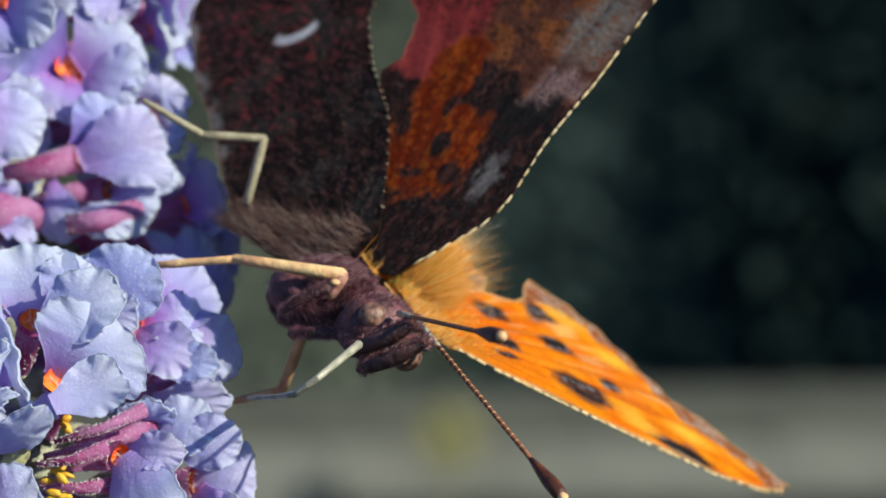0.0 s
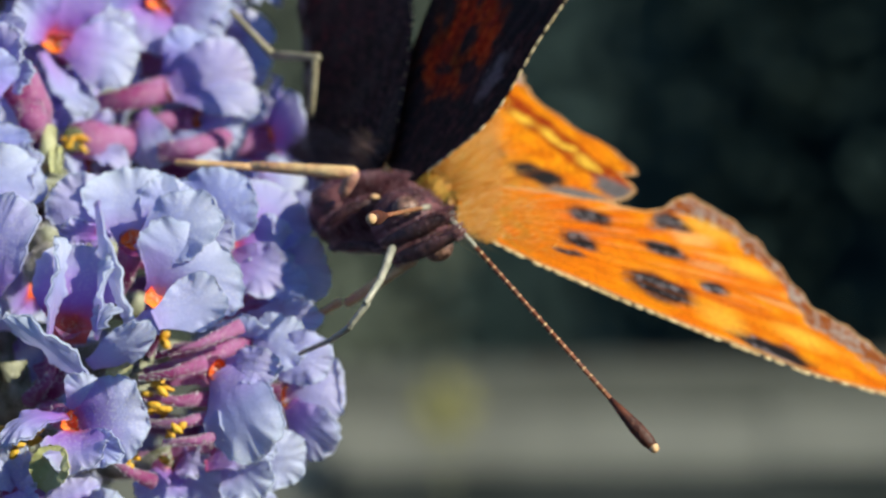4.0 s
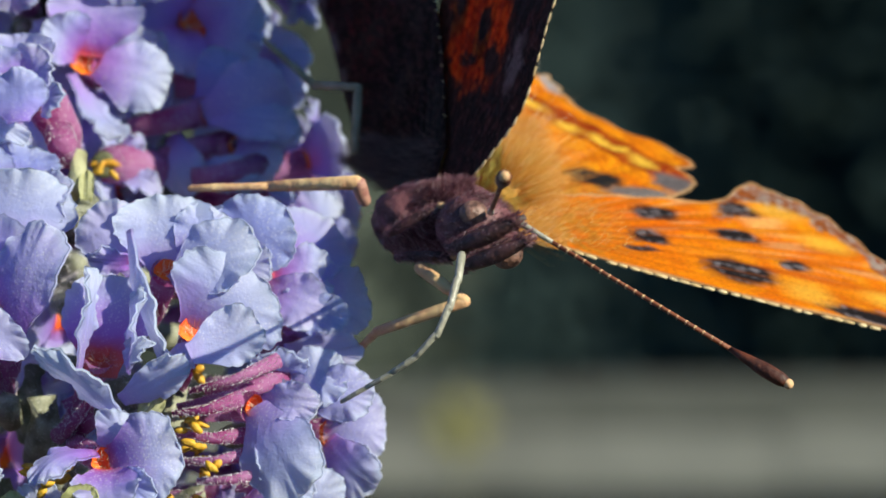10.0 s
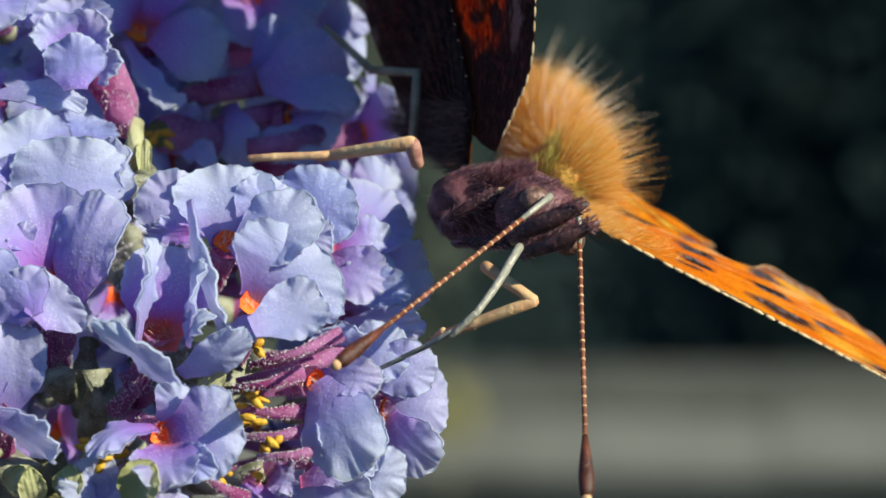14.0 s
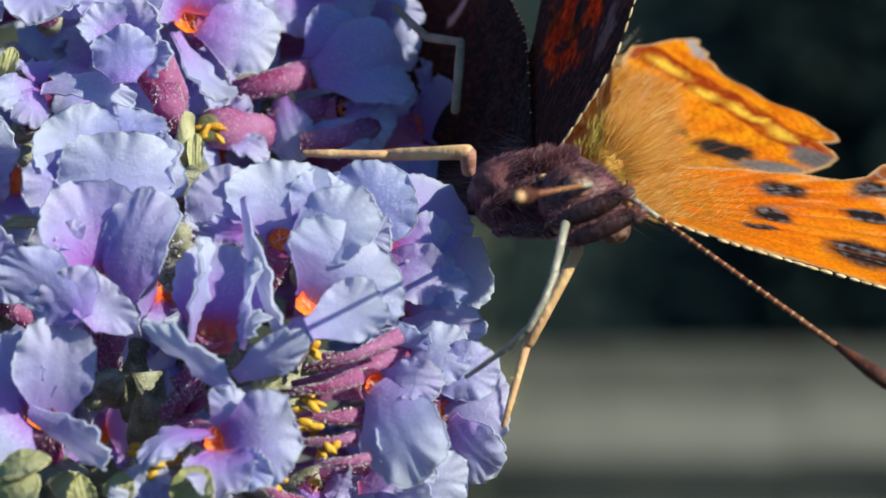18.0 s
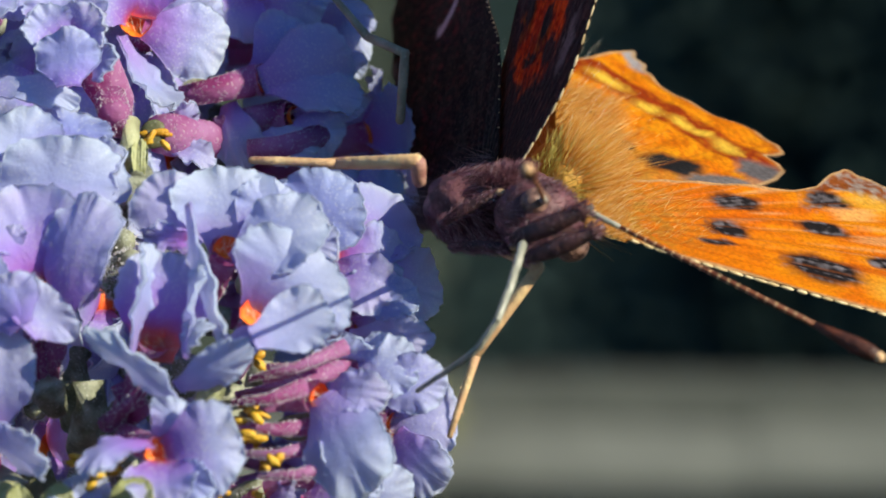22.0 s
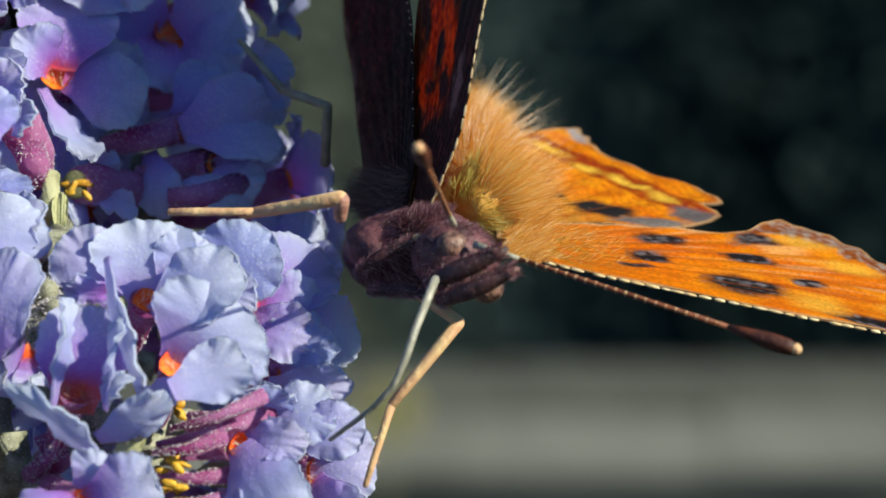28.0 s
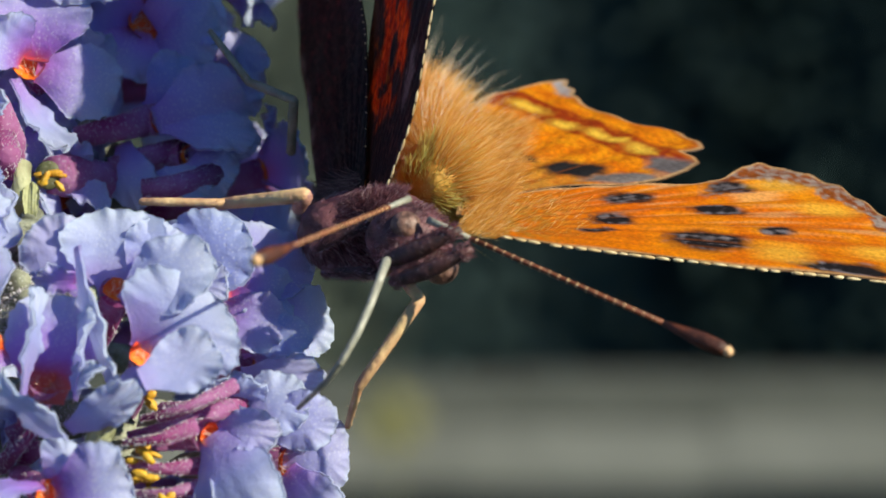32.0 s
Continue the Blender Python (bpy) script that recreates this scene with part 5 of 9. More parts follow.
    d = blend(d, np.clip(n4 * 2.2 - 0.6, 0, 0.5), (0.13, 0.070, 0.062))
    d = blend(d, spot(pu, pv, 5.6, 0.2, 1.3, 0.55, 15, 0.3) * 0.8, (0.17, 0.16, 0.17))
    # beyond the dark band: rippled maroon towards the rear, ash and rust along the costa
    far = np.clip((pu - 9.9 - 0.16 * v) / 0.35, 0, 1)
    ripple = np.sin(2.6 * u + 1.1 * v + 4.0 * n2) * 0.5 + n6
    d = blend(d, far, (0.13, 0.050, 0.034))
    d = blend(d, far * np.clip(n5 * 4 + 0.2, 0, 0.8), (0.30, 0.10, 0.035))
    d = blend(d, np.clip((pv - 7.0) / 0.8, 0, 1) * np.clip((pu - 8.4) / 0.6, 0, 1), (0.27, 0.040, 0.042))
    d = blend(d, far * np.clip(ripple * 1.4 - 0.2, 0, 0.9) * np.clip(0.3 + v / 9, 0, 1), (0.016, 0.010, 0.011))
    d = blend(d, spot(pu, pv, 10.9, 0.7, 1.0, 1.5, 25, 0.25) * np.clip(0.8 + n4, 0, 1), (0.33, 0.22, 0.22))
    d = blend(d, spot(pu, pv, 14.8, 1.2, 2.4, 1.9, 0, 0.3) * np.clip(0.75 + n6, 0, 1), (0.24, 0.215, 0.20))
    d = blend(d, spot(pu, pv, 8.6, 2.2, 0.9, 3.0, 30, 0.25) * np.clip(0.9 + n2, 0, 1), (0.014, 0.013, 0.013))
    field = np.maximum(spot(pu, pv, 5.6, 4.6, 3.0, 2.6, 45, 0.12), spot(pu, pv, 9.2, 6.8, 3.1, 1.25, 12, 0.15))
    field = field * np.clip(1.15 + 0.9 * n2 + 0.5 * n4 + 0.6 * n3, 0, 1)
    for su, sv, ru, rv, g in ((5.9, 4.2, 0.95, 0.42, 8), (4.8, 2.3, 0.75, 0.75, 20), (3.9, 1.3, 0.7, 0.4, 30), (4.0, 4.6, 0.35, 0.7, 10), (6.6, 7.6, 1.5, 0.5, 40), (7.9, 5.6, 0.5, 0.3, 0)):
        field = field * (1 - spot(u + 0.35 * n2, v + 0.35 * n1, su, sv, ru, rv, g, 0.2))
    d = blend(d, field * np.clip(0.85 + 0.6 * n4, 0, 1), (0.34, 0.050, 0.011))
    d = blend(d, field * np.clip(n2 * 2.4 + streak, 0, 0.8), (0.48, 0.13, 0.025))
    d = blend(d, field * np.clip(fine * 1.6 - 0.2, 0, 0.5), (0.16, 0.03, 0.02))
    d = blend(d, ve * 0.35, (0.02, 0.012, 0.012))
    under = blend(d, rim * 0.35 * np.clip((u - 9) / 2, 0, 1), (0.16, 0.10, 0.07))
    thin_low = np.clip(0.20 + 0.44 * field + 0.12 * far, 0, 0.66)
    thin_up = np.full(len(u), 0.65 if flip else 0.24)
    ob = wing(name, np.stack([u, v], 1), nu, nv, edge, upper, under, thin_up, thin_low, flip,
              lambda a, b: 0.35 * np.sin(np.clip(a / 24, 0, 1) * 3.1) + (0.018 if flip else 0.04) * np.sin(np.arctan2(b - 1.5, a + 2.0) * 62) * np.clip(a / 6, 0, 1), label)
    # pale beaded fringe along the leading edge
    verts, faces = [], []
    x = 0.2
    while x < 23.5:
        y = float(np.interp(x, *COSTA)) + lead - swell * math.exp(-((x - 4.2) / 2.8) ** 2)
        sl = float(np.interp(x + 0.3, *COSTA)) + lead - swell * math.exp(-((x - 3.9) / 2.8) ** 2) - y
        r = bead * rng.uniform(0.065, 0.095) * (1.0 if x < 15 else 0.8)
        hl = rng.uniform(0.22, 0.36)
        q = len(verts)
        for i in range(5):
            th = math.pi * i / 4
            for k in range(6):
                w = 2 * math.pi * k / 6
                verts.append((x + hl * math.cos(th), y + sl * math.cos(th) * 0.7 - 0.04 + r * math.sin(th) * math.cos(w), r * math.sin(th) * math.sin(w) + (-0.3 if flip else 0.3) * math.sin(min(x / 24, 1) * 3.1)))
        for i in range(4):
            faces += [(q + i * 6 + k, q + (i + 1) * 6 + k, q + (i + 1) * 6 + (k + 1) % 6, q + i * 6 + (k + 1) % 6) for k in range(6)]
        x += rng.uniform(0.50, 0.68) if rng.random() < 0.8 else 0.95
    hang("fringe", grid_mesh("fringe", verts, faces, CREAM), ob, "cream beaded fringe along the leading edge")
    return ob


def hindwing(name, flip, label, scale=1.0, front=HLEAD, back=HREAR):
    nu, nv = 170, 120
    end = front[0][-1]
    vs = np.linspace(3.0, end, nu)
    lo, hi = np.interp(vs, *back), np.interp(vs, *front)
    hi = hi + 0.12 * np.sin(vs * 4.6) * np.clip((vs - 15) / 2, 0, 1)
    w = np.linspace(1, 0, nv)
    v = np.repeat(vs, nv)
    u = (lo[:, None] + (hi - lo)[:, None] * w[None, :]).ravel()
    edge = np.minimum(np.minimum(u - np.repeat(lo, nv), np.repeat(hi, nv) - u), (end - v))
    out = np.minimum(np.where(v > 11, np.repeat(hi, nv) - u, 9), (end - v) * 0.9)
    n1, n2, n3 = smooth_noise(u, v, 0.8, 21.3), smooth_noise(u, v, 2.9, 14.7), smooth_noise(u, v * 0.4, 3.6, 19.1)
    ve = veins(u, v, -2.0, 4.0, (52, 60, 68, 77, 86, 96, 106))
    c = np.tile(np.array((0.76, 0.20, 0.004)), (len(u), 1))
    c = blend(c, np.clip(0.40 + n1, 0, 0.8), (0.86, 0.33, 0.009))
    root = np.clip(1 - (np.hypot(u + 2, v - 4) - 4) / 5, 0, 1)
    c = blend(c, root, (0.42, 0.20, 0.04))
    line = 17.7 - 0.72 * np.clip(u, -6, 8)
    band = np.clip((1.55 + 0.5 * n1 - np.abs(v - line - 0.25)) / 0.4, 0, 1)
    c = blend(c, np.clip(n3 * 1.6, 0, 0.45), (0.55, 0.09, 0.003))
    c = blend(c, band * np.clip(0.9 + 0.6 * n2, 0.3, 1), (0.32, 0.038, 0.004))
    for su, sv, ru, rv in ((0.2, 17.6, 1.0, 0.50), (2.1, 15.8, 0.6, 0.48), (3.7, 15.1, 0.65, 0.44), (4.6, 14.6, 0.55, 0.42), (5.8, 13.7, 0.68, 0.52)):
        c = blend(c, spot(u + 0.3 * n2, v + 0.3 * n1, su, sv, ru, rv, -30, 0.6), (0.86, 0.52, 0.06))
    outer = np.clip((0.75 - out) / 0.4, 0, 1)
    c = blend(c, outer * 0.7, (0.40, 0.10, 0.015))
    for su, sv, ru, rv, g, tone in ((3.0, 10.1, 1.5, 0.95, 20, (0.02, 0.018, 0.02)), (0.3, 10.6, 0.9, 0.6, 0, (0.10, 0.05, 0.02)), (-0.6, 13.3, 0.8, 0.35, 0, (0.12, 0.05, 0.02)), (7.3, 11.9, 1.2, 1.2, 40, (0.15, 0.13, 0.14)), (5.2, 9.7, 1.9, 0.6, 25, (0.20, 0.17, 0.17)), (1.9, 21.4, 0.7, 1.5, 0, (0.42, 0.38, 0.40))):
        c = blend(c, spot(u + 0.3 * n2, v + 0.3 * n1, su, sv, ru, rv, g), tone)
    c = blend(c, ve * 0.3, (0.40, 0.10, 0.01))
    rim = np.clip((0.30 - edge) / 0.14, 0, 1)
    upper = blend(c, rim * (0.0 if flip else 0.85), (0.55, 0.34, 0.17))
    if flip:
        upper = blend(upper, np.clip((0.16 - edge) / 0.08, 0, 1), (0.05, 0.03, 0.025))
    n4, n5 = smooth_noise(u, v, 6.0, 61.0), smooth_noise(u + n1, v + n2, 0.5, 74.0)
    bark = smooth_noise(u * 1.7 + 0.4 * n1, v * 0.6 + 0.4 * n2, 2.2, 97.0)
    d = np.tile(np.array((0.007, 0.005, 0.005)), (len(u), 1))
    d = blend(d, np.clip(bark * 1.9, 0, 0.8), (0.055, 0.024, 0.021))
    d = blend(d, np.clip(n5 * 3 - 0.3, 0, 0.6) * np.clip(0.5 + n4, 0, 1), (0.050, 0.054, 0.050))
    d = blend(d, np.clip(n4 * 2.4 - 0.5, 0, 0.6), (0.13, 0.070, 0.066))
    d = blend(d, np.clip(n3 * 2 - 0.3, 0, 0.7) * np.clip((v - 11) / 4, 0, 1), (0.17, 0.030, 0.036))
    d = blend(d, np.clip((0.9 - edge) / 0.5, 0, 1) * np.clip(n5 * 4, 0, 0.8) * np.clip((v - 13) / 2, 0, 1), (0.20, 0.20, 0.21))
    d = blend(d, ve * 0.15, (0.06, 0.04, 0.036))
    mark = spot(u, v, 8.0, 16.9, 1.15, 0.62, -40, 0.15) * (1 - spot(u, v, 8.35, 17.2, 1.0, 0.52, -40, 0.15))
    d = blend(d, mark, (0.52, 0.54, 0.62))
    under = blend(d, rim * 0.5 * np.clip((v - 12) / 2, 0, 1), (0.12, 0.08, 0.07))
    p = np.stack([u * scale, v * scale], 1)
    return wing(name, p, nu, nv, edge, upper, under, np.full(len(u), 0.5 if flip else 0.28), np.full(len(u), 0.2), flip,
                lambda x, y: -0.22 + 0.3 * np.sin(np.clip(y / 22, 0, 1) * 3.1) * 0.4 + (0.02 if flip else 0.04) * np.sin(np.arctan2(y - 4, x + 2) * 40), label)


LEFT_FRONT = ((3.0, 6.0, 8.0, 10.0, 11.1, 12.4, 13.7, 14.4, 16, 17.5, 19, 21, 23, 24.5, 26), (0.5, 4.2, 6.2, 7.4, 8.1, 9.2, 10.4, 12.0, 15.0, 15.8, 16.0, 15.6, 14.0, 12.4, 10.4))
LEFT_BACK = ((3.0, 6.0, 9.0, 11.5, 13.5, 18.0, 20.0, 21.7, 23.0, 24, 26), (-2.6, -3.0, -2.7, -1.8, -0.7, 2.3, 3.3, 4.9, 5.6, 7.0, 8.6))
right_forewing = forewing("right_forewing", False, "orange forewing with black spots, seen from above", lead=0.75)
right_hindwing = hindwing("right_hindwing", False, "orange hindwing with a row of yellow spots")
left_forewing = forewing("left_forewing", True, "raised forewing showing its dark mottled underside", bead=0.66, swell=1.0, margin=LEFT_MARGIN)
left_hindwing = hindwing("left_hindwing", True, "raised hindwing with dark bark-like underside", front=LEFT_FRONT, back=LEFT_BACK)


def edge_fringe(wing_ob):
    """Tiny pale scales along the front edge of the raised hindwing."""
    verts, faces = [], []
    y = 4.0
    while y < 25.0:
        x, r = float(np.interp(y, *LEFT_FRONT)), rng.uniform(0.018, 0.040)
        q = len(verts)
        for i in range(4):
            th = math.pi * i / 3
            for k in range(5):
                w = 2 * math.pi * k / 5
                verts.append((x + 0.02 + r * math.sin(th) * math.cos(w), y + 0.16 * math.cos(th), -r * math.sin(th) * math.sin(w) + 0.2))
        for i in range(3):
            faces += [(q + i * 5 + k, q + (i + 1) * 5 + k, q + (i + 1) * 5 + (k + 1) % 5, q + i * 5 + (k + 1) % 5) for k in range(5)]
        y += rng.uniform(0.36, 0.6)
    hang("fringe", grid_mesh("fringe", verts, faces, CREAM), wing_ob, "tiny pale scales along the front edge")


edge_fringe(left_hindwing)


def fuzz(center, radii, count, keep, length, width, mat, name, lean=(0, 0, 0), bend=(0, 0, 0), parent=None):
    roots, ways = [], []
    while len(roots) < count:
        d = unit(rng.normal(0, 1, 3))
        if not keep(d):
            continue
        roots.append(np.array(center) + d * np.array(radii) * 0.97)
        ways.append(unit(d / np.array(radii)) + np.array(lean))
    return hang(name, fur_mesh(name, roots, ways, length, width, mat, bend), parent or butterfly)


def body():
    thorax = (-1.9, 7.6, 2.7)
    hang("thorax", blob_mesh("thorax", (1.8, 5.0, 1.9), TANSKIN, 24, 16, 0.05, at=thorax), butterfly, "furry tan thorax")
    chest = hang("chest", blob_mesh("chest", (2.35, 3.4, 1.6), BODY, 24, 16, 0.12, (0, 8, -20), 3.0, at=(-5.6, 3.4, 1.5)), butterfly, "dark purple-brown furry underside")
    abdomen = hang("abdomen", blob_mesh("abdomen", (1.7, 7.5, 1.7), TANSKIN, 24, 20, 0.05, (18, 0, 6), 5.0, at=(-2.2, 16.5, 5.0)), butterfly, "tan furry abdomen")
    shoulder = hang("shoulder", blob_mesh("shoulder", (1.8, 2.1, 0.95), BODY, 20, 12, 0.1, at=(-4.2, 1.8, 2.2)), butterfly, "dark scaly shoulder")
    head = hang("head", blob_mesh("head", (1.75, 1.7, 1.5), BODY, 22, 14, 0.08, at=(-3.4, -1.0, 1.1)), butterfly, "dark scaly head")
    for x, y, z, r in ((-3.45, -2.25, 1.62, 0.66), (-2.0, -3.05, -0.15, 0.74)):
        hang("eye", blob_mesh("eye", (r, r, r * 0.95), EYE, 20, 14, at=(x, y, z)), head, "mottled brown compound eye")
    for a, b, r in (((-4.6, -2.7, 0.05), (-1.2, -4.7, 1.45), 0.36), ((-4.1, -3.2, -0.75), (-0.75, -5.0, 0.62), 0.34)):
        a, b = np.array(a), np.array(b)
        path = [a + (b - a) * t + np.array((0, -0.25, -0.12)) * math.sin(math.pi * t) for t in np.linspace(0, 1, 9)]
        palp = hang("palp", tube_mesh("palp", path, [r * k for k in (0.5, 0.85, 1.0, 1.1, 1.1, 1.0, 0.85, 0.65, 0.35)], SNOUT, n=12), head, "dark furry palp")
        roots, ways = [], []
        for _ in range(900):
            t = rng.uniform(0.0, 0.95)
            w = unit(rng.normal(0, 1, 3))
            ax = unit(b - a)
            w = unit(w - ax * (w @ ax))
            roots.append(a + (b - a) * t + w * r * 0.85)
            ways.append(w * 0.5 + ax * 0.9)
        hang("bristles", fur_mesh("bristles", roots, ways, 0.30, 0.034, FURDARK), palp)
    for a, b, r in (((-7.4, 0.35, 0.65), (-4.9, -0.55, 1.95), 0.27), ((-7.0, 0.1, -0.25), (-4.3, -1.3, -0.35), 0.24)):
        a, b = np.array(a), np.array(b)
        path = [a + (b - a) * t + np.array((0, -0.2, 0.1)) * math.sin(math.pi * t) for t in np.linspace(0, 1, 8)]
        foreleg = hang("foreleg", tube_mesh("foreleg", path, [r * k for k in (0.4, 0.8, 1.0, 1.0, 1.05, 1.1, 0.9, 0.5)], SNOUT, n=12), chest, "short folded foreleg, dark and bristly")
        hang("foreleg_tip", blob_mesh("foreleg_tip", (0.26, 0.2, 0.16), LEG, 12, 8, at=tuple(b + np.array((0.05, -0.1, 0.1)))), foreleg, "tan tip of the foreleg")
        roots, ways = [], []
        for _ in range(500):
            w, ax = unit(rng.normal(0, 1, 3)), unit(b - a)
            w = unit(w - ax * (w @ ax))
            roots.append(a + (b - a) * rng.uniform(0, 0.95) + w * r * 0.9 + np.array((0, -0.15, 0.07)))
            ways.append(w * 0.6 + ax * 0.8)
        hang("bristles", fur_mesh("bristles", roots, ways, 0.30, 0.030, FURDARK), foreleg)
    fuzz(thorax, (1.8, 5.0, 1.9), 7000, lambda d: d[0] * 0.75 + d[2] * 0.66 > 0.05 and d[0] > -0.2, 1.1, 0.020, FURTAN, "fur", lean=(0.95, 0.25, 0.60), bend=(0.15, 0.2, 0.1))
    roots, ways = [], []
    turn = np.array(Euler((radians(18), 0, radians(6))).to_matrix())
    while len(roots) < 8500:
        d = unit(rng.normal(0, 1, 3))
        if d[1] > 0.85:
            continue
        roots.append(np.array((-2.2, 16.5, 5.0)) + turn @ (d * np.array((1.65, 7.3, 1.65))))
        ways.append(turn @ unit(d / np.array((1.7, 4.0, 1.7))) + np.array((0.25, 0.5, 0.0)))
    fur = fur_mesh("abdomen_fur", roots, ways, 1.5, 0.018, FURTAN, (0.1, 0.3, 0.1))
    hang("abdomen_fur", fur, abdomen, "tan fur over the abdomen")
    pick = rng.choice(len(roots), 420)
    hang("pale_hairs", fur_mesh("pale_hairs", [roots[k] for k in pick], [ways[k] for k in pick], 2.8, 0.022, PALEHAIR, (0.15, 0.2, 0.1)), abdomen, "long pale hairs")
    fuzz(thorax, (1.8, 5.0, 1.9), 700, lambda d: d[0] > 0.1 and d[1] > -0.3, 2.6, 0.020, FURTAN, "long_hairs", lean=(0.8, 0.7, 0.5), bend=(0.2, 0.3, 0.0))
    fuzz(thorax, (1.85, 5.0, 1.95), 900, lambda d: d[0] > -0.5 and d[1] < -0.2, 0.9, 0.026, FURLIME, "collar", lean=(0.9, 0.1, 0.7))
    fuzz((-2.3, 4.6, 3.0), (1.2, 1.5, 0.9), 600, lambda d: d[1] < 0.5, 0.5, 0.035, FURLIME, "collar_tuft", lean=(0.9, 0.5, 0.7))
    fuzz((-5.6, 3.4, 1.5), (2.45, 3.4, 1.7), 8500, lambda d: d[1] < 0.4, 0.58, 0.026, FURDARK, "underfur", lean=(1.3, -0.3, -0.5), parent=chest)
    fuzz((-3.4, -1.0, 1.1), (1.75, 1.7, 1.5), 2200, lambda d: d[1] < 0.6 and (d - np.array((-0.1, -0.75, 0.43))) @ (d - np.array((-0.1, -0.75, 0.43))) > 0.16, 0.36, 0.026, FURDARK, "face_fur", lean=(1.2, -0.4, 0.1), parent=head)
    fuzz((-4.2, 1.8, 2.2), (1.9, 2.2, 1.0), 2600, lambda d: d[2] > -0.4 and d[0] < 0.4 and d[1] < 0.3, 0.5, 0.026, FURDARK, "shoulder_fur", lean=(0.6, -0.4, -0.1), parent=shoulder)
    fuzz((-5.6, 3.4, 1.5), (2.45, 3.4, 1.7), 420, lambda d: d[1] < 0.4, 0.6, 0.085, FURDARK, "clumps", lean=(1.3, -0.3, -0.5), parent=chest)
    fuzz((-3.4, -1.0, 1.1), (1.75, 1.7, 1.5), 160, lambda d: d[1] < 0.6 and d[2] < 0.0, 0.45, 0.07, FURDARK, "face_clumps", lean=(1.2, -0.4, 0.1), parent=head)
    return chest, head, shoulder


chest, head, shoulder = body()


def wing_down(wing_ob, area, count, length, mat, flip):
    roots, ways = [], []
    for _ in range(count):
        u, v = area(rng.uniform(0, 1), rng.uniform(0, 1))
        roots.append(np.array((u, v, 0.22 if flip else 0.05)))
        ways.append(np.array((-0.1, 0.5, 0.6) if flip else (0.7, 0.45, 0.35)))
    hang("down", fur_mesh("down", roots, ways, length, 0.020, mat), wing_ob, "fine hairs over the wing root")


wing_down(right_forewing, lambda a, b: (-0.8 + 4.5 * a ** 1.5, 1.2 + 5.0 * b), 600, 0.9, FURTAN, False)
wing_down(right_forewing, lambda a, b: (-1.4 + 1.8 * a, 0.2 + 5.2 * b), 1400, 0.9, FURTAN, False)
wing_down(right_hindwing, lambda a, b: (-2.5 + 2.9 * a ** 1.3, 5.0 + 10.0 * b ** 1.3), 4200, 1.2, FURTAN, False)
wing_down(left_hindwing, lambda a, b: (-2.6 + 3.4 * a ** 2.2 * (1 - 0.6 * b), 3.4 + 8.0 * b ** 1.2), 2400, 1.25, FURGREY, True)


def antenna(name):
    top = hang(name, tube_mesh(name, [(0, 0, 0), (4, 0, 0.10), (8, 0, 0.14), (12.2, 0, 0.08)], [0.10, 0.10, 0.10, 0.12], FEELER, n=8), butterfly, "thin brown antenna with pale rings")
    rings = []
    verts, faces = [], []
    x = 0.5
    while x < 12.2:
        q, z = len(verts), float(np.interp(x, (0, 4, 8, 12.2), (0, 0.10, 0.14, 0.08)))
        for dx in (0.0, 0.09):
            for k in range(8):
                w = 2 * math.pi * k / 8
                verts.append((x + dx, 0.112 * math.cos(w), z + 0.112 * math.sin(w)))
        faces += [(q + k, q + (k + 1) % 8, q + 8 + (k + 1) % 8, q + 8 + k) for k in range(8)]
        x += 0.46
    tagged(hang("rings", grid_mesh("rings", verts, faces, LEG), top, "pale rings"), kind="stuff")
    hang("antenna_base", tube_mesh("antenna_base", [(-0.15, 0, 0), (0.4, 0, 0.012), (1.2, 0, 0.03), (2.0, 0, 0.05)], [0.17, 0.15, 0.13, 0.115], TONGUE, n=8), top, "pale grey base of the antenna")
    hang("club", tube_mesh("club", [(11.6, 0, 0.10), (12.4, 0, 0.08), (13.4, 0, 0.04), (14.2, 0, 0), (14.6, 0, 0)], [0.12, 0.22, 0.34, 0.33, 0.22], CLUB, n=12), top, "dark brown club")
    hang("club_tip", blob_mesh("club_tip", (0.26, 0.24, 0.24), LEG, 12, 8, at=(14.62, 0, 0)), top, "cream club tip")
    return top


right_antenna = antenna("right_antenna")
left_antenna = antenna("left_antenna")


def links(count, total):
    out, step = [], total / count
    for k in range(count):
        r0, r1 = 0.20 - 0.10 * k / count, 0.20 - 0.10 * (k + 1) / count
        path = [(-r0 * 0.7, 0, 0), (0, 0, 0), (step * 0.5, 0, 0), (step, 0, 0), (step + r1 * 0.7, 0, 0)]
        out.append(hang("proboscis", tube_mesh("proboscis", path, [r0 * 0.7, r0, (r0 + r1) / 2, r1, r1 * 0.7], TONGUE, n=10), butterfly, "grey coiling tongue reaching into a floret"))
    return out


proboscis_links = links(7, 9.6)


def leg_piece(name, length, r0, r1, mat, spines=0):
    path = [(-r0 * 0.6, 0, 0), (0, 0, 0), (length * 0.3, 0, 0.03), (length * 0.7, 0, 0.02), (length, 0, 0), (length + r1 * 0.6, 0, 0)]
    rm = (r0 + r1) / 2
    ob = hang(name, tube_mesh(name, path, [r0 * 0.6, r0, rm * 1.1, rm, r1, r1 * 0.5], mat, n=10), butterfly)
    if spines:
        roots = [np.array((rng.uniform(0.1, 0.95) * length, 0, 0)) for _ in range(spines)]
        ways = [np.array((0.8, rng.normal(0, 0.7), rng.normal(0, 0.7))) for _ in range(spines)]
        hang("spines", fur_mesh("spines", roots, ways, 0.42, 0.05, mat), ob)
    return ob


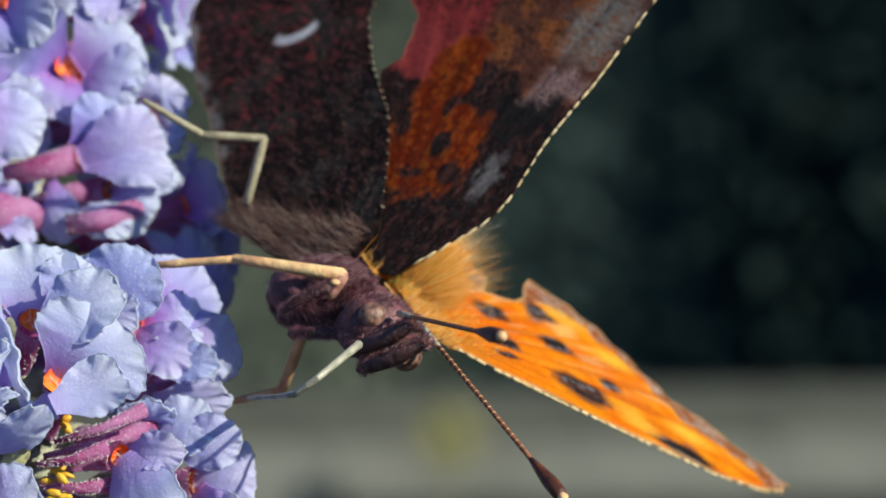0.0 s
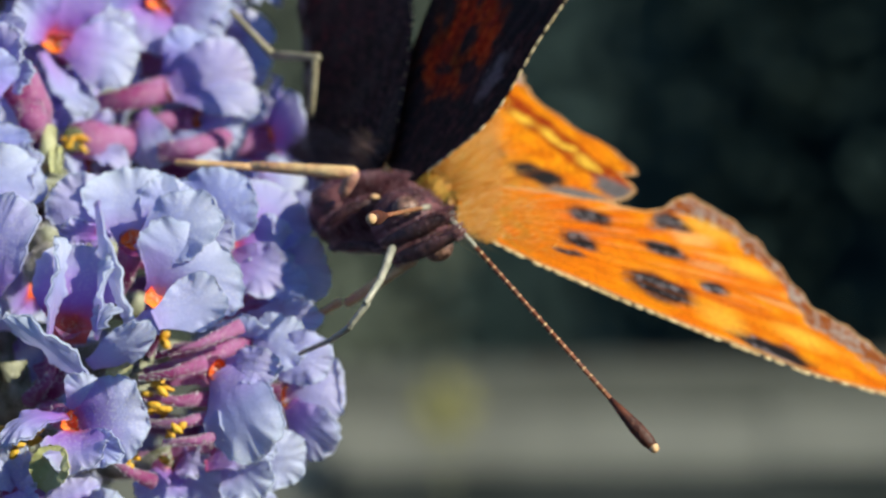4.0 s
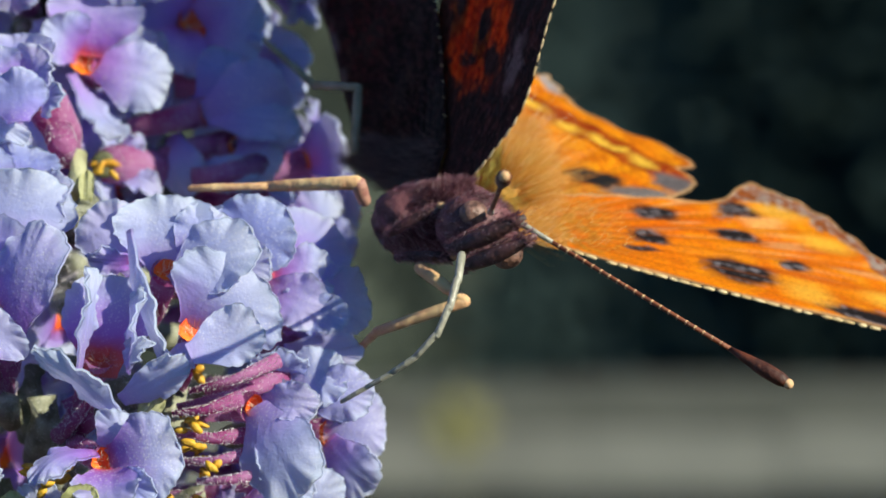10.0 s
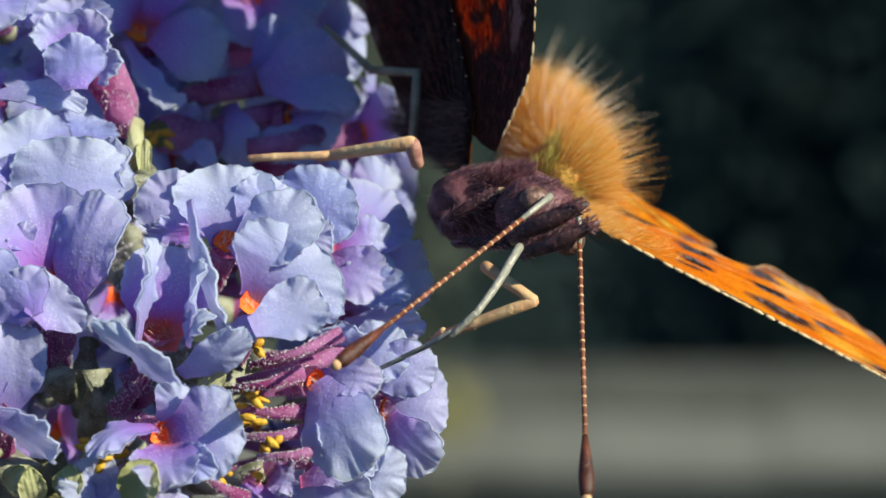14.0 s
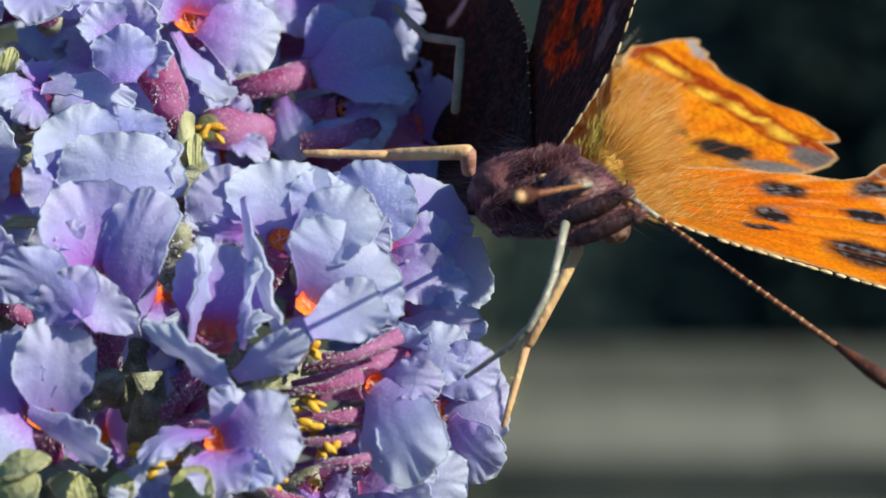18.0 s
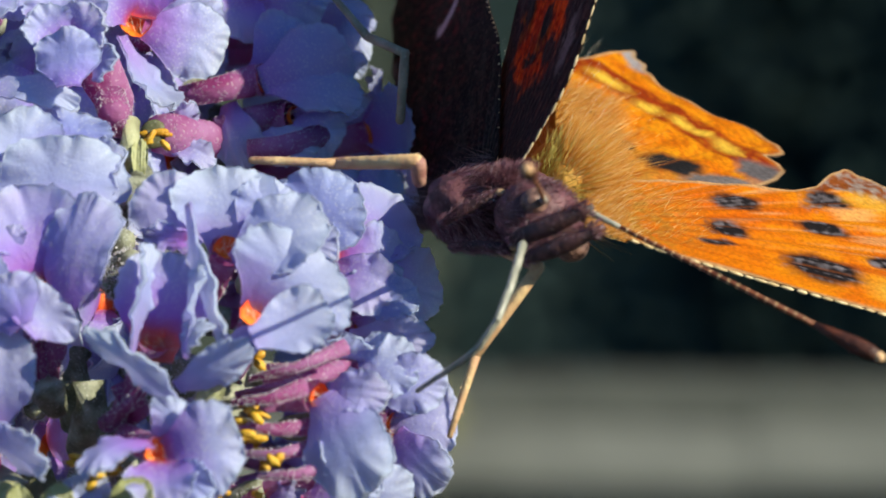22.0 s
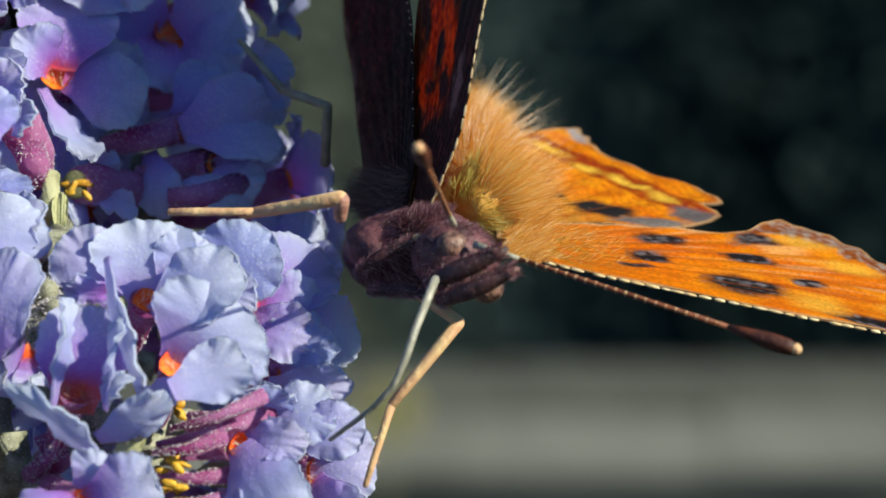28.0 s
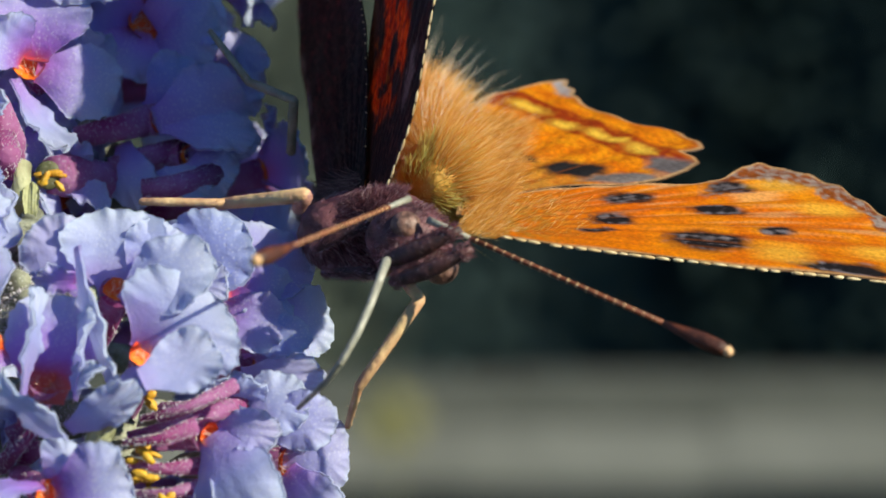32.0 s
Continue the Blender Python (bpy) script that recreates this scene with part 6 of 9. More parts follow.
leg_a_tarsus = leg_piece("tarsus", 3.9, 0.16, 0.20, LEG, 26)
leg_a_tibia = leg_piece("tibia", 5.0, 0.34, 0.22, LEG, 30)
leg_a_femur = leg_piece("femur", 1.1, 0.34, 0.30, SHANK, 10)
leg_c_femur = leg_piece("femur", 2.8, 0.28, 0.26, LEG, 10)
leg_c_tibia = leg_piece("tibia", 4.5, 0.27, 0.22, LEG, 30)
leg_c_tarsus = leg_piece("tarsus", 3.6, 0.19, 0.13, LEG, 26)
leg_b_femur = leg_piece("femur", 3.1, 0.20, 0.22, GREYLEG, 10)
leg_b_tibia = leg_piece("tibia", 2.9, 0.20, 0.20, GREYLEG, 10)
leg_b_tarsus = leg_piece("tarsus", 3.2, 0.20, 0.13, GREYLEG, 10)


def motions():
    walk(butterfly, [
        (0, pose(0.01246, -0.00800, -0.00079, 0.0, -0.0, 0.0)), (0.5, pose(0.01315, -0.00800, -0.00102, 0.0, -0.0, 0.0)),
        (1, pose(0.01383, -0.00800, -0.00126, 0.0, -0.0, 0.0)), (1.5, pose(0.01283, -0.00800, -0.00034, 0.0, -0.0, 0.0)),
        (2, pose(0.01270, -0.00800, -0.00021, 0.0, -0.0, 0.0)), (2.5, pose(0.01235, -0.00800, 0.00056, 0.0, -0.0, 0.0)),
        (4.5, pose(0.00966, -0.00800, 0.00051, 0.0, -0.0, 0.0)), (5, pose(0.01006, -0.00800, -0.00026, 0.0, -0.0, 0.0)),
        (5.5, pose(0.00997, -0.00800, 0.00014, 0.0, -0.0, 0.0)), (6, pose(0.01105, -0.00800, 0.00095, 0.0, -0.0, 0.0)),
        (6.5, pose(0.01033, -0.00800, 0.00095, 0.0, -0.0, 0.0)), (7, pose(0.01045, -0.00800, 0.00078, 0.0, -0.0, 0.0)),
        (7.5, pose(0.01037, -0.00800, 0.00092, 0.0, -0.0, 0.0)), (8, pose(0.01062, -0.00800, 0.00112, 0.0, -0.0, 0.0)),
        (8.5, pose(0.01101, -0.00800, 0.00166, 0.0, -0.0, 0.0)), (9, pose(0.01089, -0.00800, 0.00181, 0.0, -0.0, 0.0)),
        (9.5, pose(0.01031, -0.00800, 0.00142, 0.0, -0.0, 0.0)), (10, pose(0.01102, -0.00800, 0.00163, 0.0, -0.0, 0.0)),
        (10.5, pose(0.01072, -0.00800, 0.00168, 0.0, -0.0, 0.0)), (11, pose(0.01059, -0.00800, 0.00165, 0.0, -0.0, 0.0)),
        (11.5, pose(0.01173, -0.00800, 0.00218, 0.0, -0.0, 0.0)), (12, pose(0.01056, -0.00800, 0.00163, 0.0, -0.0, 0.0)),
        (12.5, pose(0.01033, -0.00800, 0.00260, 0.0, -0.0, 0.0)), (13, pose(0.00918, -0.00800, 0.00290, 0.0, -0.0, 0.0)),
        (13.5, pose(0.00962, -0.00800, 0.00210, 0.0, -0.0, 0.0)), (14, pose(0.01076, -0.00800, 0.00107, 0.0, -0.0, 0.0)),
        (14.5, pose(0.01070, -0.00800, 0.00182, 0.0, -0.0, 0.0)), (16.5, pose(0.00944, -0.00800, 0.00124, 0.0, -0.0, 0.0)),
        (17, pose(0.00948, -0.00800, 0.00125, 0.0, -0.0, 0.0)), (17.5, pose(0.00941, -0.00800, 0.00156, 0.0, -0.0, 0.0)),
        (18, pose(0.00985, -0.00800, 0.00146, 0.0, -0.0, 0.0)), (18.5, pose(0.01004, -0.00800, 0.00176, 0.0, -0.0, 0.0)),
        (19, pose(0.01004, -0.00800, 0.00181, 0.0, -0.0, 0.0)), (19.5, pose(0.01020, -0.00800, 0.00183, 0.0, -0.0, 0.0)),
        (20, pose(0.01016, -0.00800, 0.00121, 0.0, -0.0, 0.0)), (20.5, pose(0.00926, -0.00800, 0.00085, 0.0, -0.0, 0.0)),
        (21, pose(0.00949, -0.00800, 0.00085, 0.0, -0.0, 0.0)), (21.5, pose(0.01023, -0.00800, 0.00119, 0.0, -0.0, 0.0)),
        (22, pose(0.01012, -0.00800, 0.00124, 0.0, -0.0, 0.0)), (22.5, pose(0.01007, -0.00800, 0.00123, 0.0, -0.0, 0.0)),
        (23, pose(0.01035, -0.00800, 0.00174, 0.0, -0.0, 0.0)), (23.5, pose(0.01037, -0.00800, 0.00164, 0.0, -0.0, 0.0)),
        (24, pose(0.01062, -0.00800, 0.00183, 0.0, -0.0, 0.0)), (24.5, pose(0.01041, -0.00800, 0.00192, 0.0, -0.0, 0.0)),
        (26.5, pose(0.01062, -0.00800, 0.00281, 0.0, -0.0, 0.0)), (27, pose(0.01031, -0.00800, 0.00257, 0.0, -0.0, 0.0)),
        (27.5, pose(0.01047, -0.00800, 0.00283, 0.0, -0.0, 0.0)), (28, pose(0.01021, -0.00800, 0.00229, 0.0, -0.0, 0.0)),
        (28.5, pose(0.01035, -0.00800, 0.00274, 0.0, -0.0, 0.0)), (29, pose(0.01034, -0.00800, 0.00300, 0.0, -0.0, 0.0)),
        (29.5, pose(0.01039, -0.00800, 0.00306, 0.0, -0.0, 0.0)), (30, pose(0.01028, -0.00800, 0.00333, 0.0, -0.0, 0.0)),
        (30.5, pose(0.01026, -0.00800, 0.00297, 0.0, -0.0, 0.0)), (31, pose(0.00955, -0.00800, 0.00267, 0.0, -0.0, 0.0)),
        (31.5, pose(0.00941, -0.00800, 0.00269, 0.0, -0.0, 0.0)), (32, pose(0.00944, -0.00800, 0.00284, 0.0, -0.0, 0.0))])
    walk(right_forewing, [
        (0, pose(0.00000, 0.00000, 0.00000, 35.1, 22.4, 37.8)), (1, pose(0.00000, 0.00000, 0.00000, 36.2, 26.9, 46.4)),
        (1.5, pose(0.00000, 0.00000, 0.00000, 32.9, 20.9, 27.2)), (2, pose(0.00000, 0.00000, 0.00000, 36.2, 18.1, 23.1)),
        (2.5, pose(0.00000, 0.00000, 0.00000, 30.7, 19.8, 18.1)), (4.5, pose(0.00000, 0.00000, 0.00000, 32.0, 24.7, 10.7)),
        (5, pose(0.00000, 0.00000, 0.00000, 33.6, 31.0, 20.3)), (5.5, pose(0.00000, 0.00000, 0.00000, 31.6, 27.0, 14.3)),
        (6, pose(0.00000, 0.00000, 0.00000, 34.9, 13.4, 10.6)), (6.5, pose(0.00000, 0.00000, 0.00000, 34.8, 11.0, 4.2)),
        (7, pose(0.00000, 0.00000, 0.00000, 32.3, 14.1, 7.4)), (7.5, pose(0.00000, 0.00000, 0.00000, 31.6, 13.4, 5.7)),
        (8, pose(0.00000, 0.00000, 0.00000, 32.4, 10.4, 3.9)), (8.5, pose(0.00000, 0.00000, 0.00000, 30.1, 9.2, 6.5)),
        (9, pose(0.00000, 0.00000, 0.00000, 29.3, 13.0, 8.1)), (9.5, pose(0.00000, 0.00000, 0.00000, 28.2, 15.0, 6.3)),
        (10, pose(0.00000, 0.00000, 0.00000, 26.5, 14.7, 9.7)), (10.5, pose(0.00000, 0.00000, 0.00000, 28.3, 12.4, 6.2)),
        (11, pose(0.00000, 0.00000, 0.00000, 28.7, 12.2, 5.1)), (11.5, pose(0.00000, 0.00000, 0.00000, 24.7, 13.5, 11.7)),
        (12, pose(0.00000, 0.00000, 0.00000, 28.5, 13.5, 6.2)), (12.5, pose(0.00000, 0.00000, 0.00000, 26.5, 8.2, 0.7)),
        (13, pose(0.00000, 0.00000, 0.00000, 22.6, 8.4, -6.4)), (13.5, pose(0.00000, 0.00000, 0.00000, 21.3, 15.4, 1.0)),
        (14, pose(0.00000, 0.00000, 0.00000, 16.9, 27.3, 13.7)), (14.5, pose(0.00000, 0.00000, 0.00000, 20.1, 28.3, 14.2)),
        (16.5, pose(0.00000, 0.00000, 0.00000, 32.2, 15.3, 3.6)), (17, pose(0.00000, 0.00000, 0.00000, 30.2, 14.2, 1.8)),
        (17.5, pose(0.00000, 0.00000, 0.00000, 30.2, 12.6, 0.6)), (18, pose(0.00000, 0.00000, 0.00000, 26.8, 16.5, 3.8)),
        (18.5, pose(0.00000, 0.00000, 0.00000, 26.2, 16.3, 4.8)), (19, pose(0.00000, 0.00000, 0.00000, 26.7, 17.2, 4.9)),
        (19.5, pose(0.00000, 0.00000, 0.00000, 24.6, 16.2, 5.7)), (20, pose(0.00000, 0.00000, 0.00000, 26.3, 19.8, 8.1)),
        (20.5, pose(0.00000, 0.00000, 0.00000, 31.0, 16.5, 2.9)), (21, pose(0.00000, 0.00000, 0.00000, 32.9, 11.5, 0.6)),
        (21.5, pose(0.00000, 0.00000, 0.00000, 28.9, 13.0, 5.2)), (22, pose(0.00000, 0.00000, 0.00000, 28.0, 15.1, 6.6)),
        (22.5, pose(0.00000, 0.00000, 0.00000, 28.4, 13.2, 5.5)), (23, pose(0.00000, 0.00000, 0.00000, 25.0, 15.0, 6.2)),
        (23.5, pose(0.00000, 0.00000, 0.00000, 25.7, 13.4, 5.2)), (24, pose(0.00000, 0.00000, 0.00000, 25.1, 13.5, 6.4)),
        (24.5, pose(0.00000, 0.00000, 0.00000, 24.8, 12.7, 4.7)), (26.5, pose(0.00000, 0.00000, 0.00000, 18.4, 13.9, 4.6)),
        (27, pose(0.00000, 0.00000, 0.00000, 18.4, 14.9, 3.4)), (27.5, pose(0.00000, 0.00000, 0.00000, 18.1, 12.8, 2.5)),
        (28, pose(0.00000, 0.00000, 0.00000, 17.8, 12.4, -0.3)), (28.5, pose(0.00000, 0.00000, 0.00000, 18.0, 12.4, 0.9)),
        (29, pose(0.00000, 0.00000, 0.00000, 18.7, 8.9, -0.9)), (29.5, pose(0.00000, 0.00000, 0.00000, 18.0, 10.6, -0.1)),
        (30, pose(0.00000, 0.00000, 0.00000, 16.4, 10.4, -0.6)), (30.5, pose(0.00000, 0.00000, 0.00000, 16.5, 12.9, 0.3)),
        (31, pose(0.00000, 0.00000, 0.00000, 19.2, 5.1, -5.9)), (31.5, pose(0.00000, 0.00000, 0.00000, 21.7, 7.1, -5.0)),
        (32, pose(0.00000, 0.00000, 0.00000, 20.3, 7.4, -4.9))])
    walk(right_hindwing, [
        (0, pose(0.00000, 0.00000, 0.00000, 34.0, 22.4, 37.8)), (1, pose(0.00000, 0.00000, 0.00000, 35.1, 26.9, 46.4)),
        (1.5, pose(0.00000, 0.00000, 0.00000, 31.8, 20.9, 27.2)), (2, pose(0.00000, 0.00000, 0.00000, 35.1, 18.1, 23.1)),
        (2.5, pose(0.00000, 0.00000, 0.00000, 29.6, 19.8, 18.1)), (4.5, pose(0.00000, 0.00000, 0.00000, 30.9, 24.7, 10.7)),
        (5, pose(0.00000, 0.00000, 0.00000, 33.4, 31.0, 20.3)), (5.5, pose(0.00000, 0.00000, 0.00000, 31.3, 27.0, 14.3)),
        (6, pose(0.00000, 0.00000, 0.00000, 34.7, 13.4, 10.6)), (6.5, pose(0.00000, 0.00000, 0.00000, 35.1, 11.0, 4.2)),
        (7, pose(0.00000, 0.00000, 0.00000, 32.5, 14.1, 7.4)), (7.5, pose(0.00000, 0.00000, 0.00000, 31.8, 13.4, 5.7)),
        (8, pose(0.00000, 0.00000, 0.00000, 32.7, 10.4, 3.9)), (8.5, pose(0.00000, 0.00000, 0.00000, 30.2, 9.2, 6.5)),
        (9, pose(0.00000, 0.00000, 0.00000, 29.1, 13.0, 8.1)), (9.5, pose(0.00000, 0.00000, 0.00000, 28.0, 15.0, 6.3)),
        (10, pose(0.00000, 0.00000, 0.00000, 26.4, 14.7, 9.7)), (10.5, pose(0.00000, 0.00000, 0.00000, 28.3, 12.4, 6.2)),
        (11, pose(0.00000, 0.00000, 0.00000, 28.6, 12.2, 5.1)), (11.5, pose(0.00000, 0.00000, 0.00000, 24.4, 13.5, 11.7)),
        (12, pose(0.00000, 0.00000, 0.00000, 28.4, 13.5, 6.2)), (12.5, pose(0.00000, 0.00000, 0.00000, 26.5, 8.2, 0.7)),
        (13, pose(0.00000, 0.00000, 0.00000, 22.3, 8.4, -6.4)), (13.5, pose(0.00000, 0.00000, 0.00000, 20.6, 15.4, 1.0)),
        (14, pose(0.00000, 0.00000, 0.00000, 16.2, 27.3, 13.7)), (14.5, pose(0.00000, 0.00000, 0.00000, 19.4, 28.3, 14.2)),
        (16.5, pose(0.00000, 0.00000, 0.00000, 31.6, 15.3, 3.6)), (17, pose(0.00000, 0.00000, 0.00000, 29.4, 14.2, 1.8)),
        (17.5, pose(0.00000, 0.00000, 0.00000, 30.2, 12.6, 0.6)), (18, pose(0.00000, 0.00000, 0.00000, 26.9, 16.5, 3.8)),
        (18.5, pose(0.00000, 0.00000, 0.00000, 26.3, 16.3, 4.8)), (19, pose(0.00000, 0.00000, 0.00000, 27.0, 17.2, 4.9)),
        (19.5, pose(0.00000, 0.00000, 0.00000, 24.6, 16.2, 5.7)), (20, pose(0.00000, 0.00000, 0.00000, 25.1, 19.8, 8.1)),
        (20.5, pose(0.00000, 0.00000, 0.00000, 30.5, 16.5, 2.9)), (21, pose(0.00000, 0.00000, 0.00000, 32.5, 11.5, 0.6)),
        (21.5, pose(0.00000, 0.00000, 0.00000, 28.5, 13.0, 5.2)), (22, pose(0.00000, 0.00000, 0.00000, 27.1, 15.1, 6.6)),
        (22.5, pose(0.00000, 0.00000, 0.00000, 27.9, 13.2, 5.5)), (23, pose(0.00000, 0.00000, 0.00000, 24.2, 15.0, 6.2)),
        (23.5, pose(0.00000, 0.00000, 0.00000, 24.9, 13.4, 5.2)), (24, pose(0.00000, 0.00000, 0.00000, 24.0, 13.5, 6.4)),
        (24.5, pose(0.00000, 0.00000, 0.00000, 23.6, 12.7, 4.7)), (26.5, pose(0.00000, 0.00000, 0.00000, 19.4, 13.9, 4.6)),
        (27, pose(0.00000, 0.00000, 0.00000, 19.3, 14.9, 3.4)), (27.5, pose(0.00000, 0.00000, 0.00000, 18.9, 12.8, 2.5)),
        (28, pose(0.00000, 0.00000, 0.00000, 18.9, 12.4, -0.3)), (28.5, pose(0.00000, 0.00000, 0.00000, 18.8, 12.4, 0.9)),
        (29, pose(0.00000, 0.00000, 0.00000, 19.7, 8.9, -0.9)), (29.5, pose(0.00000, 0.00000, 0.00000, 18.8, 10.6, -0.1)),
        (30, pose(0.00000, 0.00000, 0.00000, 16.9, 10.4, -0.6)), (30.5, pose(0.00000, 0.00000, 0.00000, 16.7, 12.9, 0.3)),
        (31, pose(0.00000, 0.00000, 0.00000, 20.4, 5.1, -5.9)), (31.5, pose(0.00000, 0.00000, 0.00000, 23.4, 7.1, -5.0)),
        (32, pose(0.00000, 0.00000, 0.00000, 21.8, 7.4, -4.9))])
    walk(left_forewing, [
        (0, pose(-0.00153, 0.00200, 0.00396, 28.6, -46.8, 20.8)), (1, pose(-0.00298, 0.00200, 0.00498, 34.2, -61.6, 6.9)),
        (2, pose(-0.00153, 0.00200, 0.00382, 32.0, -39.1, 11.2)), (4.5, pose(-0.00324, 0.00200, 0.00344, 66.6, -65.8, -44.6)),
        (5, pose(-0.00412, 0.00200, 0.00415, 118.2, -67.1, -100.5)), (5.5, pose(-0.00416, 0.00200, 0.00413, 108.9, -68.2, -89.6)),
        (6, pose(-0.00389, 0.00200, 0.00302, 63.6, -57.0, -40.0)), (6.5, pose(-0.00292, 0.00200, 0.00300, 60.1, -57.6, -33.1)),
        (7, pose(-0.00320, 0.00200, 0.00333, 60.5, -58.8, -32.2)), (7.5, pose(-0.00325, 0.00200, 0.00332, 59.7, -59.0, -30.9)),
        (8, pose(-0.00288, 0.00200, 0.00308, 56.8, -57.6, -28.8)), (8.5, pose(-0.00270, 0.00200, 0.00317, 55.9, -57.3, -27.7)),
        (9, pose(-0.00400, 0.00200, 0.00301, 63.7, -58.7, -40.9)), (9.5, pose(-0.00349, 0.00200, 0.00340, 69.7, -64.5, -43.4)),
        (10, pose(-0.00333, 0.00200, 0.00347, 67.0, -64.2, -40.2)), (10.5, pose(-0.00323, 0.00200, 0.00330, 65.2, -63.5, -38.8)),
        (11, pose(-0.00342, 0.00200, 0.00334, 64.2, -64.3, -37.6)), (11.5, pose(-0.00336, 0.00200, 0.00364, 52.9, -67.2, -25.2)),
        (12, pose(-0.00340, 0.00200, 0.00335, 65.3, -64.4, -39.2)), (12.5, pose(-0.00316, 0.00200, 0.00313, 63.8, -63.8, -40.0)),
        (13, pose(-0.00376, 0.00200, 0.00303, 66.6, -61.8, -48.4)), (13.5, pose(-0.00367, 0.00200, 0.00337, 76.7, -66.5, -53.8)),
        (14, pose(-0.00473, 0.00200, 0.00452, 99.6, -66.2, -76.8)), (14.5, pose(-0.00438, 0.00200, 0.00326, 95.2, -60.2, -79.0)),
        (16.5, pose(-0.00392, 0.00200, 0.00286, 33.3, -68.0, -14.1)), (17, pose(-0.00364, 0.00200, 0.00347, 23.4, -64.9, -4.5)),
        (17.5, pose(-0.00360, 0.00200, 0.00327, 23.3, -66.4, -4.5)), (18, pose(-0.00407, 0.00200, 0.00343, 28.2, -68.4, -8.2)),
        (18.5, pose(-0.00397, 0.00200, 0.00315, 34.6, -69.4, -17.1)), (19, pose(-0.00401, 0.00200, 0.00251, 55.6, -65.5, -42.9)),
        (19.5, pose(-0.00386, 0.00200, 0.00318, 44.3, -72.2, -28.9)), (20, pose(-0.00416, 0.00200, 0.00370, 53.8, -75.7, -36.5)),
        (20.5, pose(-0.00382, 0.00200, 0.00347, 70.4, -81.7, -54.9)), (21, pose(-0.00359, 0.00200, 0.00325, 29.2, -74.3, -14.6)),
        (21.5, pose(-0.00374, 0.00200, 0.00331, 27.9, -71.4, -13.4)), (22, pose(-0.00392, 0.00200, 0.00339, 30.3, -70.0, -15.0)),
        (22.5, pose(-0.00362, 0.00200, 0.00318, 32.9, -69.8, -19.4)), (23, pose(-0.00440, 0.00200, 0.00282, 54.0, -68.3, -41.0)),
        (23.5, pose(-0.00408, 0.00200, 0.00312, 43.7, -71.4, -28.0)), (24, pose(-0.00406, 0.00200, 0.00319, 47.0, -71.3, -30.5)),
        (24.5, pose(-0.00390, 0.00200, 0.00314, 70.5, -70.4, -50.2)), (26.5, pose(-0.00378, 0.00200, 0.00202, 73.7, -70.9, -53.3)),
        (27, pose(-0.00406, 0.00200, 0.00208, 78.3, -70.3, -58.0)), (27.5, pose(-0.00432, 0.00200, 0.00219, 76.6, -66.0, -56.8)),
        (28, pose(-0.00425, 0.00200, 0.00255, 70.1, -69.7, -57.2)), (28.5, pose(-0.00419, 0.00200, 0.00213, 75.8, -71.4, -56.9)),
        (29, pose(-0.00386, 0.00200, 0.00188, 69.5, -71.2, -49.6)), (29.5, pose(-0.00397, 0.00200, 0.00193, 71.1, -71.5, -51.1)),
        (30, pose(-0.00412, 0.00200, 0.00201, 75.6, -72.0, -55.7)), (30.5, pose(-0.00424, 0.00200, 0.00216, 77.0, -72.0, -57.3)),
        (31, pose(-0.00391, 0.00200, 0.00218, 71.6, -71.7, -52.6)), (31.5, pose(-0.00396, 0.00200, 0.00162, 67.2, -71.9, -49.5)),
        (32, pose(-0.00442, 0.00200, 0.00182, 53.9, -74.5, -41.4))])
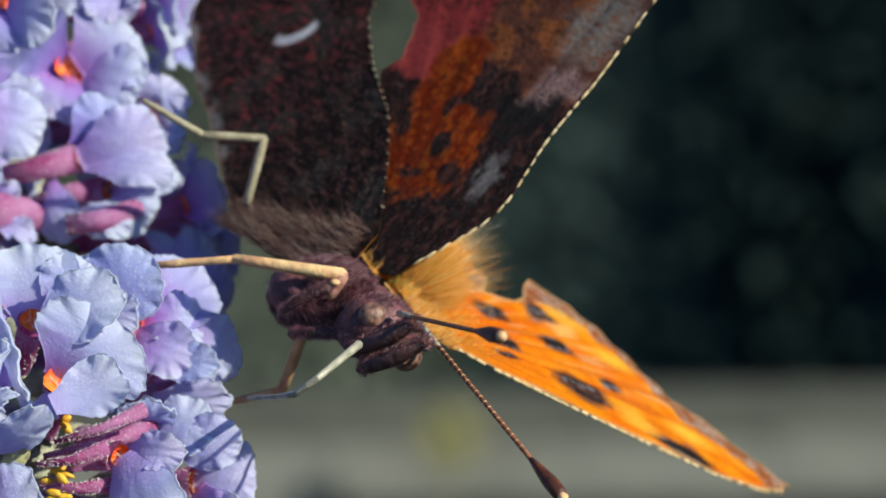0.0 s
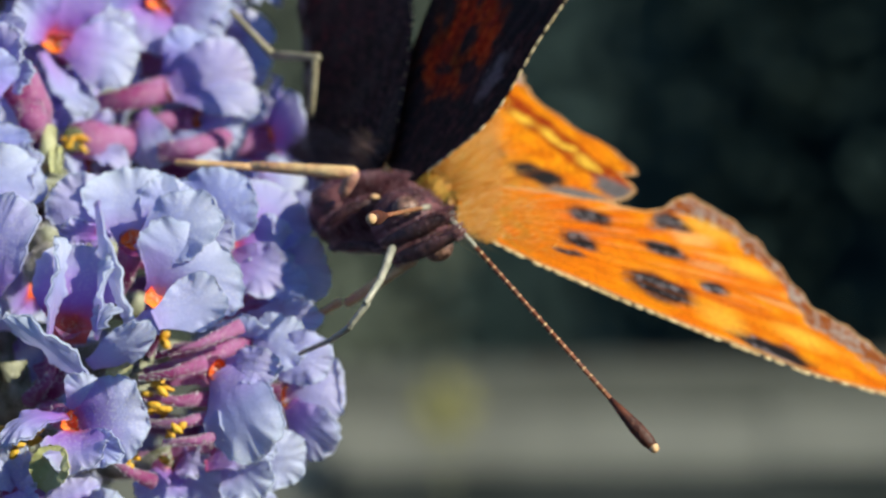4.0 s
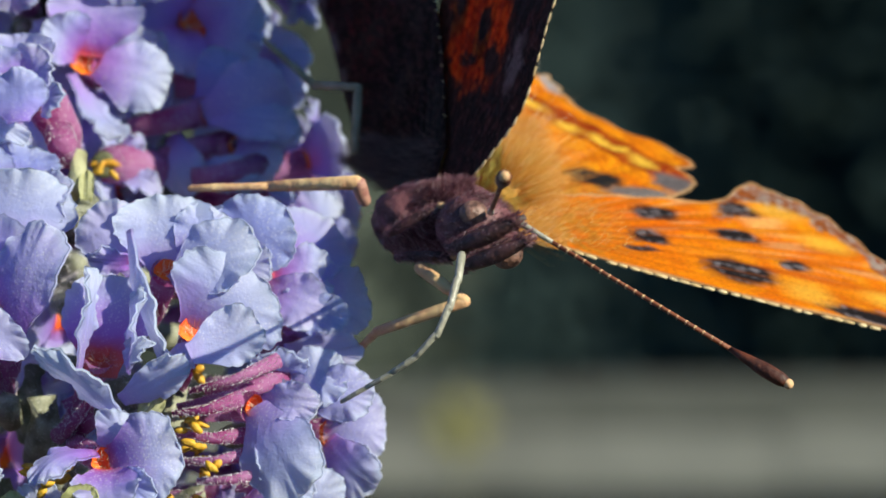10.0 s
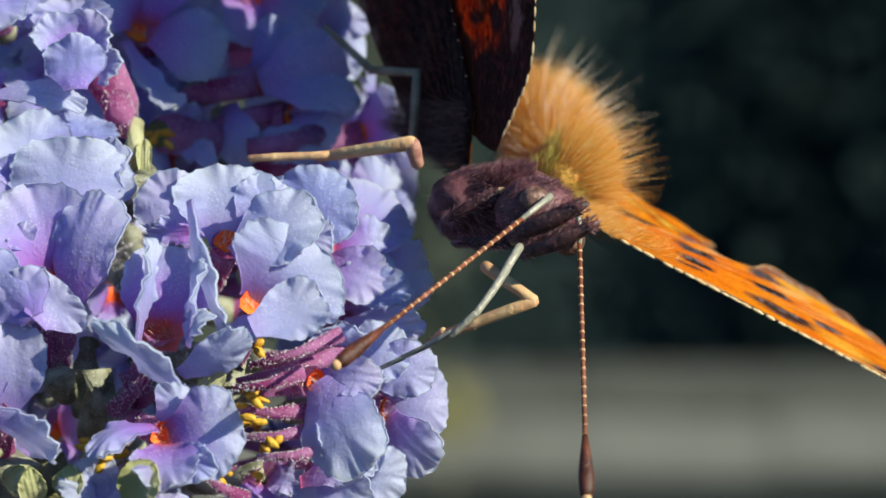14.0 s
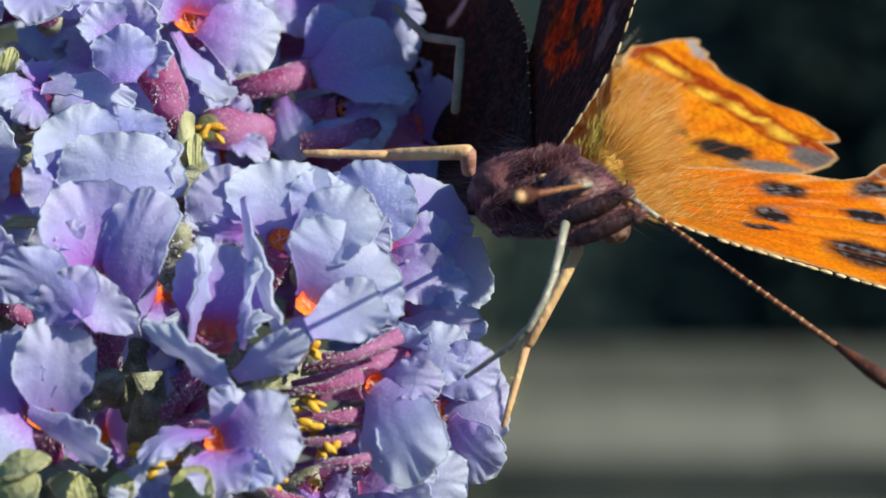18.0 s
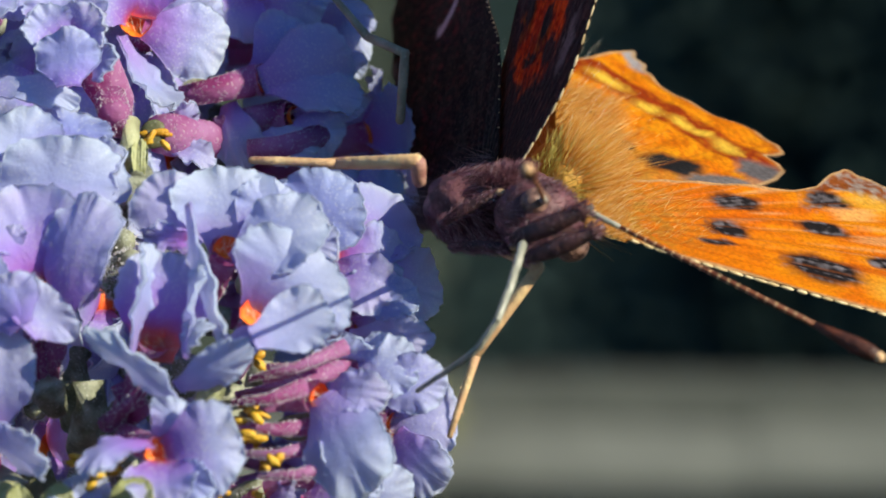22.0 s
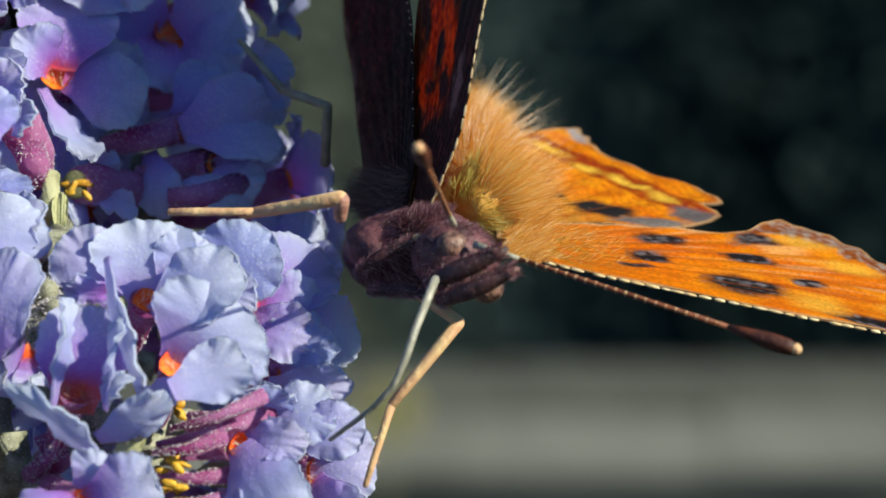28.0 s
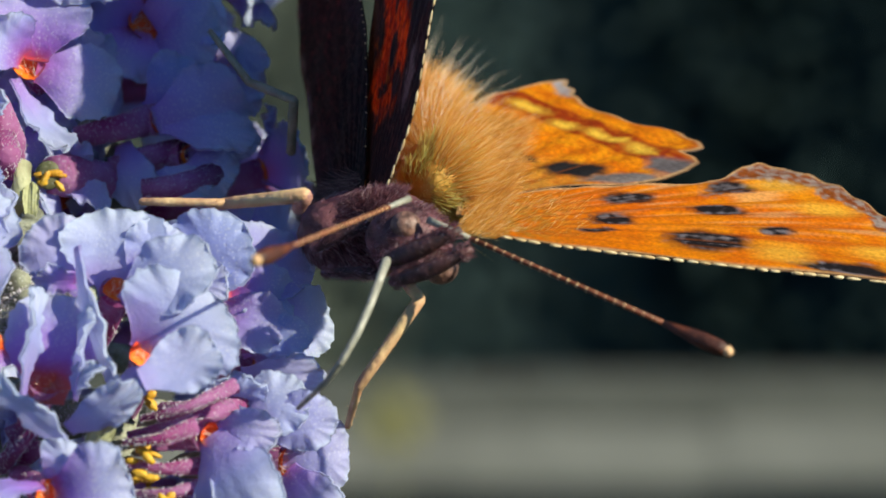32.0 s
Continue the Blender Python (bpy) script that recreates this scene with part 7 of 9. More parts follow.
    walk(left_hindwing, [
        (0, pose(-0.00153, 0.00200, 0.00396, 28.6, -46.8, 20.8)), (1, pose(-0.00298, 0.00200, 0.00498, 34.2, -61.6, 6.9)),
        (2, pose(-0.00153, 0.00200, 0.00382, 25.0, -43.4, 21.7)), (2.5, pose(-0.00280, 0.00200, 0.00300, 25.4, -48.6, 12.3)),
        (4.5, pose(-0.00324, 0.00200, 0.00344, 61.4, -70.2, -39.0)), (5, pose(-0.00412, 0.00200, 0.00415, 123.5, -70.5, -106.2)),
        (5.5, pose(-0.00416, 0.00200, 0.00413, 116.2, -74.2, -97.3)), (6, pose(-0.00389, 0.00200, 0.00302, 55.4, -64.7, -30.6)),
        (6.5, pose(-0.00292, 0.00200, 0.00300, 51.7, -64.4, -23.6)), (7, pose(-0.00320, 0.00200, 0.00333, 52.7, -65.0, -23.4)),
        (7.5, pose(-0.00325, 0.00200, 0.00332, 52.7, -64.6, -23.0)), (8, pose(-0.00288, 0.00200, 0.00308, 50.6, -62.4, -21.7)),
        (8.5, pose(-0.00270, 0.00200, 0.00317, 47.8, -63.2, -18.3)), (9, pose(-0.00400, 0.00200, 0.00301, 54.8, -66.4, -30.9)),
        (9.5, pose(-0.00349, 0.00200, 0.00340, 61.8, -71.5, -34.9)), (10, pose(-0.00333, 0.00200, 0.00347, 60.1, -70.0, -32.7)),
        (10.5, pose(-0.00323, 0.00200, 0.00330, 59.7, -68.2, -32.8)), (11, pose(-0.00342, 0.00200, 0.00334, 59.9, -67.8, -33.0)),
        (11.5, pose(-0.00336, 0.00200, 0.00364, 43.2, -71.3, -14.8)), (12, pose(-0.00340, 0.00200, 0.00335, 57.2, -70.6, -30.4)),
        (12.5, pose(-0.00316, 0.00200, 0.00313, 53.1, -71.1, -28.4)), (13, pose(-0.00376, 0.00200, 0.00303, 55.5, -70.6, -36.4)),
        (13.5, pose(-0.00367, 0.00200, 0.00337, 70.4, -74.1, -47.1)), (14, pose(-0.00473, 0.00200, 0.00452, 102.7, -72.1, -80.0)),
        (14.5, pose(-0.00438, 0.00200, 0.00326, 96.4, -66.5, -80.4)), (16.5, pose(-0.00392, 0.00200, 0.00286, 14.4, -71.1, 6.0)),
        (17, pose(-0.00364, 0.00200, 0.00347, 5.9, -67.0, 14.6)), (17.5, pose(-0.00360, 0.00200, 0.00327, -1.1, -68.4, 21.9)),
        (18, pose(-0.00407, 0.00200, 0.00343, -5.6, -71.0, 27.6)), (18.5, pose(-0.00397, 0.00200, 0.00315, -8.8, -73.0, 28.5)),
        (19, pose(-0.00401, 0.00200, 0.00251, 14.7, -76.0, -0.0)), (19.5, pose(-0.00386, 0.00200, 0.00318, -13.6, -77.0, 30.7)),
        (20, pose(-0.00416, 0.00200, 0.00370, -18.7, -81.1, 37.0)), (20.5, pose(-0.00382, 0.00200, 0.00347, -62.5, -83.9, 78.4)),
        (21, pose(-0.00359, 0.00200, 0.00325, -16.8, -75.7, 32.8)), (21.5, pose(-0.00374, 0.00200, 0.00331, -10.3, -73.4, 26.5)),
        (22, pose(-0.00392, 0.00200, 0.00339, -5.1, -72.7, 22.2)), (22.5, pose(-0.00362, 0.00200, 0.00318, -2.2, -73.1, 17.6)),
        (23, pose(-0.00440, 0.00200, 0.00282, 24.7, -76.1, -10.3)), (23.5, pose(-0.00408, 0.00200, 0.00312, 10.8, -76.4, 6.0)),
        (24, pose(-0.00406, 0.00200, 0.00319, 20.9, -76.5, -3.4)), (24.5, pose(-0.00390, 0.00200, 0.00314, 59.6, -77.2, -38.9)),
        (26.5, pose(-0.00378, 0.00200, 0.00202, 68.2, -75.6, -47.6)), (27, pose(-0.00406, 0.00200, 0.00208, 74.9, -74.8, -54.4)),
        (27.5, pose(-0.00432, 0.00200, 0.00219, 73.8, -70.2, -53.9)), (28, pose(-0.00425, 0.00200, 0.00255, 65.6, -73.4, -52.5)),
        (28.5, pose(-0.00419, 0.00200, 0.00213, 73.2, -74.3, -54.2)), (29, pose(-0.00386, 0.00200, 0.00188, 67.2, -73.1, -47.1)),
        (29.5, pose(-0.00397, 0.00200, 0.00193, 70.1, -72.5, -50.0)), (30, pose(-0.00412, 0.00200, 0.00201, 75.6, -72.0, -55.7)),
        (30.5, pose(-0.00424, 0.00200, 0.00216, 76.4, -72.7, -56.7)), (31, pose(-0.00391, 0.00200, 0.00218, 70.0, -73.1, -50.9)),
        (31.5, pose(-0.00396, 0.00200, 0.00162, 64.2, -74.0, -46.4)), (32, pose(-0.00442, 0.00200, 0.00182, 46.4, -76.9, -33.6))])
    walk(right_antenna, [
        (0, pose(-0.00130, -0.00300, 0.00120, 46.5, 29.5, -62.6)), (1, pose(-0.00134, -0.00300, 0.00121, -10.1, 33.8, -95.7)),
        (2, pose(-0.00138, -0.00300, 0.00122, -29.3, 56.5, -115.1)), (2.5, pose(-0.00140, -0.00300, 0.00122, 62.5, 60.8, -30.8)),
        (4.5, pose(-0.00148, -0.00300, 0.00124, 70.4, 42.4, -27.8)), (5, pose(-0.00150, -0.00300, 0.00125, 66.0, 36.8, -36.6)),
        (5.5, pose(-0.00150, -0.00300, 0.00125, 69.2, 34.6, -33.8)), (6, pose(-0.00151, -0.00300, 0.00125, 70.7, 37.2, -30.1)),
        (6.5, pose(-0.00151, -0.00300, 0.00126, 75.2, 38.3, -23.1)), (7, pose(-0.00151, -0.00300, 0.00126, 75.4, 36.4, -23.7)),
        (8, pose(-0.00152, -0.00300, 0.00127, 77.1, 36.0, -21.2)), (8.5, pose(-0.00152, -0.00300, 0.00128, 78.7, 33.8, -19.7)),
        (9, pose(-0.00152, -0.00300, 0.00128, 74.1, 33.0, -27.6)), (9.5, pose(-0.00153, -0.00300, 0.00129, 75.9, 32.0, -25.4)),
        (10, pose(-0.00153, -0.00300, 0.00129, 77.1, 29.5, -24.9)), (10.5, pose(-0.00153, -0.00300, 0.00130, 77.8, 30.2, -23.3)),
        (11, pose(-0.00154, -0.00300, 0.00130, 76.7, 30.0, -25.2)), (11.5, pose(-0.00154, -0.00300, 0.00130, 78.9, 25.9, -24.3)),
        (12, pose(-0.00154, -0.00300, 0.00131, 77.8, 29.6, -23.7)), (12.5, pose(-0.00154, -0.00300, 0.00131, 76.0, 26.6, -29.1)),
        (13, pose(-0.00155, -0.00300, 0.00132, 72.2, 29.7, -32.9)), (13.5, pose(-0.00155, -0.00300, 0.00132, 61.4, 48.5, -36.1)),
        (14, pose(-0.00155, -0.00300, 0.00133, 0.2, 57.4, -89.8)), (14.5, pose(-0.00156, -0.00300, 0.00133, -50.3, 66.8, -137.9)),
        (16.5, pose(-0.00157, -0.00300, 0.00135, 68.2, 40.0, -32.0)), (17, pose(-0.00157, -0.00300, 0.00135, 70.1, 34.5, -32.6)),
        (17.5, pose(-0.00157, -0.00300, 0.00136, 72.4, 34.1, -29.5)), (18, pose(-0.00158, -0.00300, 0.00136, 73.7, 33.4, -28.0)),
        (19, pose(-0.00158, -0.00300, 0.00137, 72.7, 29.2, -32.6)), (20, pose(-0.00159, -0.00300, 0.00138, 68.0, 28.7, -40.1)),
        (20.5, pose(-0.00159, -0.00300, 0.00139, 72.9, 26.7, -34.4)), (21, pose(-0.00159, -0.00300, 0.00139, 77.4, 24.8, -28.0)),
        (21.5, pose(-0.00160, -0.00300, 0.00140, 75.2, 26.8, -30.3)), (22, pose(-0.00160, -0.00300, 0.00140, 76.9, 23.9, -29.9)),
        (22.5, pose(-0.00167, -0.00300, 0.00135, 78.5, 23.0, -27.5)), (23, pose(-0.00173, -0.00300, 0.00130, 80.1, 21.2, -25.8)),
        (23.5, pose(-0.00180, -0.00300, 0.00125, 79.4, 22.0, -26.5)), (24, pose(-0.00187, -0.00300, 0.00120, 80.2, 20.4, -26.2)),
        (24.5, pose(-0.00193, -0.00300, 0.00115, 80.3, 20.9, -25.7)), (26.5, pose(-0.00220, -0.00300, 0.00095, 83.2, 18.7, -20.3)),
        (27, pose(-0.00227, -0.00300, 0.00090, 80.6, 19.7, -26.1)), (27.5, pose(-0.00233, -0.00300, 0.00085, 83.3, 16.7, -22.2)),
        (28, pose(-0.00240, -0.00300, 0.00080, 82.7, 17.1, -23.7)), (28.5, pose(-0.00240, -0.00300, 0.00080, 79.2, 19.7, -29.6)),
        (29, pose(-0.00240, -0.00300, 0.00080, 71.8, 32.8, -31.3)), (29.5, pose(-0.00240, -0.00300, 0.00080, 74.7, 26.5, -31.6)),
        (30, pose(-0.00240, -0.00300, 0.00080, 73.9, 25.5, -33.9)), (30.5, pose(-0.00240, -0.00300, 0.00080, 73.1, 23.6, -37.2)),
        (31, pose(-0.00240, -0.00300, 0.00080, 76.5, 21.8, -32.8)), (31.5, pose(-0.00240, -0.00300, 0.00080, 79.1, 19.7, -29.8)),
        (32, pose(-0.00240, -0.00300, 0.00080, 78.0, 21.6, -30.0))])
    walk(left_antenna, [
        (0, pose(-0.00220, -0.00300, 0.00170, 78.2, 3.6, -73.1)), (0.5, pose(-0.00223, -0.00300, 0.00170, -47.1, 6.0, -96.5)),
        (1, pose(-0.00226, -0.00300, 0.00170, -66.0, 16.8, -122.9)), (2, pose(-0.00232, -0.00300, 0.00170, -74.0, 17.6, -136.6)),
        (2.5, pose(-0.00235, -0.00300, 0.00170, -63.0, 8.9, -106.8)), (4.5, pose(-0.00247, -0.00300, 0.00170, -76.1, 1.3, -95.3)),
        (5, pose(-0.00250, -0.00300, 0.00170, -92.5, -0.4, -98.0)), (5.5, pose(-0.00252, -0.00300, 0.00170, -92.6, -0.4, -97.8)),
        (6, pose(-0.00254, -0.00300, 0.00170, -57.8, 3.4, -95.5)), (7, pose(-0.00258, -0.00300, 0.00170, -39.7, 1.8, -91.5)),
        (8, pose(-0.00261, -0.00300, 0.00170, -64.2, 0.3, -90.6)), (9, pose(-0.00265, -0.00300, 0.00170, -129.4, -1.7, -92.1)),
        (10, pose(-0.00269, -0.00300, 0.00170, 163.9, -4.7, -88.6)), (10.5, pose(-0.00271, -0.00300, 0.00170, 176.4, -4.9, -89.7)),
        (11, pose(-0.00272, -0.00300, 0.00170, -165.3, -4.1, -91.1)), (11.5, pose(-0.00274, -0.00300, 0.00170, 159.3, -6.4, -87.6)),
        (12, pose(-0.00276, -0.00300, 0.00170, 164.8, -1.5, -89.6)), (12.5, pose(-0.00278, -0.00300, 0.00170, -165.4, -12.3, -93.2)),
        (13, pose(-0.00280, -0.00300, 0.00170, -135.3, -10.1, -99.8)), (13.5, pose(-0.00282, -0.00300, 0.00170, -77.5, 5.2, -112.2)),
        (14, pose(-0.00284, -0.00300, 0.00170, -64.4, 29.0, -135.3)), (14.5, pose(-0.00286, -0.00300, 0.00170, -68.9, 38.6, -148.2)),
        (16.5, pose(-0.00294, -0.00300, 0.00170, -60.9, 13.0, -111.9)), (17, pose(-0.00296, -0.00300, 0.00170, -68.3, 6.6, -106.1)),
        (17.5, pose(-0.00298, -0.00300, 0.00170, -70.5, 5.3, -104.7)), (18, pose(-0.00300, -0.00300, 0.00170, -77.9, 2.8, -102.9)),
        (18.5, pose(-0.00302, -0.00300, 0.00170, -80.8, 1.8, -100.7)), (19, pose(-0.00304, -0.00300, 0.00170, -86.6, 0.6, -99.4)),
        (19.5, pose(-0.00306, -0.00300, 0.00170, -98.8, -1.3, -98.5)), (20, pose(-0.00308, -0.00300, 0.00170, -90.5, -0.1, -100.7)),
        (20.5, pose(-0.00310, -0.00300, 0.00170, -86.8, 0.6, -101.1)), (21, pose(-0.00312, -0.00300, 0.00170, -103.2, -1.6, -96.9)),
        (21.5, pose(-0.00314, -0.00300, 0.00170, -123.6, -2.9, -94.4)), (22, pose(-0.00316, -0.00300, 0.00170, -127.2, -3.5, -94.6)),
        (22.5, pose(-0.00318, -0.00300, 0.00170, -144.2, -4.3, -93.1)), (23, pose(-0.00320, -0.00300, 0.00170, -154.6, -6.1, -92.9)),
        (23.5, pose(-0.00322, -0.00300, 0.00170, -150.3, -5.9, -93.4)), (24, pose(-0.00324, -0.00300, 0.00170, -167.8, -8.3, -91.8)),
        (24.5, pose(-0.00326, -0.00300, 0.00170, -163.1, -7.5, -92.3)), (26.5, pose(-0.00334, -0.00300, 0.00170, -177.5, -9.1, -90.4)),
        (27, pose(-0.00336, -0.00300, 0.00170, -146.6, -9.2, -96.0)), (27.5, pose(-0.00338, -0.00300, 0.00170, -158.5, -13.1, -95.1)),
        (28, pose(-0.00340, -0.00300, 0.00170, -148.2, -11.0, -96.8)), (28.3, pose(-0.00340, -0.00300, 0.00170, -112.2, -5.8, -103.9)),
        (28.5, pose(-0.00340, -0.00300, 0.00170, -82.6, 3.5, -114.9)), (28.7, pose(-0.00340, -0.00300, 0.00170, -67.1, 14.1, -120.1)),
        (29, pose(-0.00340, -0.00300, 0.00170, -67.0, 21.2, -130.5)), (29.5, pose(-0.00340, -0.00300, 0.00170, -68.2, 31.9, -142.8)),
        (30, pose(-0.00340, -0.00300, 0.00170, -87.3, 42.4, -176.0)), (30.5, pose(-0.00340, -0.00300, 0.00170, -71.9, 38.0, -152.0)),
        (30.8, pose(-0.00340, -0.00300, 0.00170, -72.0, 36.7, -151.5)), (31, pose(-0.00340, -0.00300, 0.00170, -63.8, 19.1, -123.7)),
        (31.5, pose(-0.00340, -0.00300, 0.00170, -66.2, 13.0, -117.1)), (32, pose(-0.00340, -0.00300, 0.00170, -69.1, 10.1, -114.6))])
    walk(proboscis_links[0], [
        (0, pose(-0.00405, -0.00450, 0.00039, -54.1, 16.2, -111.1)), (1, pose(-0.00394, -0.00450, 0.00120, 4.8, 73.3, -85.4)),
        (2, pose(-0.00438, -0.00450, -0.00008, -31.1, 21.3, -102.4)), (4.5, pose(-0.00405, -0.00450, -0.00022, -21.4, 30.8, -101.3)),
        (5, pose(-0.00434, -0.00450, 0.00066, -13.3, 31.3, -97.0)), (6, pose(-0.00418, -0.00450, -0.00039, 3.1, 47.8, -87.7)),
        (7, pose(-0.00381, -0.00450, -0.00032, -9.8, 34.4, -95.6)), (8, pose(-0.00397, -0.00450, -0.00030, -28.1, 36.4, -107.6)),
        (9, pose(-0.00418, -0.00450, -0.00040, -19.5, 48.7, -104.9)), (11, pose(-0.00384, -0.00450, -0.00006, -16.7, 56.3, -104.0)),
        (12, pose(-0.00392, -0.00450, -0.00069, -24.2, 46.6, -108.1)), (13, pose(-0.00452, -0.00450, -0.00078, -73.7, 55.7, -160.5)),
        (14.5, pose(-0.00403, -0.00450, -0.00024, -40.2, 37.7, -117.3)), (17, pose(-0.00413, -0.00450, 0.00016, -32.2, 36.7, -110.6)),
        (19, pose(-0.00402, -0.00450, -0.00015, -6.4, 56.4, -95.4)), (21, pose(-0.00408, -0.00450, -0.00010, -17.9, 37.0, -101.0)),
        (23, pose(-0.00405, -0.00450, -0.00025, -27.4, 48.3, -111.1)), (24, pose(-0.00413, -0.00450, -0.00031, -23.3, 41.7, -106.0)),
        (27, pose(-0.00410, -0.00450, -0.00108, -32.0, 39.6, -111.8)), (28, pose(-0.00421, -0.00450, -0.00063, -31.4, 41.5, -112.0)),
        (30, pose(-0.00478, -0.00450, -0.00145, -32.4, 37.8, -111.2)), (31, pose(-0.00441, -0.00450, -0.00099, -28.4, 40.8, -109.5)),
        (32, pose(-0.00428, -0.00450, -0.00086, -29.0, 43.0, -110.7))])
    walk(proboscis_links[1], [
        (0, pose(-0.00452, -0.00573, 0.00001, -55.0, 18.0, -113.8)), (1, pose(-0.00391, -0.00489, -0.00011, -66.8, 70.8, -155.6)),
        (2, pose(-0.00465, -0.00575, -0.00057, -40.8, 25.9, -110.7)), (4.5, pose(-0.00428, -0.00565, -0.00093, -24.9, 35.9, -105.2)),
        (5, pose(-0.00448, -0.00566, -0.00006, -20.7, 40.3, -103.8)), (6, pose(-0.00414, -0.00542, -0.00141, -23.6, 60.0, -110.7)),
        (7, pose(-0.00392, -0.00563, -0.00109, -15.9, 39.3, -100.2)), (8, pose(-0.00430, -0.00555, -0.00111, -32.9, 40.6, -112.8)),
        (9, pose(-0.00442, -0.00538, -0.00143, -32.2, 54.5, -117.1)), (11, pose(-0.00402, -0.00524, -0.00120, -45.8, 65.8, -133.2)),
        (12, pose(-0.00421, -0.00540, -0.00169, -32.7, 50.7, -116.4)), (13, pose(-0.00525, -0.00476, -0.00192, -77.0, 54.4, -164.2)),
        (14.5, pose(-0.00453, -0.00546, -0.00108, -42.6, 40.3, -120.7)), (17, pose(-0.00452, -0.00553, -0.00066, -33.8, 39.8, -113.2)),
        (19, pose(-0.00409, -0.00525, -0.00130, -15.7, 61.1, -103.8)), (21, pose(-0.00429, -0.00557, -0.00092, -19.9, 41.1, -103.4)),
        (23, pose(-0.00438, -0.00535, -0.00127, -30.7, 51.5, -115.0)), (24, pose(-0.00441, -0.00549, -0.00123, -27.8, 47.2, -111.1)),
        (27, pose(-0.00449, -0.00548, -0.00195, -37.2, 47.6, -119.3)), (28, pose(-0.00459, -0.00545, -0.00154, -36.8, 49.6, -119.6)),
        (30, pose(-0.00518, -0.00551, -0.00229, -34.5, 41.3, -114.4)), (31, pose(-0.00476, -0.00548, -0.00189, -30.4, 44.0, -112.2)),
        (32, pose(-0.00463, -0.00544, -0.00179, -30.9, 45.8, -113.2))])
    walk(proboscis_links[2], [
        (0, pose(-0.00505, -0.00692, -0.00041, -60.2, 26.1, -127.5)), (1, pose(-0.00432, -0.00508, -0.00140, -91.6, 50.8, 178.0)),
        (2, pose(-0.00509, -0.00689, -0.00117, -75.4, 32.9, -154.3)), (4.5, pose(-0.00458, -0.00672, -0.00173, -48.3, 53.2, -132.0)),
        (5, pose(-0.00473, -0.00667, -0.00094, -55.0, 63.5, -141.9)), (6, pose(-0.00438, -0.00605, -0.00258, -81.0, 65.5, -170.1)),
        (7, pose(-0.00411, -0.00667, -0.00196, -58.4, 51.1, -141.7)), (8, pose(-0.00471, -0.00651, -0.00200, -59.9, 49.7, -142.8)),
        (9, pose(-0.00478, -0.00608, -0.00254, -73.3, 60.3, -160.9)), (11, pose(-0.00440, -0.00564, -0.00245, -86.2, 67.3, -175.9)),
        (12, pose(-0.00460, -0.00617, -0.00274, -69.6, 53.4, -155.2)), (13, pose(-0.00602, -0.00498, -0.00303, -84.6, 50.3, -173.0)),
        (14.5, pose(-0.00506, -0.00636, -0.00197, -53.5, 45.5, -134.0)), (17, pose(-0.00493, -0.00650, -0.00154, -40.8, 49.9, -123.4)),
        (19, pose(-0.00425, -0.00590, -0.00249, -61.0, 64.5, -148.4)), (21, pose(-0.00453, -0.00658, -0.00182, -33.8, 54.9, -118.7)),
        (23, pose(-0.00474, -0.00612, -0.00234, -49.3, 57.9, -134.5)), (24, pose(-0.00474, -0.00635, -0.00223, -51.1, 62.7, -137.7)),
        (27, pose(-0.00494, -0.00628, -0.00296, -64.7, 68.0, -153.0)), (28, pose(-0.00503, -0.00622, -0.00257, -58.1, 67.8, -146.1)),
        (30, pose(-0.00560, -0.00645, -0.00319, -46.3, 52.0, -129.5)), (31, pose(-0.00513, -0.00639, -0.00284, -41.5, 51.6, -124.7)),
        (32, pose(-0.00501, -0.00632, -0.00277, -42.3, 52.0, -125.7))])
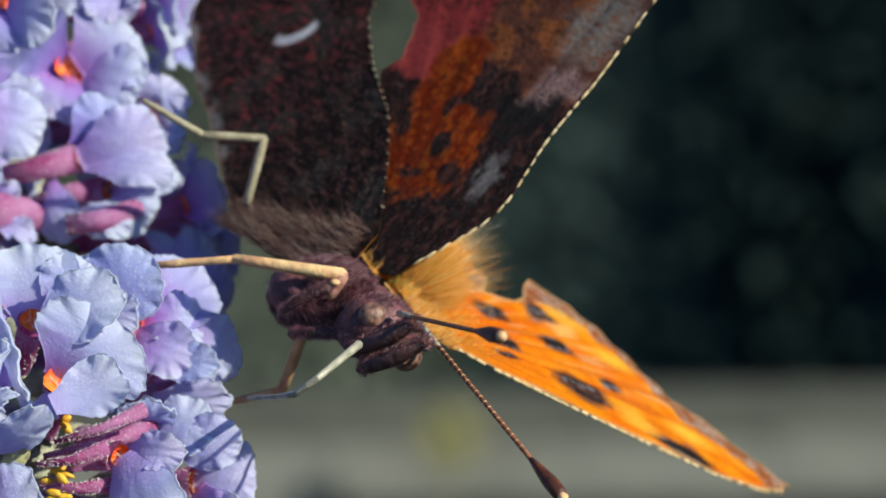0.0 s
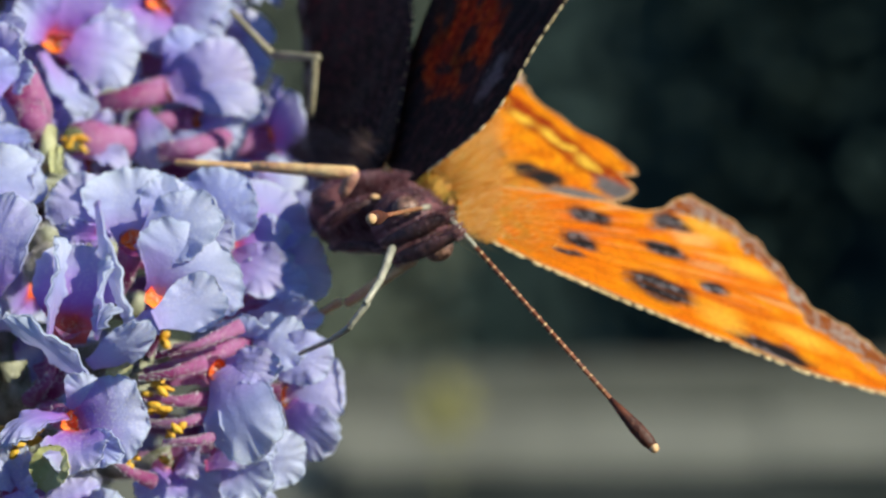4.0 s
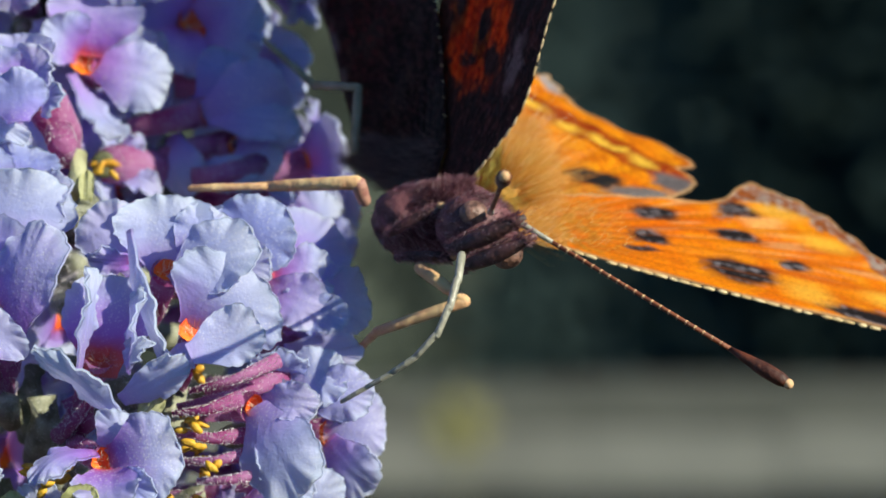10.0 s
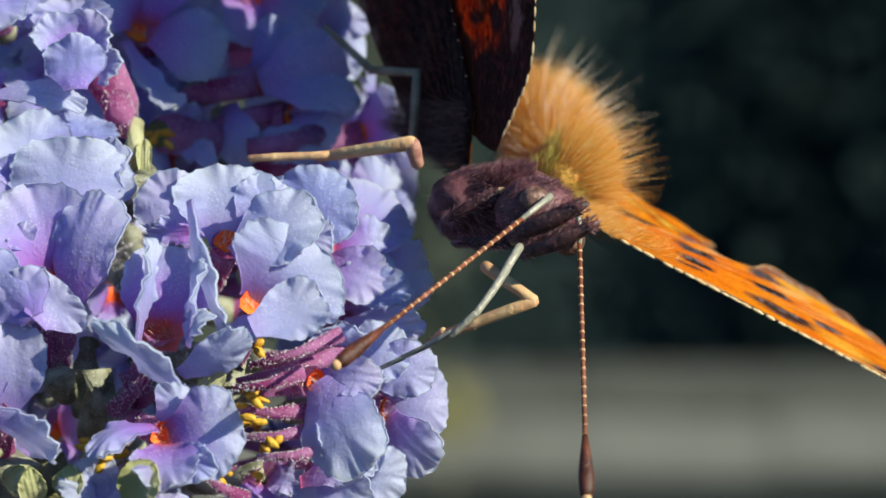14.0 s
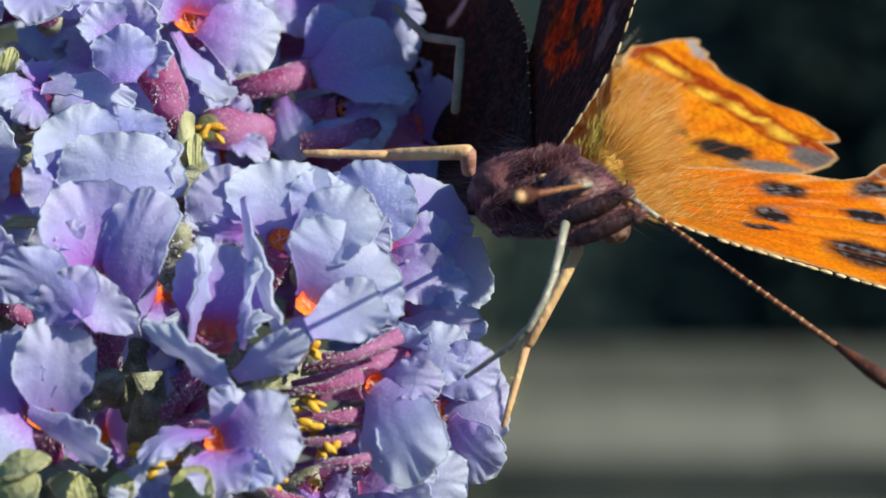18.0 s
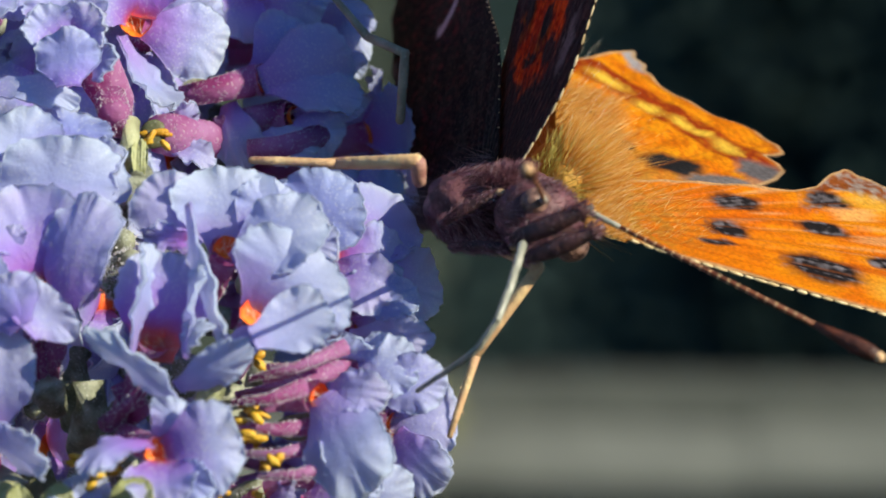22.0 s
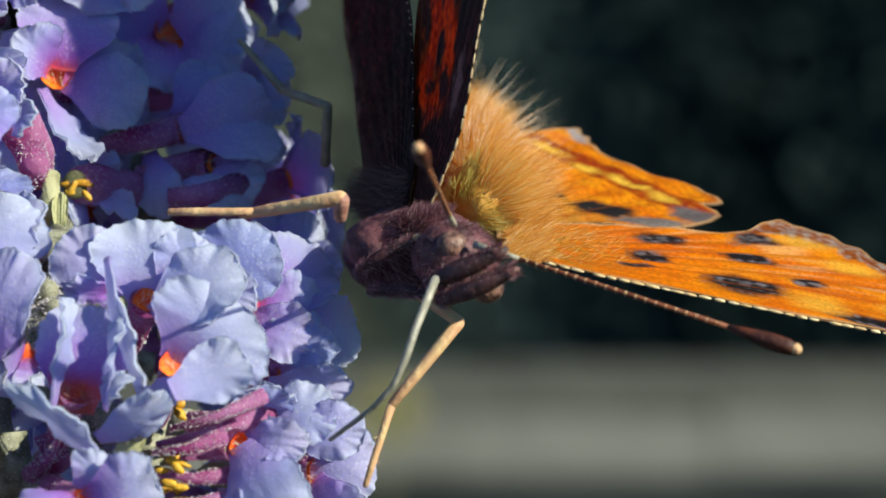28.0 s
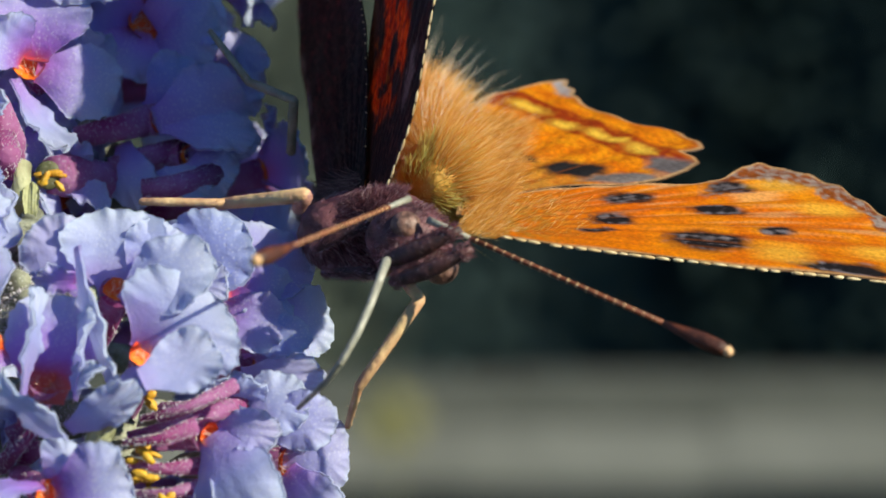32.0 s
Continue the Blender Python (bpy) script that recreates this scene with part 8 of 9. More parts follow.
    walk(proboscis_links[3], [
        (0, pose(-0.00579, -0.00789, -0.00101, -102.6, 31.6, 156.9)), (1, pose(-0.00517, -0.00505, -0.00244, -93.1, 18.8, 170.6)),
        (2, pose(-0.00610, -0.00738, -0.00190, -98.8, 27.2, 161.2)), (4.5, pose(-0.00512, -0.00733, -0.00281, -106.3, 54.1, 160.1)),
        (5, pose(-0.00520, -0.00704, -0.00215, -113.2, 53.6, 152.0)), (6, pose(-0.00493, -0.00615, -0.00382, -102.3, 36.8, 160.0)),
        (7, pose(-0.00476, -0.00718, -0.00299, -107.1, 32.6, 150.3)), (8, pose(-0.00540, -0.00704, -0.00303, -105.1, 42.5, 158.2)),
        (9, pose(-0.00541, -0.00630, -0.00371, -105.6, 43.1, 157.8)), (11, pose(-0.00493, -0.00568, -0.00370, -102.9, 46.9, 162.6)),
        (12, pose(-0.00533, -0.00651, -0.00383, -104.6, 39.4, 157.6)), (13, pose(-0.00689, -0.00508, -0.00409, -90.8, 45.6, 178.9)),
        (14.5, pose(-0.00573, -0.00705, -0.00294, -105.8, 40.9, 156.7)), (17, pose(-0.00542, -0.00723, -0.00258, -100.8, 64.1, 168.0)),
        (19, pose(-0.00475, -0.00621, -0.00372, -99.4, 54.9, 168.6)), (21, pose(-0.00490, -0.00726, -0.00293, -122.1, 50.8, 141.0)),
        (23, pose(-0.00524, -0.00664, -0.00350, -104.5, 54.1, 162.3)), (24, pose(-0.00520, -0.00677, -0.00344, -114.0, 56.0, 151.8)),
        (27, pose(-0.00539, -0.00651, -0.00421, -117.1, 51.9, 147.0)), (28, pose(-0.00546, -0.00651, -0.00384, -110.9, 63.5, 156.9)),
        (30, pose(-0.00613, -0.00710, -0.00426, -93.9, 61.9, 175.6)), (31, pose(-0.00561, -0.00709, -0.00391, -111.1, 56.1, 155.1)),
        (32, pose(-0.00550, -0.00700, -0.00385, -84.5, 59.8, -173.7))])
    walk(proboscis_links[4], [
        (0, pose(-0.00677, -0.00747, -0.00167, -98.9, 6.5, 125.8)), (1, pose(-0.00644, -0.00484, -0.00288, -91.6, 8.2, 168.8)),
        (2, pose(-0.00724, -0.00699, -0.00251, -104.8, 16.5, 137.0)), (4.5, pose(-0.00586, -0.00706, -0.00390, -115.9, 26.1, 132.2)),
        (5, pose(-0.00591, -0.00667, -0.00323, -112.2, 27.4, 138.4)), (6, pose(-0.00595, -0.00578, -0.00462, -95.8, 12.9, 155.3)),
        (7, pose(-0.00575, -0.00662, -0.00372, -104.1, 18.0, 140.8)), (8, pose(-0.00632, -0.00667, -0.00394, -110.0, 25.1, 139.3)),
        (9, pose(-0.00633, -0.00592, -0.00464, -105.4, 29.0, 150.4)), (11, pose(-0.00582, -0.00541, -0.00470, -101.7, 31.3, 158.2)),
        (12, pose(-0.00630, -0.00611, -0.00469, -107.0, 28.5, 147.4)), (13, pose(-0.00784, -0.00507, -0.00506, -95.3, 40.8, 171.9)),
        (14.5, pose(-0.00664, -0.00666, -0.00380, -106.8, 20.8, 139.6)), (17, pose(-0.00598, -0.00711, -0.00377, -127.4, 33.7, 125.9)),
        (19, pose(-0.00552, -0.00605, -0.00484, -109.3, 35.8, 149.1)), (21, pose(-0.00555, -0.00673, -0.00397, -120.7, 32.4, 132.1)),
        (23, pose(-0.00599, -0.00640, -0.00458, -112.5, 31.8, 141.8)), (24, pose(-0.00587, -0.00641, -0.00456, -116.7, 35.5, 139.1)),
        (27, pose(-0.00610, -0.00606, -0.00528, -115.8, 39.4, 142.8)), (28, pose(-0.00602, -0.00627, -0.00505, -116.8, 39.8, 141.7)),
        (30, pose(-0.00677, -0.00705, -0.00545, -126.5, 37.6, 129.5)), (31, pose(-0.00628, -0.00678, -0.00500, -125.6, 36.2, 129.5)),
        (32, pose(-0.00617, -0.00707, -0.00501, -127.6, 38.9, 129.2))])
    walk(proboscis_links[5], [
        (0, pose(-0.00757, -0.00637, -0.00182, -93.2, 2.0, 121.2)), (1, pose(-0.00777, -0.00457, -0.00308, -91.2, 5.9, 168.4)),
        (2, pose(-0.00820, -0.00610, -0.00290, -104.0, 11.9, 129.6)), (4.5, pose(-0.00668, -0.00615, -0.00450, -109.4, 15.2, 126.7)),
        (5, pose(-0.00681, -0.00586, -0.00386, -107.9, 19.0, 135.2)), (6, pose(-0.00716, -0.00522, -0.00493, -93.6, 7.4, 153.8)),
        (7, pose(-0.00676, -0.00580, -0.00415, -102.6, 14.6, 138.3)), (8, pose(-0.00726, -0.00586, -0.00452, -108.5, 19.5, 135.0)),
        (9, pose(-0.00737, -0.00533, -0.00531, -104.8, 25.1, 148.2)), (11, pose(-0.00690, -0.00497, -0.00541, -101.0, 27.1, 156.8)),
        (12, pose(-0.00732, -0.00546, -0.00535, -106.9, 25.3, 144.7)), (13, pose(-0.00887, -0.00492, -0.00596, -97.1, 38.1, 168.6)),
        (14.5, pose(-0.00761, -0.00583, -0.00428, -105.2, 16.8, 136.8)), (17, pose(-0.00664, -0.00619, -0.00452, -123.0, 23.1, 121.1)),
        (19, pose(-0.00647, -0.00548, -0.00564, -107.5, 25.8, 144.1)), (21, pose(-0.00633, -0.00587, -0.00470, -119.6, 28.6, 130.2)),
        (23, pose(-0.00690, -0.00568, -0.00531, -110.7, 25.1, 138.4)), (24, pose(-0.00671, -0.00568, -0.00535, -115.3, 29.5, 136.2)),
        (27, pose(-0.00694, -0.00542, -0.00615, -115.6, 36.3, 141.0)), (28, pose(-0.00684, -0.00562, -0.00593, -114.2, 30.0, 138.1)),
        (30, pose(-0.00745, -0.00622, -0.00628, -123.1, 22.7, 120.6)), (31, pose(-0.00698, -0.00593, -0.00581, -125.5, 31.3, 126.1)),
        (32, pose(-0.00684, -0.00626, -0.00586, -127.9, 24.1, 117.7))])
    walk(proboscis_links[6], [
        (0, pose(-0.00828, -0.00519, -0.00187, -93.7, 2.1, 119.4)), (1, pose(-0.00911, -0.00430, -0.00322, -91.3, 6.6, 168.5)),
        (2, pose(-0.00905, -0.00507, -0.00318, -104.5, 11.5, 127.6)), (4.5, pose(-0.00747, -0.00509, -0.00485, -109.9, 14.5, 124.6)),
        (5, pose(-0.00773, -0.00495, -0.00431, -108.8, 18.7, 133.2)), (6, pose(-0.00838, -0.00462, -0.00510, -94.2, 8.2, 152.7)),
        (7, pose(-0.00775, -0.00491, -0.00449, -103.4, 14.6, 136.5)), (8, pose(-0.00818, -0.00495, -0.00498, -109.3, 19.1, 133.0)),
        (9, pose(-0.00843, -0.00468, -0.00589, -105.5, 25.3, 146.9)), (11, pose(-0.00803, -0.00449, -0.00603, -101.6, 27.6, 156.2)),
        (12, pose(-0.00833, -0.00474, -0.00593, -107.6, 25.2, 143.2)), (13, pose(-0.00993, -0.00471, -0.00681, -97.7, 37.1, 167.4)),
        (14.5, pose(-0.00857, -0.00493, -0.00468, -106.0, 16.6, 134.9)), (17, pose(-0.00729, -0.00511, -0.00506, -123.7, 21.8, 119.1)),
        (19, pose(-0.00747, -0.00476, -0.00623, -108.1, 25.2, 142.4)), (21, pose(-0.00711, -0.00495, -0.00536, -120.8, 28.0, 128.2)),
        (23, pose(-0.00783, -0.00486, -0.00589, -111.5, 24.6, 136.5)), (24, pose(-0.00757, -0.00486, -0.00603, -116.4, 29.0, 134.4)),
        (27, pose(-0.00780, -0.00472, -0.00697, -116.8, 36.1, 139.4)), (28, pose(-0.00772, -0.00483, -0.00661, -115.1, 29.3, 136.2)),
        (30, pose(-0.00809, -0.00513, -0.00681, -123.4, 20.8, 118.3)), (31, pose(-0.00767, -0.00498, -0.00652, -126.6, 30.3, 124.2)),
        (32, pose(-0.00742, -0.00515, -0.00642, -128.2, 21.9, 115.3))])
    walk(leg_a_tarsus, [
        (0, pose(-0.01334, 0.00130, 0.00404, 90.8, -3.4, -13.3)), (1, pose(-0.01438, 0.00130, 0.00468, 91.2, -5.1, -13.1)),
        (2, pose(-0.01326, 0.00130, 0.00373, 90.7, -2.8, -14.2)), (2.5, pose(-0.01300, 0.00130, 0.00390, 90.3, -1.2, -14.2)),
        (4.5, pose(-0.01492, 0.00131, 0.00409, 89.0, 5.1, -11.3)), (5, pose(-0.01532, 0.00131, 0.00485, 89.1, 4.6, -11.4)),
        (5.5, pose(-0.01523, 0.00131, 0.00446, 89.4, 3.0, -11.5)), (6, pose(-0.01631, 0.00131, 0.00365, 89.7, 1.4, -11.7)),
        (6.5, pose(-0.01560, 0.00131, 0.00365, 89.7, 1.2, -11.8)), (7, pose(-0.01571, 0.00131, 0.00381, 89.6, 1.8, -11.8)),
        (7.5, pose(-0.01563, 0.00131, 0.00368, 89.7, 1.4, -11.7)), (8, pose(-0.01588, 0.00131, 0.00348, 89.8, 1.1, -11.5)),
        (8.5, pose(-0.01627, 0.00131, 0.00294, 90.2, -1.0, -11.5)), (9, pose(-0.01616, 0.00131, 0.00279, 90.1, -0.3, -11.6)),
        (9.5, pose(-0.01557, 0.00131, 0.00317, 89.9, 0.6, -11.6)), (10, pose(-0.01629, 0.00131, 0.00296, 90.2, -0.8, -11.4)),
        (10.5, pose(-0.01599, 0.00131, 0.00292, 90.1, -0.7, -11.6)), (11, pose(-0.01585, 0.00131, 0.00295, 90.1, -0.7, -11.6)),
        (11.5, pose(-0.01699, 0.00131, 0.00242, 90.7, -3.3, -11.5)), (12, pose(-0.01582, 0.00131, 0.00297, 90.1, -0.4, -11.6)),
        (12.5, pose(-0.01559, 0.00131, 0.00200, 90.7, -3.1, -11.9)), (13, pose(-0.01445, 0.00131, 0.00170, 90.8, -3.7, -12.1)),
        (13.5, pose(-0.01489, 0.00131, 0.00250, 90.5, -2.3, -12.2)), (14, pose(-0.01602, 0.00131, 0.00353, 90.5, -2.1, -12.1)),
        (14.5, pose(-0.01596, 0.00131, 0.00278, 90.5, -2.5, -11.8)), (16.5, pose(-0.01470, 0.00131, 0.00335, 89.6, 2.0, -11.6)),
        (17, pose(-0.01474, 0.00131, 0.00335, 89.6, 1.7, -11.7)), (17.5, pose(-0.01468, 0.00131, 0.00303, 89.8, 1.2, -12.1)),
        (18, pose(-0.01511, 0.00131, 0.00314, 89.7, 1.3, -11.8)), (18.5, pose(-0.01530, 0.00131, 0.00283, 89.9, 0.4, -11.8)),
        (19, pose(-0.01530, 0.00131, 0.00279, 89.8, 1.1, -11.8)), (19.5, pose(-0.01546, 0.00131, 0.00277, 89.9, 0.3, -11.7)),
        (20, pose(-0.01542, 0.00131, 0.00338, 89.7, 1.3, -11.6)), (20.5, pose(-0.01452, 0.00131, 0.00375, 89.5, 2.6, -11.5)),
        (21, pose(-0.01476, 0.00131, 0.00375, 89.5, 2.6, -11.5)), (21.5, pose(-0.01550, 0.00131, 0.00341, 89.6, 2.0, -11.7)),
        (22, pose(-0.01539, 0.00131, 0.00336, 89.6, 1.7, -11.7)), (22.5, pose(-0.01534, 0.00131, 0.00337, 89.5, 2.2, -11.7)),
        (23, pose(-0.01561, 0.00131, 0.00286, 89.9, 0.6, -11.6)), (23.5, pose(-0.01564, 0.00131, 0.00296, 89.8, 1.2, -11.5)),
        (24, pose(-0.01588, 0.00131, 0.00277, 89.9, 0.7, -11.4)), (24.5, pose(-0.01567, 0.00131, 0.00267, 89.9, 0.7, -11.4)),
        (26.5, pose(-0.01588, 0.00131, 0.00179, 90.0, -0.1, -10.6)), (27, pose(-0.01557, 0.00131, 0.00202, 89.8, 0.8, -10.6)),
        (27.5, pose(-0.01573, 0.00131, 0.00177, 90.0, 0.1, -10.7)), (28, pose(-0.01548, 0.00131, 0.00231, 89.9, 0.3, -10.5)),
        (28.5, pose(-0.01562, 0.00131, 0.00186, 90.0, 0.1, -10.5)), (29, pose(-0.01561, 0.00131, 0.00160, 90.0, -0.1, -10.5)),
        (29.5, pose(-0.01565, 0.00131, 0.00154, 90.1, -0.3, -10.6)), (30, pose(-0.01554, 0.00131, 0.00127, 90.3, -1.4, -10.6)),
        (30.5, pose(-0.01552, 0.00131, 0.00163, 90.0, -0.1, -10.6)), (31, pose(-0.01482, 0.00131, 0.00193, 89.9, 0.6, -10.5)),
        (31.5, pose(-0.01467, 0.00131, 0.00190, 89.5, 2.4, -10.8)), (32, pose(-0.01470, 0.00131, 0.00176, 89.7, 1.4, -10.8))])
    walk(leg_a_tibia, [
        (0, pose(-0.00484, -0.00042, 0.00348, -88.4, -9.3, 170.1)), (1, pose(-0.00549, 0.00047, 0.00453, -90.0, -5.5, -179.5)),
        (2, pose(-0.00479, -0.00055, 0.00318, -88.3, -8.8, 169.2)), (2.5, pose(-0.00459, -0.00071, 0.00352, -88.7, -5.6, 167.2)),
        (4.5, pose(-0.00687, -0.00096, 0.00332, -88.1, -5.3, 160.4)), (5, pose(-0.00767, -0.00132, 0.00406, -86.9, -6.4, 154.1)),
        (5.5, pose(-0.00762, -0.00139, 0.00386, -87.3, -5.2, 153.1)), (6, pose(-0.00886, -0.00152, 0.00315, -86.9, -5.6, 150.7)),
        (6.5, pose(-0.00811, -0.00151, 0.00317, -87.0, -5.4, 151.1)), (7, pose(-0.00816, -0.00146, 0.00333, -87.4, -4.9, 152.1)),
        (7.5, pose(-0.00793, -0.00135, 0.00324, -87.8, -4.5, 154.3)), (8, pose(-0.00811, -0.00129, 0.00314, -88.4, -3.5, 155.3)),
        (8.5, pose(-0.00849, -0.00130, 0.00299, -89.9, -0.3, 155.2)), (9, pose(-0.00860, -0.00145, 0.00276, -89.7, -0.6, 152.1)),
        (9.5, pose(-0.00803, -0.00144, 0.00307, -89.5, -0.9, 152.2)), (10, pose(-0.00860, -0.00133, 0.00310, -90.5, 1.1, 154.2)),
        (10.5, pose(-0.00841, -0.00142, 0.00301, -90.3, 0.6, 152.6)), (11, pose(-0.00829, -0.00143, 0.00301, -90.1, 0.2, 152.3)),
        (11.5, pose(-0.00929, -0.00132, 0.00304, -92.5, 5.2, 154.5)), (12, pose(-0.00821, -0.00140, 0.00300, -90.0, 0.0, 153.1)),
        (12.5, pose(-0.00832, -0.00163, 0.00256, -93.0, 4.8, 148.3)), (13, pose(-0.00760, -0.00186, 0.00239, -95.0, 6.5, 142.2)),
        (13.5, pose(-0.00793, -0.00183, 0.00300, -93.7, 5.0, 143.7)), (14, pose(-0.00879, -0.00169, 0.00411, -93.9, 6.1, 147.4)),
        (14.5, pose(-0.00838, -0.00147, 0.00328, -92.3, 4.5, 152.2)), (16.5, pose(-0.00757, -0.00172, 0.00291, -87.0, -4.4, 145.9)),
        (17, pose(-0.00770, -0.00179, 0.00324, -90.1, 0.2, 144.4)), (17.5, pose(-0.00782, -0.00190, 0.00298, -90.3, 0.4, 141.8)),
        (18, pose(-0.00809, -0.00181, 0.00310, -90.5, 0.7, 144.0)), (18.5, pose(-0.00826, -0.00180, 0.00293, -91.3, 1.8, 144.2)),
        (19, pose(-0.00819, -0.00176, 0.00283, -91.2, 1.8, 145.3)), (19.5, pose(-0.00830, -0.00173, 0.00298, -92.1, 3.2, 146.1)),
        (20, pose(-0.00823, -0.00172, 0.00342, -91.2, 1.8, 146.4)), (20.5, pose(-0.00767, -0.00186, 0.00324, -86.2, -4.9, 141.7)),
        (21, pose(-0.00799, -0.00190, 0.00325, -86.0, -4.8, 140.4)), (21.5, pose(-0.00850, -0.00182, 0.00322, -89.5, -0.7, 143.7)),
        (22, pose(-0.00836, -0.00180, 0.00328, -90.4, 0.5, 144.1)), (22.5, pose(-0.00826, -0.00176, 0.00326, -90.4, 0.6, 145.0)),
        (23, pose(-0.00848, -0.00172, 0.00305, -92.2, 3.3, 145.8)), (23.5, pose(-0.00839, -0.00165, 0.00308, -91.8, 2.8, 147.4)),
        (24, pose(-0.00862, -0.00163, 0.00302, -92.6, 4.2, 147.7)), (24.5, pose(-0.00836, -0.00160, 0.00293, -92.6, 4.3, 148.5)),
        (26.5, pose(-0.00853, -0.00151, 0.00237, -94.7, 7.9, 149.1)), (27, pose(-0.00833, -0.00158, 0.00248, -94.6, 7.2, 147.5)),
        (27.5, pose(-0.00848, -0.00157, 0.00237, -95.3, 8.5, 147.7)), (28, pose(-0.00809, -0.00149, 0.00283, -94.4, 7.5, 149.6)),
        (28.5, pose(-0.00831, -0.00154, 0.00236, -94.3, 7.0, 148.3)), (29, pose(-0.00824, -0.00150, 0.00214, -94.3, 7.3, 149.2)),
        (29.5, pose(-0.00838, -0.00157, 0.00212, -94.9, 7.8, 147.8)), (30, pose(-0.00826, -0.00155, 0.00201, -95.5, 9.0, 148.2)),
        (30.5, pose(-0.00825, -0.00156, 0.00222, -95.1, 8.3, 148.0)), (31, pose(-0.00758, -0.00158, 0.00232, -93.9, 6.1, 147.4)),
        (31.5, pose(-0.00761, -0.00168, 0.00193, -91.9, 2.8, 145.1)), (32, pose(-0.00766, -0.00169, 0.00193, -92.7, 3.8, 144.8))])
    walk(leg_a_femur, [
        (0, pose(-0.00484, -0.00042, 0.00348, -111.9, 54.3, 153.7)), (1, pose(-0.00549, 0.00047, 0.00453, -91.2, 70.0, 178.7)),
        (2, pose(-0.00479, -0.00055, 0.00318, -107.4, 44.9, 156.1)), (2.5, pose(-0.00459, -0.00071, 0.00352, -107.8, 44.8, 155.6)),
        (4.5, pose(-0.00687, -0.00096, 0.00332, -149.1, 59.0, 117.1)), (5, pose(-0.00767, -0.00132, 0.00406, 178.5, 62.3, 88.7)),
        (5.5, pose(-0.00762, -0.00139, 0.00386, -179.3, 59.9, 90.6)), (6, pose(-0.00886, -0.00152, 0.00315, 141.1, 47.3, 59.3)),
        (6.5, pose(-0.00811, -0.00151, 0.00317, 164.3, 51.3, 77.6)), (7, pose(-0.00816, -0.00146, 0.00333, 163.1, 53.5, 76.3)),
        (7.5, pose(-0.00793, -0.00135, 0.00324, 171.4, 54.9, 82.9)), (8, pose(-0.00811, -0.00129, 0.00314, 164.9, 54.2, 77.6)),
        (8.5, pose(-0.00849, -0.00130, 0.00299, 151.2, 50.7, 66.9)), (9, pose(-0.00860, -0.00145, 0.00276, 148.2, 45.4, 66.2)),
        (9.5, pose(-0.00803, -0.00144, 0.00307, 169.9, 51.6, 82.1)), (10, pose(-0.00860, -0.00133, 0.00310, 149.7, 51.2, 65.5)),
        (10.5, pose(-0.00841, -0.00142, 0.00301, 157.0, 50.1, 72.0)), (11, pose(-0.00829, -0.00143, 0.00301, 161.7, 50.4, 75.7)),
        (11.5, pose(-0.00929, -0.00132, 0.00304, 131.7, 46.1, 51.0)), (12, pose(-0.00821, -0.00140, 0.00300, 165.4, 51.0, 78.5)),
        (12.5, pose(-0.00832, -0.00163, 0.00256, 161.4, 41.9, 77.3)), (13, pose(-0.00760, -0.00186, 0.00239, -169.7, 37.0, 96.3)),
        (13.5, pose(-0.00793, -0.00183, 0.00300, 178.0, 45.8, 88.6)), (14, pose(-0.00879, -0.00169, 0.00411, 153.4, 55.9, 67.5)),
        (14.5, pose(-0.00838, -0.00147, 0.00328, 163.0, 52.9, 76.3)), (16.5, pose(-0.00757, -0.00172, 0.00291, -166.3, 45.7, 99.9)),
        (17, pose(-0.00770, -0.00179, 0.00324, -171.2, 48.9, 96.7)), (17.5, pose(-0.00782, -0.00190, 0.00298, -174.4, 44.7, 93.9)),
        (18, pose(-0.00809, -0.00181, 0.00310, 177.0, 47.3, 87.8)), (18.5, pose(-0.00826, -0.00180, 0.00293, 171.4, 45.2, 83.9)),
        (19, pose(-0.00819, -0.00176, 0.00283, 174.2, 44.6, 85.9)), (19.5, pose(-0.00830, -0.00173, 0.00298, 171.0, 46.7, 83.5)),
        (20, pose(-0.00823, -0.00172, 0.00342, 174.2, 51.8, 85.5)), (20.5, pose(-0.00767, -0.00186, 0.00324, -167.2, 47.8, 99.6)),
        (21, pose(-0.00799, -0.00190, 0.00325, -177.1, 47.8, 92.2)), (21.5, pose(-0.00850, -0.00182, 0.00322, 167.0, 48.1, 80.2)),
        (22, pose(-0.00836, -0.00180, 0.00328, 171.8, 49.1, 83.8)), (22.5, pose(-0.00826, -0.00176, 0.00326, 175.5, 49.5, 86.6)),
        (23, pose(-0.00848, -0.00172, 0.00305, 168.3, 47.5, 81.3)), (23.5, pose(-0.00839, -0.00165, 0.00308, 171.7, 48.9, 83.7)),
        (24, pose(-0.00862, -0.00163, 0.00302, 164.1, 48.0, 78.1)), (24.5, pose(-0.00836, -0.00160, 0.00293, 173.7, 47.9, 85.3)),
        (26.5, pose(-0.00853, -0.00151, 0.00237, 167.8, 41.1, 81.9)), (27, pose(-0.00833, -0.00158, 0.00248, 177.1, 42.1, 88.1)),
        (27.5, pose(-0.00848, -0.00157, 0.00237, 171.1, 40.4, 84.2)), (28, pose(-0.00809, -0.00149, 0.00283, -172.3, 48.2, 95.7)),
        (28.5, pose(-0.00831, -0.00154, 0.00236, 179.5, 40.7, 89.7)), (29, pose(-0.00824, -0.00150, 0.00214, -176.5, 37.5, 92.1)),
        (29.5, pose(-0.00838, -0.00157, 0.00212, 177.6, 36.3, 88.6)), (30, pose(-0.00826, -0.00155, 0.00201, -175.8, 34.5, 92.4)),
